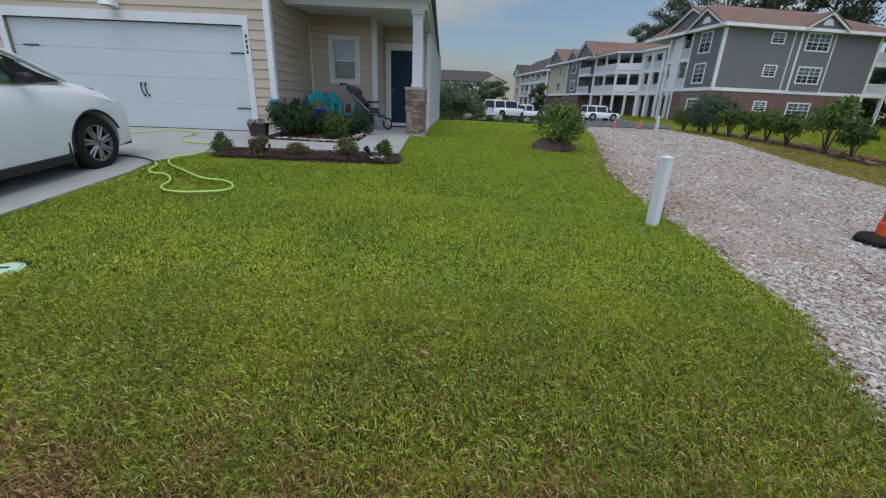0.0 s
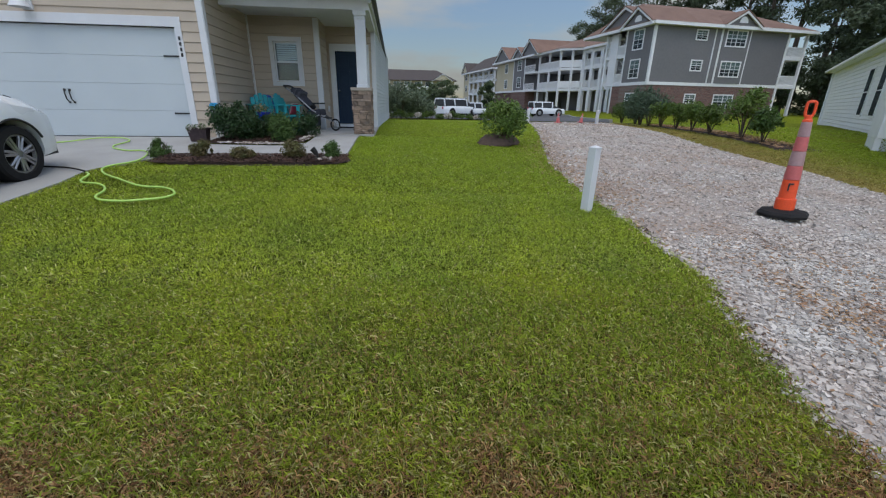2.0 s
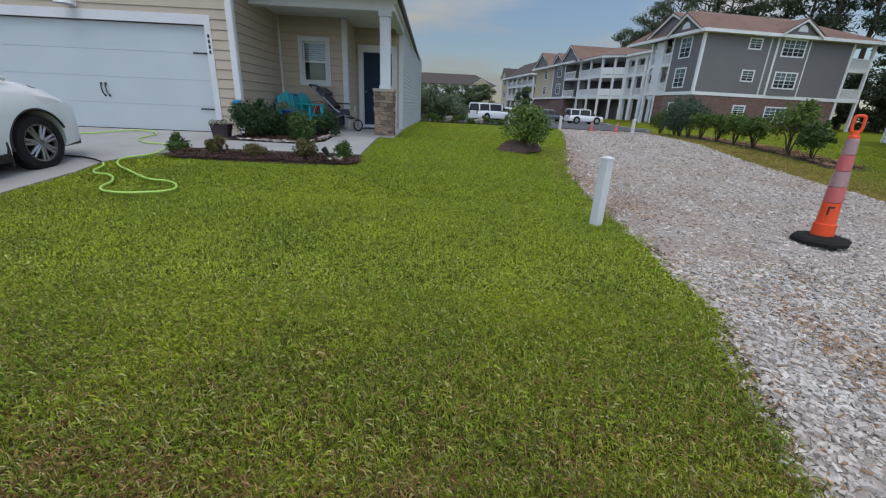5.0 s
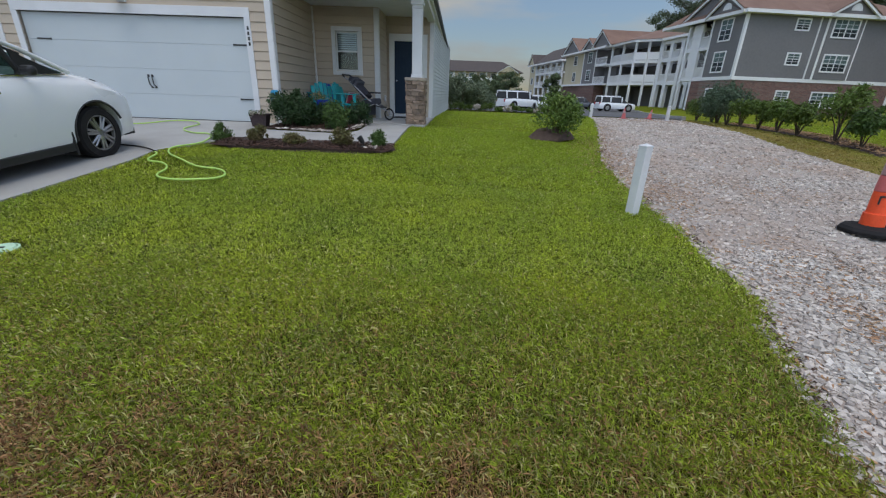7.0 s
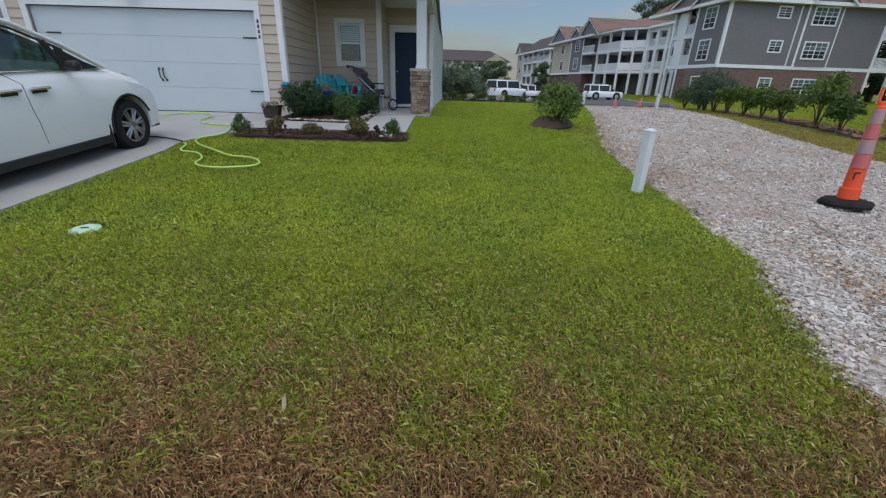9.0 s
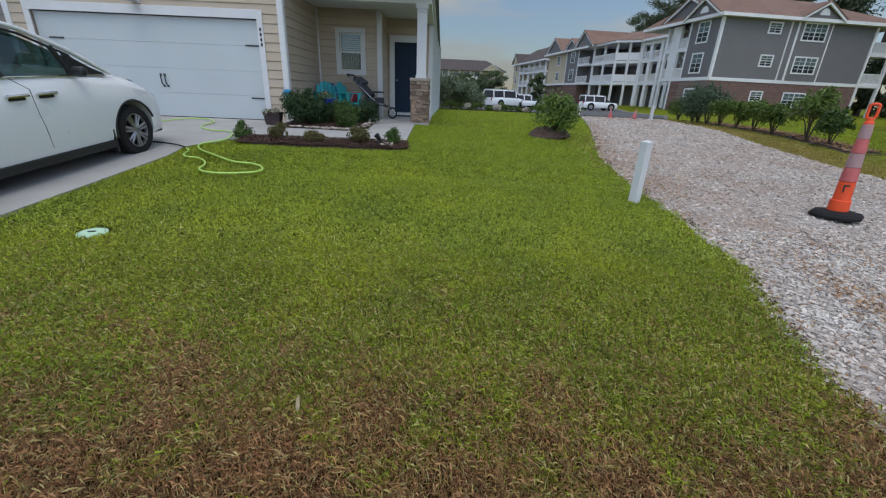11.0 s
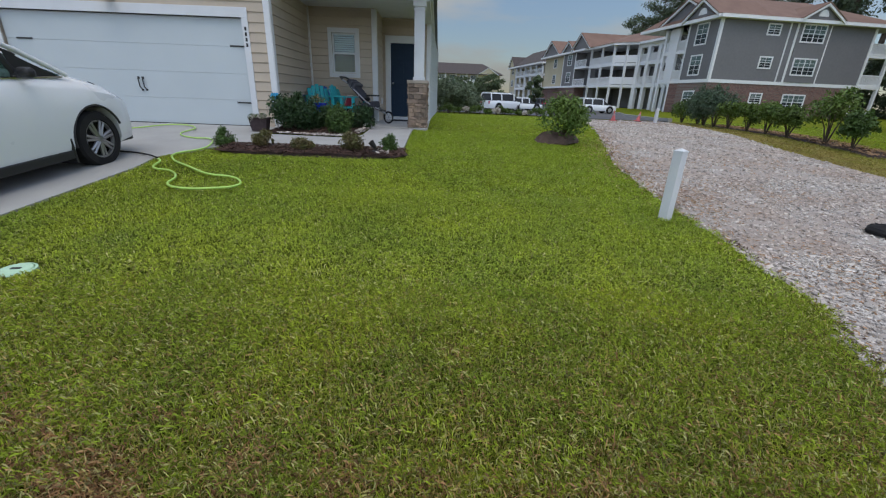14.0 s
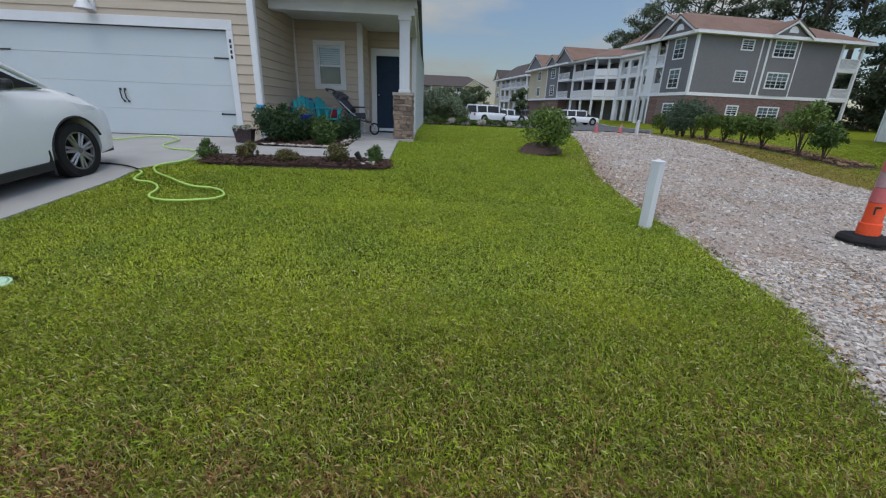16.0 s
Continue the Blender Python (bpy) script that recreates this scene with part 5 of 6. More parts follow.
def wheel(parent, x, y, z, r, out, spokes=7, width=0.21):
    """A wheel with its face to +x or -x: tyre, rim barrel, spokes, hub."""
    m = pose(x, y, z, 0, 90 * out, 0)
    tyre = part("tyre", lathe([(r * 0.66, -width / 2), (r * 0.93, -width / 2), (r, -width * 0.34), (r, width * 0.34), (r * 0.94, width / 2), (r * 0.70, width / 2 + 0.008), (r * 0.66, width * 0.40), (r * 0.64, -width * 0.2)], 40), M_RUBBER, parent, at=m, smooth=False)
    part("rim_well", lathe([(r * 0.66, -0.02), (r * 0.66, 0.0)], 30), M_BLACK, tyre)
    bm = lathe([(r * 0.66, width * 0.36), (r * 0.68, width * 0.46), (r * 0.63, width * 0.46), (r * 0.60, width * 0.3)], 40)
    bmesh.ops.delete(bm, geom=[f for f in bm.faces if len(f.verts) > 4], context="FACES")
    part("rim", bm, M_ALLOY, tyre)
    for i in range(spokes):
        a = 6.283 * i / spokes
        for s in (-0.13, 0.13):
            bm = bmesh.new()
            p0 = Vector((r * 0.12 * math.cos(a + s * 2), r * 0.12 * math.sin(a + s * 2), width * 0.40))
            p1 = Vector((r * 0.63 * math.cos(a + s), r * 0.63 * math.sin(a + s), width * 0.42))
            tube(bm, p0, p1, 0.022, 0.017, seg=6)
            part("spoke", bm, M_ALLOY, tyre)
    part("hub", lathe([(r * 0.2, width * 0.34), (r * 0.2, width * 0.42), (r * 0.12, width * 0.46), (0.01, width * 0.46)], 20), M_ALLOY, tyre)
    return tyre


def section(y, zl, zm, zb, zc, w, wb):
    """One cross-section of a car body at y: sill, shoulder, belt and crown."""
    half = [(w * 0.80, zl), (w * 0.955, zl + 0.015), (w * 0.985, zl + 0.10), (w, zm - 0.12), (w, zm), (w * 0.985, zb - 0.10), (wb, zb), (wb * 0.8, zb + (zc - zb) * 0.7), (wb * 0.4, zb + (zc - zb) * 0.95)]
    return [(x, y, z) for x, z in half] + [(0, y, zc)] + [(-x, y, z) for x, z in half[::-1]] + [(0, y, zl)]


def minivan(at):
    ob = thing("minivan", "white minivan with alloy wheels parked on the driveway", "minivan", at)
    st = [section(0.94, 0.34, 0.46, 0.56, 0.60, 0.50, 0.42), section(0.88, 0.26, 0.50, 0.68, 0.74, 0.71, 0.58), section(0.72, 0.23, 0.58, 0.82, 0.90, 0.885, 0.75), section(0.4, 0.22, 0.66, 0.93, 1.02, 0.96, 0.84), section(0.0, 0.24, 0.70, 1.01, 1.10, 1.0, 0.90),
          section(-0.5, 0.24, 0.72, 1.05, 1.16, 1.0, 0.92), section(-1.2, 0.24, 0.72, 1.07, 1.12, 1.0, 0.925), section(-2.2, 0.24, 0.72, 1.09, 1.12, 1.0, 0.93), section(-3.2, 0.24, 0.74, 1.11, 1.13, 1.0, 0.93), section(-3.9, 0.28, 0.76, 1.12, 1.13, 0.97, 0.90), section(-4.12, 0.36, 0.78, 1.08, 1.10, 0.86, 0.80)]
    cut = [((s * 0.6, y, 0.34), (s * 1.2, y, 0.34), 0.405) for y in (0.0, -3.0) for s in (1, -1)]
    body = part("body", cut_away(loft(st), cut), M_CAR, ob, "glossy white body", smooth=True)
    body.data.set_sharp_from_angle(angle=radians(38))
    part("underbody", boxed(-0.8, -3.9, 0.2, 0.8, 0.8, 0.5), M_TRIM_BLACK, ob)

    def cab(y, zb, zr, wb, wr):
        return [(wb, y, zb), (wb * 0.99, y, zb + 0.04), ((wb + wr) / 2 + 0.015, y, (zb + zr) / 2), (wr, y, zr - 0.06), (wr * 0.8, y, zr), (-wr * 0.8, y, zr), (-wr, y, zr - 0.06), (-(wb + wr) / 2 - 0.015, y, (zb + zr) / 2), (-wb * 0.99, y, zb + 0.04), (-wb, y, zb)]
    glass = part("glasshouse", loft([cab(-0.2, 1.05, 1.12, 0.89, 0.84), cab(-0.62, 1.06, 1.32, 0.91, 0.82), cab(-1.1, 1.07, 1.52, 0.92, 0.79), cab(-1.6, 1.08, 1.645, 0.925, 0.76), cab(-2.4, 1.09, 1.70, 0.93, 0.76), cab(-3.4, 1.10, 1.68, 0.92, 0.74), cab(-3.95, 1.10, 1.58, 0.88, 0.70), cab(-4.08, 1.10, 1.3, 0.85, 0.72)]), M_CARGLASS, ob, "tinted glass")
    glass.visible_shadow = False
    part("cabin", loft([cab(-0.45, 0.9, 1.09, 0.8, 0.74), cab(-1.2, 0.9, 1.07, 0.8, 0.6), cab(-3.8, 0.9, 1.05, 0.76, 0.6)]), M_SHADE_ROOM, ob)
    roof_rows = []
    for y, z, w in ((-1.42, 1.615, 0.73), (-1.62, 1.665, 0.755), (-2.4, 1.722, 0.765), (-3.4, 1.70, 0.745), (-3.95, 1.60, 0.70)):
        roof_rows.append([(w + 0.012, y, z - 0.075), (w, y, z - 0.03), (w * 0.8, y, z + 0.012), (0, y, z + 0.03), (-w * 0.8, y, z + 0.012), (-w, y, z - 0.03), (-w - 0.012, y, z - 0.075), (0, y, z - 0.02)])
    part("roof", loft(roof_rows), M_CAR, ob, smooth=True).data.set_sharp_from_angle(angle=radians(40))
    for s in (1, -1):
        pil = [(s * 0.895, -0.12, 1.075), (s * 0.865, -0.62, 1.335), (s * 0.805, -1.1, 1.54), (s * 0.77, -1.6, 1.655), (s * 0.775, -2.4, 1.70), (s * 0.755, -3.4, 1.68)]
        part("roof_rail", tubes(pil, 0.027, seg=10), M_CAR, ob)
        part("window_trim", tubes([(s * (abs(x) + 0.012), y - 0.02, z - 0.05) for x, y, z in pil[1:]], 0.014), M_TRIM_BLACK, ob)
        part("belt_trim", tubes([(s * 0.91, -0.2, 1.06), (s * 0.935, -1.2, 1.085), (s * 0.942, -2.4, 1.105), (s * 0.935, -3.4, 1.115)], 0.011), M_CHROME, ob, "bright belt moulding")
        part("front_pillar", tubes([(s * 0.925, -0.74, 1.08), (s * 0.87, -0.86, 1.38)], 0.03), M_TRIM_BLACK, ob)
        part("quarter_panel", prism(bmesh.new(), [(-0.28, 1.075), (-0.74, 1.08), (-0.80, 1.33)], 0, 0.012), M_TRIM_BLACK, ob, at=Matrix.Translation((s * 0.925, 0, 0)) @ Matrix.Rotation(radians(90), 4, "Z"))
        part("centre_pillar", tubes([(s * 0.935, -1.62, 1.09), (s * 0.86, -1.68, 1.42), (s * 0.78, -1.72, 1.68)], 0.05), M_TRIM_BLACK, ob)
        part("rear_pillar", tubes([(s * 0.935, -3.25, 1.1), (s * 0.77, -3.3, 1.67)], 0.05), M_TRIM_BLACK, ob)
        mirror = part("mirror", boxed(min(s * 0.97, s * 1.13), -0.82, 1.07, max(s * 0.97, s * 1.13), -0.72, 1.18, bevel=0.04), M_TRIM_BLACK, ob, "black door mirror")
        part("mirror_arm", tubes([(s * 0.9, -0.76, 1.09), (s * 1.0, -0.76, 1.11)], 0.03), M_TRIM_BLACK, mirror)
        part("door_seam", tubes([(s * 0.932, -1.52, 1.075), (s * 0.987, -1.40, 0.97), (s * 0.9995, -1.40, 0.72), (s * 0.9995, -1.38, 0.58), (s * 0.985, -1.36, 0.36)], 0.0034, seg=6), M_TRIM_BLACK, ob)
        for y0, y1 in ((-1.70, -1.46), (-1.36, -1.12)):
            grip = part("door_handle", boxed(min(s * 0.995, s * 1.035), y0, 0.905, max(s * 0.995, s * 1.035), y1, 0.938, bevel=0.012), M_CHROME, ob, "bright door handle")
            # black strip just below the grip, painting its shadow on the door
            part("handle_shadow", boxed(min(s * 0.99, s * 1.003), y0 + 0.03, 0.875, max(s * 0.99, s * 1.003), y1 - 0.03, 0.905, bevel=0.005), M_TRIM_BLACK, grip)
        part("sill", boxed(min(s * 0.9, s * 0.985), -2.6, 0.19, max(s * 0.9, s * 0.985), -0.42, 0.285, bevel=0.012), M_TRIM_BLACK, ob)
        part("mud_flap", boxed(min(s * 0.80, s * 0.99), -0.46, 0.13, max(s * 0.80, s * 0.99), -0.43, 0.42, bevel=0.006), M_TRIM_BLACK, ob)
        for y0 in (0.0, -3.0):
            arch = [(s * 0.99, y0 + 0.398 * math.cos(q), 0.34 + 0.398 * math.sin(q)) for q in np.linspace(0.35, 3.25, 20)]
            part("wheel_arch", tubes(arch, 0.014), M_TRIM_BLACK, ob)
            part("arch_liner", boxed(min(s * 0.5, s * 0.62), y0 - 0.42, 0.22, max(s * 0.5, s * 0.62), y0 + 0.42, 0.8), M_TRIM_BLACK, ob)
            wheel(ob, s * 0.875, y0, 0.335, 0.335, s)
        part("headlight", boxed(min(s * 0.5, s * 0.76), 0.58, 0.66, max(s * 0.5, s * 0.76), 0.77, 0.78, bevel=0.04), M_GLASS, ob)
        part("fender_mark", tubes([(s * 0.985, 0.14, 0.97), (s * 0.99, 0.05, 1.0)], 0.006), M_TRIM_BLACK, ob)
    part("grille", boxed(-0.38, 0.86, 0.44, 0.38, 0.95, 0.56, bevel=0.02), M_TRIM_BLACK, ob)
    for y in (-1.75, -2.9):
        for x in (-0.42, 0.42):
            seat = part("seat_back", boxed(x - 0.24, y - 0.12, 0.9, x + 0.24, y + 0.02, 1.32, bevel=0.06), M_GREYFABRIC, ob)
            part("headrest", boxed(x - 0.13, y - 0.1, 1.33, x + 0.13, y - 0.01, 1.5, bevel=0.04), M_GREYFABRIC, seat)
    part("steering_wheel", tubes([(0.42 * -1 + 0.18 * math.cos(q), -1.2, 1.1 + 0.18 * math.sin(q)) for q in np.linspace(0, 6.283, 17)], 0.014), M_TRIM_BLACK, ob)
    return ob


slope = math.degrees(math.atan2(height(-5.6, 6.2) - height(-5.6, 3.2), 3.0))
minivan(pose(-5.6, 5.6, height(-5.6, 5.6) + 0.001, slope, 0, 0) @ Matrix.Scale(1.04, 4))


def far_car(label, category, at, paint, length, h, w, cab0, cab1, box_back=False, group="parked cars"):
    """A parked car seen from far: body, glasshouse, roof, bumpers, lights, wheels. Nose to +y."""
    ob = thing(category.replace(" ", "_"), label, category, at, group)
    L, W = length, w / 2
    belt = h * 0.58
    st = []
    for q, zt, k in ((0, 0.42, 0.86), (0.03, 0.52, 0.95), (0.2, 0.55, 1.0), (0.5, 0.58, 1.0), (0.8, 0.60, 1.0), (0.97, 0.58, 0.96), (1.0, 0.5, 0.88)):
        st.append(section(L / 2 - q * L, 0.26, belt * 0.7, h * zt - 0.05, h * zt, W * k, W * k * 0.93))
    part("body", loft(st), paint, ob, smooth=True).data.set_sharp_from_angle(angle=radians(40))

    def cab(q, z, k):
        y = L / 2 - q * L
        return [(W * 0.92, y, belt - 0.03), (W * k, y, z), (-W * k, y, z), (-W * 0.92, y, belt - 0.03)]
    mid0 = cab0 + (cab1 - cab0) * 0.28
    end = cab1 if box_back else cab1 - 0.1
    part("glasshouse", loft([cab(cab0, belt, 0.88), cab(mid0, h - 0.03, 0.76), cab(end - 0.02, h - 0.04, 0.76), cab(cab1, belt + 0.1, 0.86)]), M_TRIM_BLACK, ob)
    part("roof", loft([[(x, L / 2 - q * L, z) for x, z in ((W * 0.82, h - 0.13), (W * 0.74, h - 0.03), (W * 0.5, h), (-W * 0.5, h), (-W * 0.74, h - 0.03), (-W * 0.82, h - 0.13))] for q in (mid0 - 0.01, end)]), paint, ob)
    for q in ((cab0 + mid0) / 2 + 0.06, (mid0 + end) / 2, end - 0.015):
        for s in (1, -1):
            part("pillar", tubes([(s * W * 0.93, L / 2 - q * L, belt), (s * W * 0.80, L / 2 - q * L, h - 0.08)], 0.065, seg=6), paint, ob)
    for s in (1, -1):
        for y in (L * 0.3, -L * 0.29):
            part("wheel_arch", lathe([(0.43, -0.02), (0.43, 0.02)], 24), M_TRIM_BLACK, ob, at=pose(s * (W - 0.008), y, 0.40, 0, 90 * s, 0))
            m = pose(s * (W - 0.08), y, 0.37, 0, 90 * s, 0) @ Matrix.Diagonal((1.12, 1.12, 1, 1))
            t = part("tyre", lathe([(0.1, -0.1), (0.31, -0.1), (0.33, -0.06), (0.33, 0.09), (0.3, 0.115), (0.2, 0.11)], 24), M_RUBBER, ob, at=m)
            part("rim", lathe([(0.21, 0.1), (0.2, 0.122), (0.05, 0.128)], 16), M_ALLOY, t)
        part("tail_light", boxed(s * W * 0.7 - 0.1, -L / 2 - 0.02, 0.7, s * W * 0.7 + 0.1, -L / 2 + 0.15, 0.95, bevel=0.02), M_RED, ob)
        part("headlight", boxed(s * W * 0.66 - 0.14, L / 2 - 0.2, 0.62, s * W * 0.66 + 0.14, L / 2 + 0.005, 0.76, bevel=0.02), M_GLASS, ob)
    return ob


def on_lot(x, y, turn):
    return pose(x, y, height(x, y) + 0.035, 0, 0, turn)


far_car("white compact SUV parked in the car park", "SUV", on_lot(18.3, 50, -84), M_CAR, 4.2, 1.65, 1.8, 0.24, 0.98, True)
far_car("white pickup with a canopy parked behind the house", "pickup truck", on_lot(6.9, 46, -58), M_CAR, 5.2, 1.8, 1.9, 0.22, 0.99, True)
far_car("slate blue car parked behind the house", "car", on_lot(2.3, 42, -20), M_TEALCAR, 4.6, 1.5, 1.8, 0.22, 0.9)
far_car("dark grey sedan parked by the apartments", "car", on_lot(15.6, 55, -88), M_GREYCAR, 4.6, 1.45, 1.8, 0.26, 0.88)
far_car("grey sedan parked by the apartments", "car", on_lot(13.4, 58, -60), M_GREYCAR, 4.6, 1.45, 1.8, 0.26, 0.88)
far_car("silver sedan parked by the apartments", "car", on_lot(11.0, 60, -40), M_ALLOY, 4.6, 1.45, 1.8, 0.26, 0.88)
far_car("white car parked behind the young tree", "car", on_lot(9.0, 47, -70), M_CAR, 4.5, 1.45, 1.8, 0.26, 0.88)


# ---- things on the lawn and lane ----
post = thing("marker_post", "white square vinyl post at the lawn's edge", "post", pose(2.33, 4.28, height(2.33, 4.28) - 0.05, 0, 1.0, 28))
part("shaft", boxed(-0.05, -0.05, 0, 0.05, 0.05, 0.745, bevel=0.006), M_WHITE, post)
part("cap", lathe([(0.075, 0.74), (0.075, 0.752), (0.01, 0.775)], 4), M_WHITE, post, at=pose(0, 0, 0, 0, 0, 45))


def channelizer(at):
    ob = thing("traffic_cone", "tall orange channelizer cone with faded bands on a black base", "traffic cone", at)
    part("base", lathe([(0.25, 0.0), (0.255, 0.03), (0.225, 0.06), (0.12, 0.08)], 8), M_RUBBER, ob, "worn black rubber base", at=pose(0, 0, 0, 0, 0, 12))
    body = part("body", lathe([(0.098, 0.06), (0.096, 0.20), (0.083, 0.205), (0.081, 0.215), (0.076, 0.42)], 28), M_ORANGE, ob)
    r0, r1, z0, z1 = 0.077, 0.046, 0.42, 1.05
    for i in range(4):
        a, b = z0 + (z1 - z0) * i / 4, z0 + (z1 - z0) * (i + 1) / 4
        ra, rb = r0 + (r1 - r0) * i / 4, r0 + (r1 - r0) * (i + 1) / 4
        part("band", lathe([(ra, a + 0.004), (ra + 0.002, a + 0.01), (rb + 0.002, b - 0.006), (rb, b)], 28), M_SLEEVE_PINK if i % 2 == 0 else M_SLEEVE_GREY, ob, "faded reflective band")
    part("neck", lathe([(0.045, 1.05), (0.045, 1.07), (0.034, 1.08), (0.032, 1.12)], 24), M_ORANGE, ob)
    loop = [(0.028, 0, 1.11), (0.038, 0, 1.15), (0.038, 0, 1.245), (0.024, 0, 1.26), (-0.024, 0, 1.26), (-0.038, 0, 1.245), (-0.038, 0, 1.15), (-0.03, 0, 1.11)]
    part("handle", tubes(loop + [loop[0]], 0.014), M_ORANGE, ob, "orange loop handle")
    part("mark_bar", boxed(-0.024, -0.086, 0.30, -0.010, -0.072, 0.385, bevel=0.003), M_BLACK, ob)
    part("mark_bar", boxed(-0.016, -0.087, 0.37, 0.026, -0.070, 0.388, bevel=0.003), M_BLACK, ob)
    return ob


channelizer(pose(4.61, 3.97, height(4.57, 3.98) + 0.012, 0, -1.5, -40))


def small_cone(x, y, lean=0.0):
    ob = thing("traffic_cone", "small faded orange traffic cone at the end of the lane", "traffic cone", pose(x, y, height(x, y) + 0.015, 0, lean, 20) @ Matrix.Scale(0.62, 4), "far cones")
    part("base", boxed(-0.2, -0.2, 0, 0.2, 0.2, 0.04, bevel=0.01), M_SLEEVE_PINK, ob)
    part("body", lathe([(0.15, 0.04), (0.03, 0.68), (0.02, 0.7)], 20), M_SLEEVE_PINK, ob)
    part("band", lathe([(0.095, 0.36), (0.098, 0.365), (0.072, 0.5), (0.068, 0.505)], 20), M_SLEEVE_GREY, ob)


small_cone(7.65, 18.9)
small_cone(8.85, 19.1, 12)
for x, y in ((6.55, 20.0), (9.5, 18.8)):
    ob = thing("marker_post", "slim white stake at the end of the lane", "post", pose(x, y, height(x, y) - 0.02), "far stakes")
    part("shaft", boxed(-0.06, -0.06, 0, 0.06, 0.06, 0.58, bevel=0.006), M_WHITE, ob)
    part("cap", lathe([(0.088, 0.575), (0.088, 0.59), (0.01, 0.62)], 4), M_WHITE, ob, at=pose(0, 0, 0, 0, 0, 45))


def laid_curve(name, pts, r, material, label, category, lift):
    cu = bpy.data.curves.new(name, "CURVE")
    cu.dimensions, cu.bevel_depth, cu.bevel_resolution, cu.resolution_u = "3D", r, 3, 8
    sp = cu.splines.new("BEZIER")
    sp.bezier_points.add(len(pts) - 1)
    for b, (x, y) in zip(sp.bezier_points, pts):
        b.co = (x, y, height(x, y) + lift)
        b.handle_left_type = b.handle_right_type = "AUTO"
    tmp = new(name, cu)
    me = bpy.data.meshes.new_from_object(tmp.evaluated_get(bpy.context.evaluated_depsgraph_get()))
    bpy.data.objects.remove(tmp)
    me.materials.clear()
    me.materials.append(material)
    me.shade_smooth()
    return tagged(new(name, me), label, category)


HOSE = [(-6.9, 8.25), (-6.18, 8.31), (-5.71, 9.0), (-5.07, 8.63), (-4.95, 7.9), (-4.52, 7.53), (-4.17, 7.4), (-3.85, 6.8), (-3.83, 6.49), (-4.0, 6.15), (-3.91, 5.89), (-3.41, 5.42), (-2.95, 5.08), (-2.7, 5.02), (-2.5, 4.84), (-2.46, 4.66), (-2.68, 4.53), (-2.98, 4.5), (-3.21, 4.62), (-3.31, 4.94), (-3.53, 5.2), (-3.8, 5.31), (-3.96, 5.7), (-4.05, 5.8)]
laid_curve("garden_hose", HOSE, 0.0125, M_HOSE, "lime green garden hose looped over drive and lawn", "garden hose", 0.03)
laid_curve("cable", [(-4.05, 5.8), (-4.36, 6.05), (-4.75, 6.25), (-5.4, 6.3)], 0.011, M_RUBBER, "black hose lead running under the minivan", "cable", 0.042)
cap = thing("cleanout_cover", "round pale green plastic cover set in the lawn", "utility cover", pose(-3.06, 2.64, height(-3.06, 2.64) - 0.012, 3.5, 0, 10))
part("lid", lathe([(0.092, -0.03), (0.092, 0.008), (0.086, 0.014), (0.01, 0.015)], 32), M_CAP, cap)
part("rim", lathe([(0.112, -0.03), (0.112, 0.006), (0.098, 0.010), (0.096, -0.01)], 32), M_CAP, cap)
part("lug", boxed(-0.03, -0.012, 0.012, 0.03, 0.012, 0.02, bevel=0.003), M_BLACK, cap)
bm = bmesh.new()
vv = [bm.verts.new(p) for p in ((0, 0, 0), (0.012, 0.03, 0.006), (0.010, 0.075, 0.012), (0, 0.1, 0.008), (-0.012, 0.07, 0.006), (-0.010, 0.03, 0.01))]
bm.faces.new(vv)
bmesh.ops.solidify(bm, geom=bm.faces[:], thickness=0.002)
tagged(new("dry_leaf", mesh_of("dry_leaf", bm, M_DRYLEAF)), "dry pale leaf lying in the brown grass", "leaf").matrix_basis = pose(-0.70, 0.75, height(-0.7, 0.75) + 0.02, 25, 0, 10) @ Matrix.Scale(0.8, 4)

# ---- things by the porch ----
sign = thing("yard_sign", "blue security yard sign on a stake by the garage corner", "yard sign", pose(-3.5, 8.9, S))
part("stake", boxed(-0.012, -0.006, -0.05, 0.012, 0.006, 0.55), M_ALLOY, sign)
outline = [(0.0, 0.38), (0.085, 0.47), (0.095, 0.66), (0.06, 0.705), (-0.06, 0.705), (-0.095, 0.66), (-0.085, 0.47)]
part("plate", prism(bmesh.new(), outline, -0.014, -0.006), M_SIGNBLUE, sign)
part("shield", prism(bmesh.new(), [(0.0, 0.40), (0.075, 0.48), (0.08, 0.585), (-0.08, 0.585), (-0.075, 0.48)], -0.018, -0.0145), M_SIGNDARK, sign)
part("mark_bar", boxed(-0.055, -0.0205, 0.53, 0.055, -0.0185, 0.55), M_WHITE, sign)

M_WICKER = surface("plum_brown_wicker", (0.060, 0.038, 0.040), (0.035, 0.022, 0.024), scale=30, rough=0.8, bump=0.8, fine=90)
planter = thing("planter", "black square planter with trailing pale flowers by the garage", "planter", pose(-3.78, 8.68, height(-3.78, 8.68) + 0.012) @ Matrix.Scale(0.9, 4))
bm = bmesh.new()
q = [bm.verts.new((s * k, t * k * 0.6, z)) for z, k in ((0, 0.16), (0.27, 0.2)) for s, t in ((-1, -1), (1, -1), (1, 1), (-1, 1))]
for f in ((3, 2, 1, 0), (0, 1, 5, 4), (1, 2, 6, 5), (2, 3, 7, 6), (3, 0, 4, 7), (4, 5, 6, 7)):
    bm.faces.new([q[i] for i in f])
part("pot", bm, M_WICKER, planter)
part("rim", boxed(-0.22, -0.12, 0.265, 0.22, 0.12, 0.29, bevel=0.006), M_WICKER, planter)
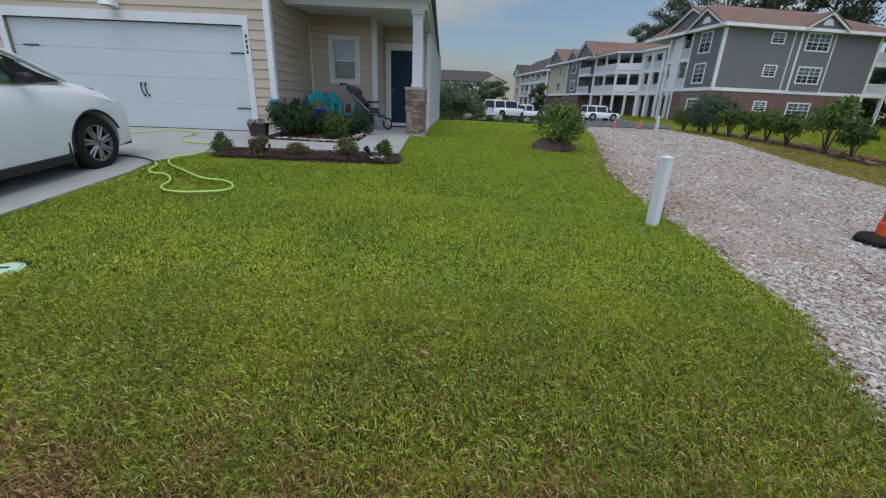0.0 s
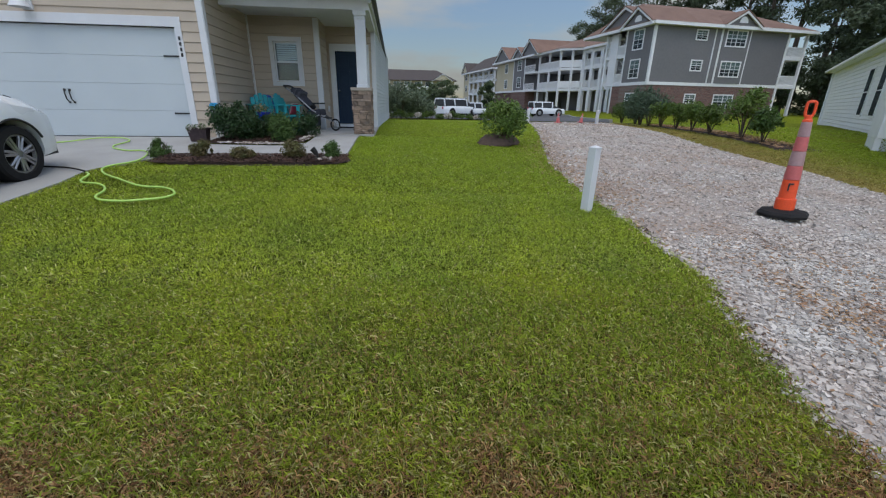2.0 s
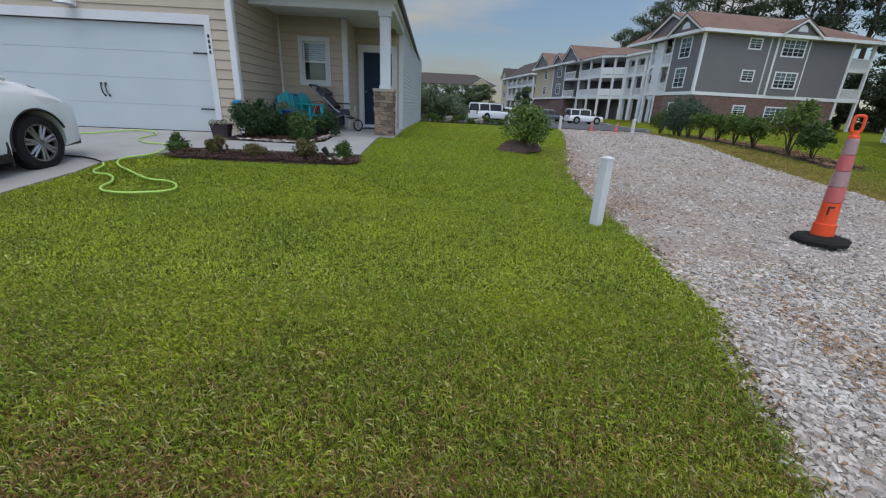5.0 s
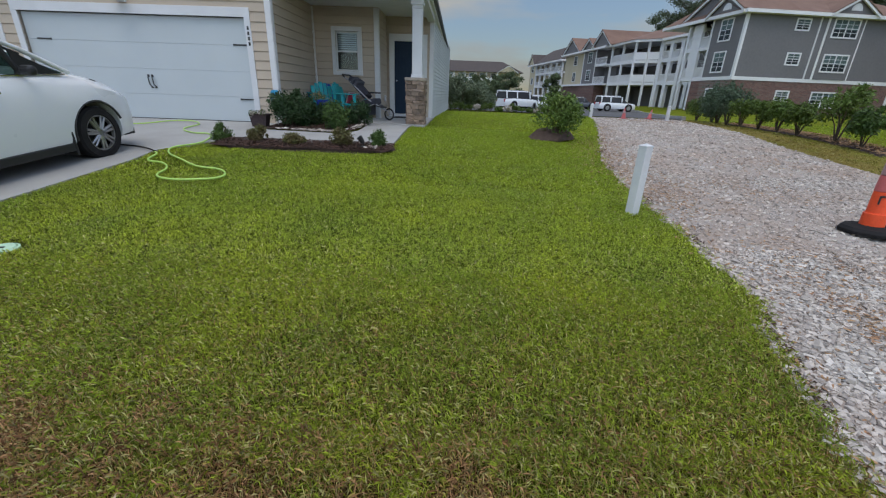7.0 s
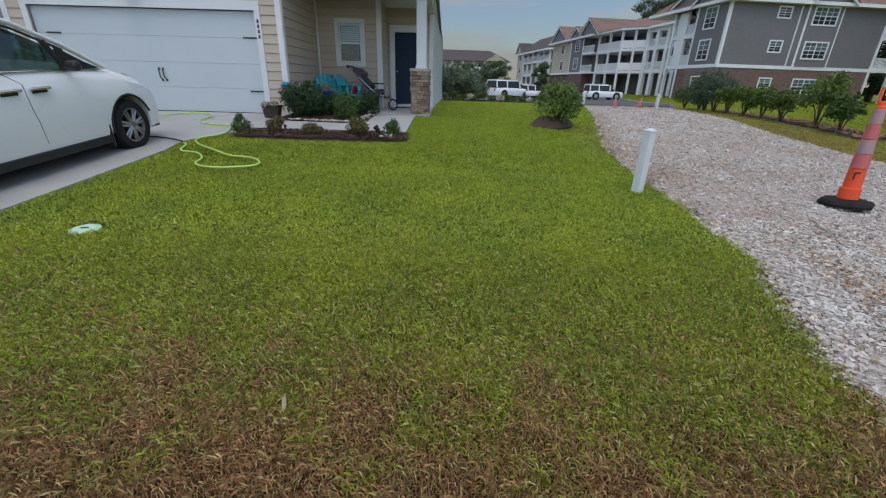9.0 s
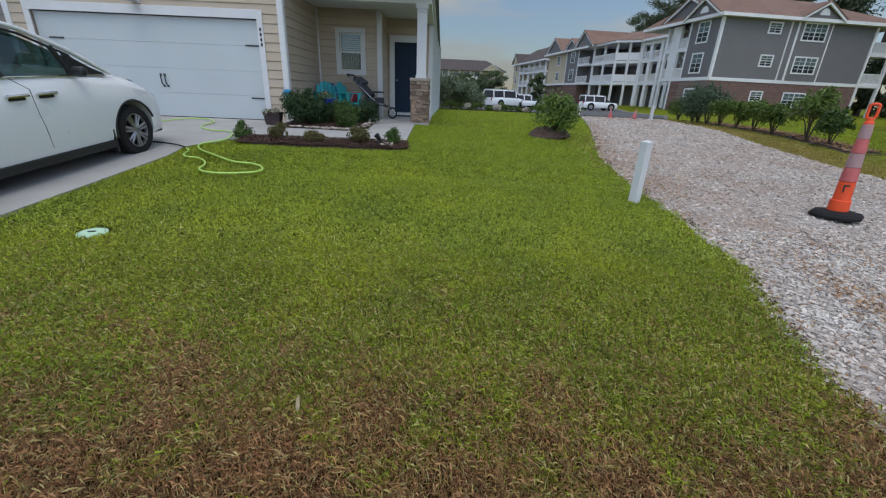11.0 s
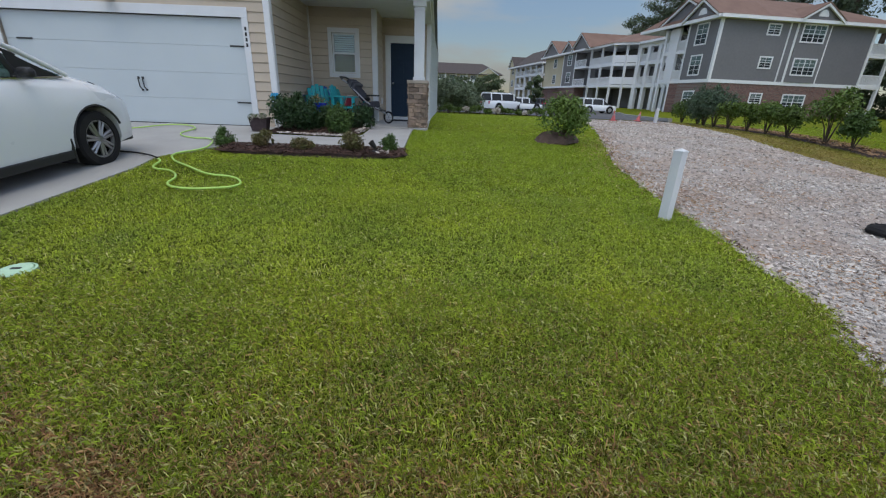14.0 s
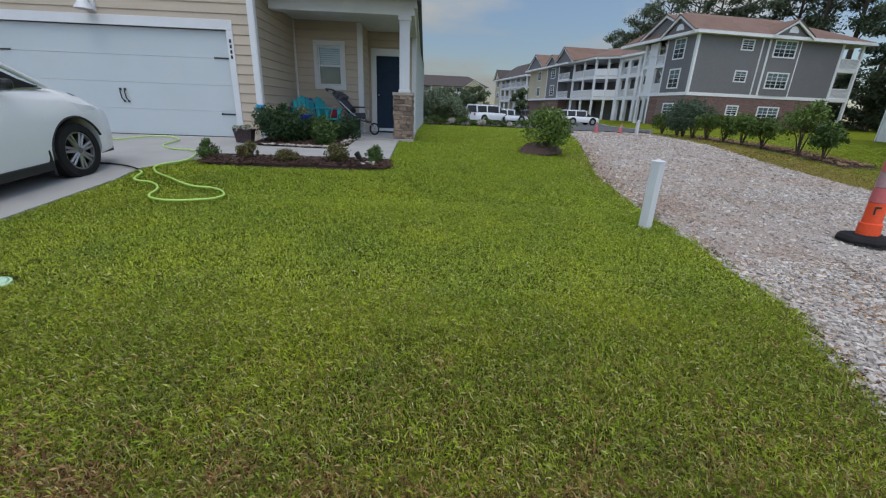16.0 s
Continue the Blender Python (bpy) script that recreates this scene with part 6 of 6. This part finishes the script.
c_, q_ = clump(np.random.default_rng(4), 6, 0.4, 0.12, 0.26)
for nm, cnt, sz, mt in (("foliage", 360, 0.02, M_BUSH), ("flowers", 700, 0.014, M_PETAL)):
    o = tagged(new(nm, leaves(nm, [(x * 1.5, y - 0.09, z - 0.07 * (k % 2)) for k, (x, y, z) in enumerate(c_)], q_, cnt, sz, mt, seed=8)), kind="stuff")
    o.parent = planter

pot = thing("flower_pot", "glossy blue flower pot with yellow and pink blooms", "flower pot", pose(-2.98, 10.35, S + 0.256) @ Matrix.Scale(0.75, 4))
part("pot", lathe([(0.12, 0.0), (0.16, 0.12), (0.185, 0.30), (0.2, 0.31), (0.2, 0.335), (0.17, 0.335), (0.16, 0.28)], 28), M_BLUE, pot)
part("stand", lathe([(0.15, -0.30), (0.10, -0.28), (0.08, -0.06), (0.17, -0.02), (0.17, -0.001)], 24), M_BLACK, pot)
c_, q_ = clump(np.random.default_rng(6), 8, 0.62, 0.34, 0.3)
M_BLOOM = leaf_material("yellow_bloom", (0.60, 0.45, 0.12), (0.55, 0.30, 0.28), scale=14)
for nm, cnt, sz, mt in (("foliage", 420, 0.024, M_BUSH), ("flowers", 300, 0.02, M_BLOOM)):
    o = tagged(new(nm, leaves(nm, c_, q_, cnt, sz, mt, seed=9)), kind="stuff")
    o.parent = pot


def low_chair(at, material, label, group):
    """A moulded plastic low chair: seat, fanned back, arms, legs."""
    ob = thing("garden_chair", label, "chair", at, group)
    part("seat", boxed(-0.24, -0.24, 0.28, 0.24, 0.22, 0.32, bevel=0.015), material, ob)
    for i in range(5):
        x = -0.18 + i * 0.09
        top = 0.78 - 0.035 * abs(i - 2) ** 1.4
        bm = boxed(x - 0.04, -0.012, 0, x + 0.04, 0.012, top - 0.3, bevel=0.008)
        part("back_slat", bm, material, ob, at=pose(0, 0.2, 0.3, -22, 0, 0))
    for s in (-1, 1):
        part("arm", boxed(s * 0.28 - 0.045, -0.3, 0.5, s * 0.28 + 0.045, 0.3, 0.525, bevel=0.01), material, ob)
        for y in (-0.24, 0.22):
            part("leg", boxed(s * 0.27 - 0.025, y - 0.03, 0, s * 0.27 + 0.025, y + 0.03, 0.5, bevel=0.008), material, ob)
    return ob


low_chair(pose(-3.1, 11.1, S + 0.03, 0, 0, 35) @ Matrix.Scale(1.22, 4), M_TEAL, "teal plastic garden chair turned to the door", "porch chairs")
low_chair(pose(-2.52, 11.35, S + 0.03, 0, 0, 75) @ Matrix.Scale(1.22, 4), M_TEAL, "teal plastic garden chair with a red cushion", "porch chairs")
low_chair(pose(-3.3, 11.55, S + 0.03, 0, 0, 10) @ Matrix.Scale(1.22, 4), surface("royal_blue_plastic", (0.015, 0.09, 0.40), rough=0.45), "blue plastic garden chair against the wall", "porch chairs")
cushion = thing("cushion", "small red patterned cushion on a garden chair", "cushion", pose(-2.5, 11.3, S + 0.56, -70, 0, 75))
part("cover", boxed(-0.16, -0.14, -0.03, 0.16, 0.14, 0.05, bevel=0.035), M_RED, cushion)
part("piping", tubes([(-0.155, -0.135, 0.01), (0.155, -0.135, 0.01), (0.155, 0.135, 0.01), (-0.155, 0.135, 0.01), (-0.155, -0.135, 0.01)], 0.012), M_PETAL, cushion)


def stroller(at):
    """A three-wheeled jogging stroller facing +x."""
    ob = thing("stroller", "dark jogging stroller with a folded grey canopy on the porch", "stroller", at)
    for s in (-1, 1):
        y = s * 0.24
        part("frame_tube", tubes([(-0.62, y, 1.04), (-0.50, y, 0.98), (0.10, y * 0.9, 0.52), (0.62, y * 0.25, 0.24)], 0.019), M_ALLOY, ob)
        part("axle_strut", tubes([(-0.12, y, 0.70), (-0.30, y * 1.1, 0.2)], 0.014), M_ALLOY, ob)
        part("seat_strut", tubes([(-0.30, y * 1.1, 0.2), (0.30, y * 0.8, 0.40)], 0.014), M_ALLOY, ob)
        w_ = part("rear_wheel", tubes([(-0.30 + 0.19 * math.cos(q), s * 0.31, 0.2 + 0.19 * math.sin(q)) for q in np.linspace(0, 6.283, 25)], 0.02), M_RUBBER, ob)
        part("hub", tubes([(-0.30, s * 0.28, 0.2), (-0.30, s * 0.34, 0.2)], 0.03), M_BLACK, w_)
    part("handlebar", tubes([(-0.60, -0.24, 1.03), (-0.70, -0.2, 1.10), (-0.72, 0.2, 1.10), (-0.60, 0.24, 1.03)], 0.022), M_BLACK, ob, "black foam handlebar")
    part("seat_back", boxed(-0.46, -0.21, -0.07, 0.24, 0.21, 0.05, bevel=0.04), M_FABRIC, ob, at=pose(-0.16, 0, 0.72, 0, 42, 0))
    part("seat", boxed(-0.22, -0.2, -0.1, 0.22, 0.2, 0.06, bevel=0.04), M_FABRIC, ob, at=pose(0.12, 0, 0.46, 0, -8, 0))
    part("footrest", boxed(-0.1, -0.15, -0.012, 0.12, 0.15, 0.012, bevel=0.008), M_BLACK, ob, at=pose(0.42, 0, 0.34, 0, 10, 0))
    for i in range(4):
        part("canopy_fold", tubes([(-0.46 + i * 0.05, -0.23, 0.93 - i * 0.035), (-0.42 + i * 0.06, -0.2, 1.02 - i * 0.03), (-0.42 + i * 0.06, 0.2, 1.02 - i * 0.03), (-0.46 + i * 0.05, 0.23, 0.93 - i * 0.035)], 0.036), M_GREYFABRIC if i % 2 else M_FABRIC, ob)
    part("basket", boxed(-0.36, -0.2, 0.10, 0.16, 0.2, 0.42, bevel=0.05), M_FABRIC, ob)
    part("snack_tray", boxed(0.1, -0.22, 0.66, 0.32, 0.22, 0.70, bevel=0.015), M_BLACK, ob)
    part("tray_strut", tubes([(0.2, -0.2, 0.67), (0.0, -0.21, 0.58)], 0.012), M_BLACK, ob)
    part("fork", tubes([(0.58, 0.045, 0.27), (0.68, 0.045, 0.16)], 0.012), M_ALLOY, ob)
    f_ = part("front_wheel", tubes([(0.68 + 0.135 * math.cos(q), 0, 0.155 + 0.135 * math.sin(q)) for q in np.linspace(0, 6.283, 25)], 0.02), M_RUBBER, ob)
    for k in range(6):
        a = 6.283 * k / 6
        part("spoke", tubes([(0.68, 0, 0.155), (0.68 + 0.12 * math.cos(a), 0, 0.155 + 0.12 * math.sin(a))], 0.006), M_ALLOY, f_)
    return ob


stroller(pose(-2.06, 11.42, S + 0.03, 0, 0, -14) @ Matrix.Diagonal((0.89, 1, 1, 1)))

# dark garden ornament with a grey stone beside the last front shrub
orn = thing("garden_light", "small black garden spotlight among grey stones", "garden light", pose(-1.17, 6.72, height(-1.17, 6.72) + 0.02))
part("head", lathe([(0.02, 0.0), (0.035, 0.02), (0.05, 0.12), (0.04, 0.12), (0.03, 0.05)], 16), M_BLACK, orn, at=pose(0, 0, 0.07, 0, -35, 20))
part("spike", tubes([(0, 0, -0.03), (0, 0, 0.09)], 0.012), M_BLACK, orn)
part("base", boxed(-0.05, -0.05, 0.0, 0.05, 0.05, 0.025, bevel=0.01), M_BLACK, orn)


def stone_verts(r, n, size_lo, size_hi, flat=0.62):
    """n broken stones: cut blocks of twelve faces, each squashed, jittered and turned."""
    base = np.array([(x, y, z) for z in (-1, 1) for y in (-1, 1) for x in (-1, 1)], float) * 0.8
    faces = np.array([(0, 2, 3), (0, 3, 1), (4, 5, 7), (4, 7, 6), (0, 1, 5), (0, 5, 4), (2, 6, 7), (2, 7, 3), (0, 4, 6), (0, 6, 2), (1, 3, 7), (1, 7, 5)])
    v = base[None] + r.normal(scale=0.3, size=(n, 8, 3))
    s = size_lo + (size_hi - size_lo) * r.random((n, 1, 1)) ** 2.2
    v = v * s * np.stack([np.ones(n), 0.55 + 0.45 * r.random(n), flat * (0.5 + 0.6 * r.random(n))], axis=1)[:, None, :]
    a, t = r.random(n) * 6.283, r.normal(scale=0.5, size=n)
    ct, st_ = np.cos(t)[:, None], np.sin(t)[:, None]
    x, y, z = v[..., 0], v[..., 1] * ct - v[..., 2] * st_, v[..., 1] * st_ + v[..., 2] * ct
    ca, sa = np.cos(a)[:, None], np.sin(a)[:, None]
    return np.stack([x * ca - y * sa, x * sa + y * ca, z], axis=2), faces


def stone_field(name, x, y, lo, hi, lift, material, label, category, seed):
    r = np.random.default_rng(seed)
    v, f = stone_verts(r, len(x), lo, hi)
    v = v + np.stack([x, y, land(x, y) + lift], axis=1)[:, None, :]
    k = v.shape[1]
    faces = (f[None] + (np.arange(len(x)) * k)[:, None, None]).reshape(-1, 3)
    return tagged(new(name, quick_mesh(name, v.reshape(-1, 3), faces, material)), label, category, kind="stuff")


# pale edging stones between the bed and the path, stones round the ornament
r_ = np.random.default_rng(15)
t_ = r_.random(240)
ex = np.interp(t_, (0, 0.55, 0.72, 1), (-3.3, -2.15, -1.85, -1.8)) + r_.normal(scale=0.05, size=240)
ey = np.interp(t_, (0, 0.55, 0.72, 1), (8.37, 8.25, 8.62, 9.5)) + r_.normal(scale=0.04, size=240)
stone_field("edging_stones", ex, ey, 0.012, 0.034, 0.035, M_STONE, "pale river stones edging the porch bed", "stones", 16)
stone_field("edging_stones", -0.98 + r_.normal(scale=0.12, size=26), 6.72 + r_.normal(scale=0.08, size=26), 0.012, 0.03, 0.03, M_STONE, "grey stones at the end of the mulch bed", "stones", 17)


# ---- loose cover: mulch chips, gravel, grass ----
def chips(name, x, y, lift, length, width, material, label, category, seed, up=0.25):
    """Flat slivers lying about, each an island of its own."""
    r = np.random.default_rng(seed)
    n = len(x)
    a = r.random(n) * 6.283
    l_, w_ = length * (0.5 + r.random(n)), width * (0.6 + 0.8 * r.random(n))
    dx, dy = np.cos(a) * l_, np.sin(a) * l_
    px, py = -np.sin(a) * w_, np.cos(a) * w_
    z = land(x, y) + lift
    t = r.normal(scale=up, size=n) * l_
    v = np.stack([np.stack([x - dx - px, y - dy - py, z - t], 1), np.stack([x + dx - px, y + dy - py, z + t], 1), np.stack([x + dx + px, y + dy + py, z + t + 0.004], 1), np.stack([x - dx + px, y - dy + py, z - t + 0.004], 1)], axis=1).reshape(-1, 3)
    return tagged(new(name, quick_mesh(name, v, np.arange(n * 4).reshape(-1, 4), material)), label, category, kind="stuff")


r_ = np.random.default_rng(21)
n_ = 5200
chips("mulch_chips", -3.65 + 2.95 * r_.random(n_), 6.42 + 0.71 * r_.random(n_), 0.034, 0.022, 0.006, M_MULCH_CHIP, "dark bark mulch covering the front bed", "mulch", 22)
n_ = 2600
chips("mulch_chips", -3.55 + 1.80 * r_.random(n_), 8.42 + 1.58 * r_.random(n_), 0.04, 0.022, 0.006, M_MULCH_CHIP, "dark bark mulch covering the porch bed", "mulch", 23)
n_ = 2600
hy = 8.8 + 9.2 * r_.random(n_)
chips("mulch_chips", np.interp(hy, (8.7, 11, 14, 18), (9.6, 10.1, 10.75, 11.8)) + r_.uniform(-0.45, 0.45, n_), hy, 0.03, 0.05, 0.008, M_STRAWBIT, "brown pine straw under the shrub row", "pine straw", 24)


def ragged(y):
    """How far the lawn's edge strays in and out along the lane."""
    return 0.028 * np.sin(5.3 * y + 0.4) + 0.02 * np.sin(13.1 * y + 1.9) + 0.014 * np.sin(29.0 * y)


def lane(n, y0, y1, seed, inset=0.0, side=None):
    r = np.random.default_rng(seed)
    y = y0 + (y1 - y0) * r.random(n)
    a, b = np.interp(y, EDGE_Y, EDGE_X) + inset + ragged(y), np.interp(y, FAR_Y, FAR_X) - inset
    if side is not None:
        b = np.minimum(b, a + side)
    return a + (b - a) * r.random(n), y


x, y = lane(24000, 0.3, 3.4, 31, -0.02, 2.7)
stone_field("gravel", x, y, 0.005, 0.021, -0.011, M_STONE, "loose grey crushed stone on the lane", "gravel", 41)
x, y = lane(15000, 1.4, 6.5, 32, -0.02)
stone_field("gravel", x, y, 0.008, 0.024, -0.011, M_STONE, "loose grey crushed stone on the lane", "gravel", 42)
x, y = lane(13000, 6.0, 20.3, 33, -0.02)
stone_field("gravel", x, y, 0.011, 0.032, -0.011, M_STONE, "loose grey crushed stone on the lane", "gravel", 43)
# straw and dead leaves caught in the gravel, thicker in drifts
r_ = np.random.default_rng(44)
for i, (cx, cy, sx, sy, n_) in enumerate((cx, cy, sx, sy, 3 * k) for cx, cy, sx, sy, k in ((3.1, 6.3, 0.35, 1.0, 420), (4.3, 5.6, 0.6, 0.35, 200), (3.4, 3.0, 0.4, 0.3, 160), (3.9, 2.2, 0.45, 0.3, 200), (5.6, 7.5, 0.9, 0.5, 260), (3.0, 4.9, 0.2, 0.5, 180), (3.2, 1.6, 0.35, 0.25, 180), (3.05, 2.15, 0.10, 0.35, 120), (3.5, 1.9, 0.3, 0.12, 110), (3.3, 8.2, 0.3, 1.2, 300), (8.3, 17.8, 1.0, 0.6, 420))):
    chips("straw_litter", cx + r_.normal(scale=sx, size=n_), cy + r_.normal(scale=sy, size=n_), -0.002, 0.014, 0.004, M_STRAWBIT, "brown straw and dead leaves caught in the gravel", "straw", 45 + i, 0.15)

# dead leaves and dark litter gathered along the lawn's edge
ly = 0.6 + 9.0 * r_.random(900) ** 1.2
ly = ly[np.sin(4.1 * ly) + 0.6 * np.sin(9.7 * ly) > 0.1]
chips("leaf_litter", np.interp(ly, EDGE_Y, EDGE_X) + ragged(ly) + 0.02 + np.abs(r_.normal(scale=0.05, size=len(ly))), ly, -0.004, 0.012, 0.005, M_MULCH_CHIP, "dark leaf litter along the edge of the lane", "leaf litter", 58, 0.3)
ly = 0.6 + 12.0 * r_.random(900)
chips("leaf_litter", np.interp(ly, EDGE_Y, EDGE_X) + ragged(ly) + 0.02 + np.abs(r_.normal(scale=0.16, size=900)), ly, -0.002, 0.014, 0.004, M_STRAWBIT, "dry straw and leaves along the edge of the lane", "leaf litter", 59, 0.3)


def in_lawn(x, y):
    """True where grass grows."""
    ok = (x < np.interp(y, EDGE_Y, EDGE_X) + ragged(y) + 0.03 + 0.05 * (np.sin(91.0 * x + 57.0 * y) > 0.3)) | (x > np.interp(y, FAR_Y, FAR_X) - 0.05)
    ok &= ~((x < np.interp(y, (-5, 5.4, 6.1, 6.65, 7.15), (-4.10, -4.10, -4.22, -3.88, -3.6))) & (x > -9.8))
    ok &= ~((x > -3.72) & (x < -0.66) & (y > 6.45 + 0.3 * np.clip(-3.3 - x, 0, 1) + 0.5 * np.clip(x + 0.95, 0, 1)) & (y < 7.3))
    ok &= ~((x > -9.8) & (x < -0.74) & (y > 7.1) & (y < 10.2))
    ok &= ~((x > -9.8) & (x < -0.42) & (y >= 10.1) & (y < 25.3))
    ok &= ~((x - 2.42) ** 2 + (y - 9.2) ** 2 < 0.2)
    ok &= ~((x + 3.06) ** 2 + (y - 2.66) ** 2 < 0.0185)
    k = np.interp(y, (8.7, 11, 14, 18), (9.6, 10.1, 10.75, 11.8))
    ok &= ~((abs(x - k) < 0.45) & (y > 8.8) & (y < 18))
    return ok


def blades(n, x0, x1, y0, y1, tall, wide, seed, curved=False):
    """n grass blades rooted in tufts and leaning every way: bent leaves of two faces, or arching strips of three."""
    r = np.random.default_rng(seed)
    x, y = x0 + (x1 - x0) * r.random(n), y0 + (y1 - y0) * r.random(n)
    # tufts: pull part of the blades towards shared roots
    k = r.random(n) < 0.6
    tx, ty = x0 + (x1 - x0) * r.random(n // 12 + 1), y0 + (y1 - y0) * r.random(n // 12 + 1)
    pick = r.integers(0, n // 12 + 1, n)
    spread = 0.02 + tall * 0.1
    x = np.where(k, tx[pick] + r.normal(scale=spread, size=n), x)
    y = np.where(k, ty[pick] + r.normal(scale=spread, size=n), y)
    ok = in_lawn(x, y)
    x, y = x[ok], y[ok]
    n = len(x)
    z = land(x, y) - 0.037
    h = tall * (0.4 + 0.8 * r.random(n))
    w = wide * (0.5 + 1.0 * r.random(n))
    a, lean = r.random(n) * 6.283, (0.1 + 0.85 * r.random(n) if curved else 0.45 + 1.15 * r.random(n))
    dx, dy = np.cos(a), np.sin(a)
    f = a + 1.571 + r.normal(scale=0.4, size=n)
    px, py = np.cos(f) * w / 2, np.sin(f) * w / 2
    mx, my, mz = x + dx * h * lean * 0.36, y + dy * h * lean * 0.36, z + h * (0.78 - 0.16 * lean)
    ex, ey, ez = x + dx * h * lean * 0.95, y + dy * h * lean * 0.95, z + h * (1.06 - 0.46 * lean)
    if curved:
        # the blade leaves its root slim, turns aside at two thirds and droops to its tip
        side = a + r.normal(scale=0.7, size=n)
        mz = z + h * (0.62 - 0.16 * lean)
        qx, qy = mx + np.cos(side) * h * lean * 0.42, my + np.sin(side) * h * lean * 0.42
        qz = z + h * (1.0 - 0.42 * lean)
        tx, ty = qx + np.cos(side) * h * (0.08 + 0.34 * lean), qy + np.sin(side) * h * (0.08 + 0.34 * lean)
        tz = np.maximum(qz + h * (0.22 - 0.40 * lean), z + 0.008)
        v = np.stack([np.stack([x, y, z], 1), np.stack([mx + px, my + py, mz], 1), np.stack([qx - px * 0.8, qy - py * 0.8, qz], 1), np.stack([mx - px, my - py, mz], 1), np.stack([tx, ty, tz], 1)], axis=1).reshape(-1, 3)
        i = (np.arange(n) * 5)[:, None]
        faces = np.stack([i + np.array([0, 1, 3]), i + np.array([3, 1, 2]), i + np.array([1, 4, 2])], axis=1).reshape(-1, 3)
    else:
        v = np.stack([np.stack([x, y, z], 1), np.stack([mx + px, my + py, mz], 1), np.stack([ex, ey, ez], 1), np.stack([mx - px, my - py, mz], 1)], axis=1).reshape(-1, 3)
        i = (np.arange(n) * 4)[:, None]
        faces = np.stack([i + np.array([0, 1, 3]), i + np.array([1, 2, 3])], axis=1).reshape(-1, 3)
    return tagged(new("grass", quick_mesh("grass", v, faces, M_BLADE)), "mown green lawn grass with straw-brown patches", "grass", kind="stuff")


blades(125000, -2.9, 2.4, 0.15, 1.2, 0.058, 0.0030, 61, True)
blades(195000, -4.2, 2.5, 1.1, 2.6, 0.055, 0.0037, 71, True)
blades(25000, -4.2, 2.4, -3.0, 0.15, 0.055, 0.012, 69)
blades(165000, -4.3, 2.7, 2.2, 4.9, 0.052, 0.0074, 62)
blades(190000, -4.4, 3.6, 4.6, 10.2, 0.046, 0.011, 63)
blades(90000, -0.6, 7.0, 9.8, 25.0, 0.042, 0.016, 64)
blades(70000, 6.9, 12.5, 2.5, 11.0, 0.04, 0.014, 65)
blades(50000, 7.4, 18.0, 10.5, 24.0, 0.04, 0.022, 70)
blades(9000, -4.2, -3.92, -0.5, 6.3, 0.058, 0.008, 66)
blades(9000, -3.95, -0.5, 6.1, 6.9, 0.05, 0.009, 67)
blades(4000, -0.8, -0.6, 7.0, 10.3, 0.05, 0.009, 68)


# ---- pieces of the walls, pier and lane ----
lay_planks()


def ledge_meshes():
    """A few split-faced stones, one unit across, to share among the pier's courses."""
    r = np.random.default_rng(77)
    out = []
    for _ in range(6):
        bm = bmesh.new()
        box(bm, 0, -0.5, 0, 1, 0.5, 1)
        bmesh.ops.subdivide_edges(bm, edges=[e for e in bm.edges if abs(e.verts[0].co.x - e.verts[1].co.x) > 0.5], cuts=1)
        for v in bm.verts:
            v.co.y += float(r.normal(scale=0.16)) * (1 if v.co.y < 0 else 0)
            v.co.z += float(r.normal(scale=0.05))
            v.co.x += float(r.normal(scale=0.02))
        out.append(mesh_of("stone", bm, M_STONES))
    return out


LEDGE = ledge_meshes()
r_ = np.random.default_rng(78)
PX0, PX1, PY0, PY1 = -0.86, -0.46, 10.14, 10.57
z = S - 0.04
while z < 1.62:
    hgt = min(float(r_.choice([0.05, 0.065, 0.085, 0.1])), 1.63 - z)
    for origin, along, length in (((PX0 - 0.012, PY0, z), 0, PX1 - PX0 + 0.024), ((PX1, PY0, z), 90, PY1 - PY0), ((PX0, PY1, z), -90, PY1 - PY0)):
        s = 0.0
        while s < length - 0.01:
            w = min(0.10 + 0.14 * float(r_.random()), length - s)
            if length - s - w < 0.05:
                w = length - s
            shared("stone", LEDGE[int(r_.integers(0, 6))], pier, Matrix.Translation(origin) @ Matrix.Rotation(radians(along), 4, "Z") @ Matrix.Translation((s + 0.004, 0, 0.003)) @ Matrix.Diagonal((w - 0.008, 0.05 + 0.02 * float(r_.random()), hgt - 0.007, 1)))
            s += w
    z += hgt
# single stones of the gravel lane, where one passes nearest
r_ = np.random.default_rng(79)
v, f = stone_verts(r_, 8, 0.9, 1.0)
GRIT = [quick_mesh("stone", v[i], f, M_STONE_PIECE) for i in range(8)]
gx_ = np.interp(yy := 0.9 + 2.4 * r_.random(300), EDGE_Y, EDGE_X) + 0.02 + 1.7 * r_.random(300)
for i in range(300):
    s = 0.013 + 0.022 * float(r_.random()) ** 3
    shared("stone", GRIT[i % 8], gravel_road, pose(float(gx_[i]), float(yy[i]), height(gx_[i], yy[i]) - 0.010 + s * 0.3, 0, 0, float(r_.random()) * 360) @ Matrix.Diagonal((s, s, s, 1)))
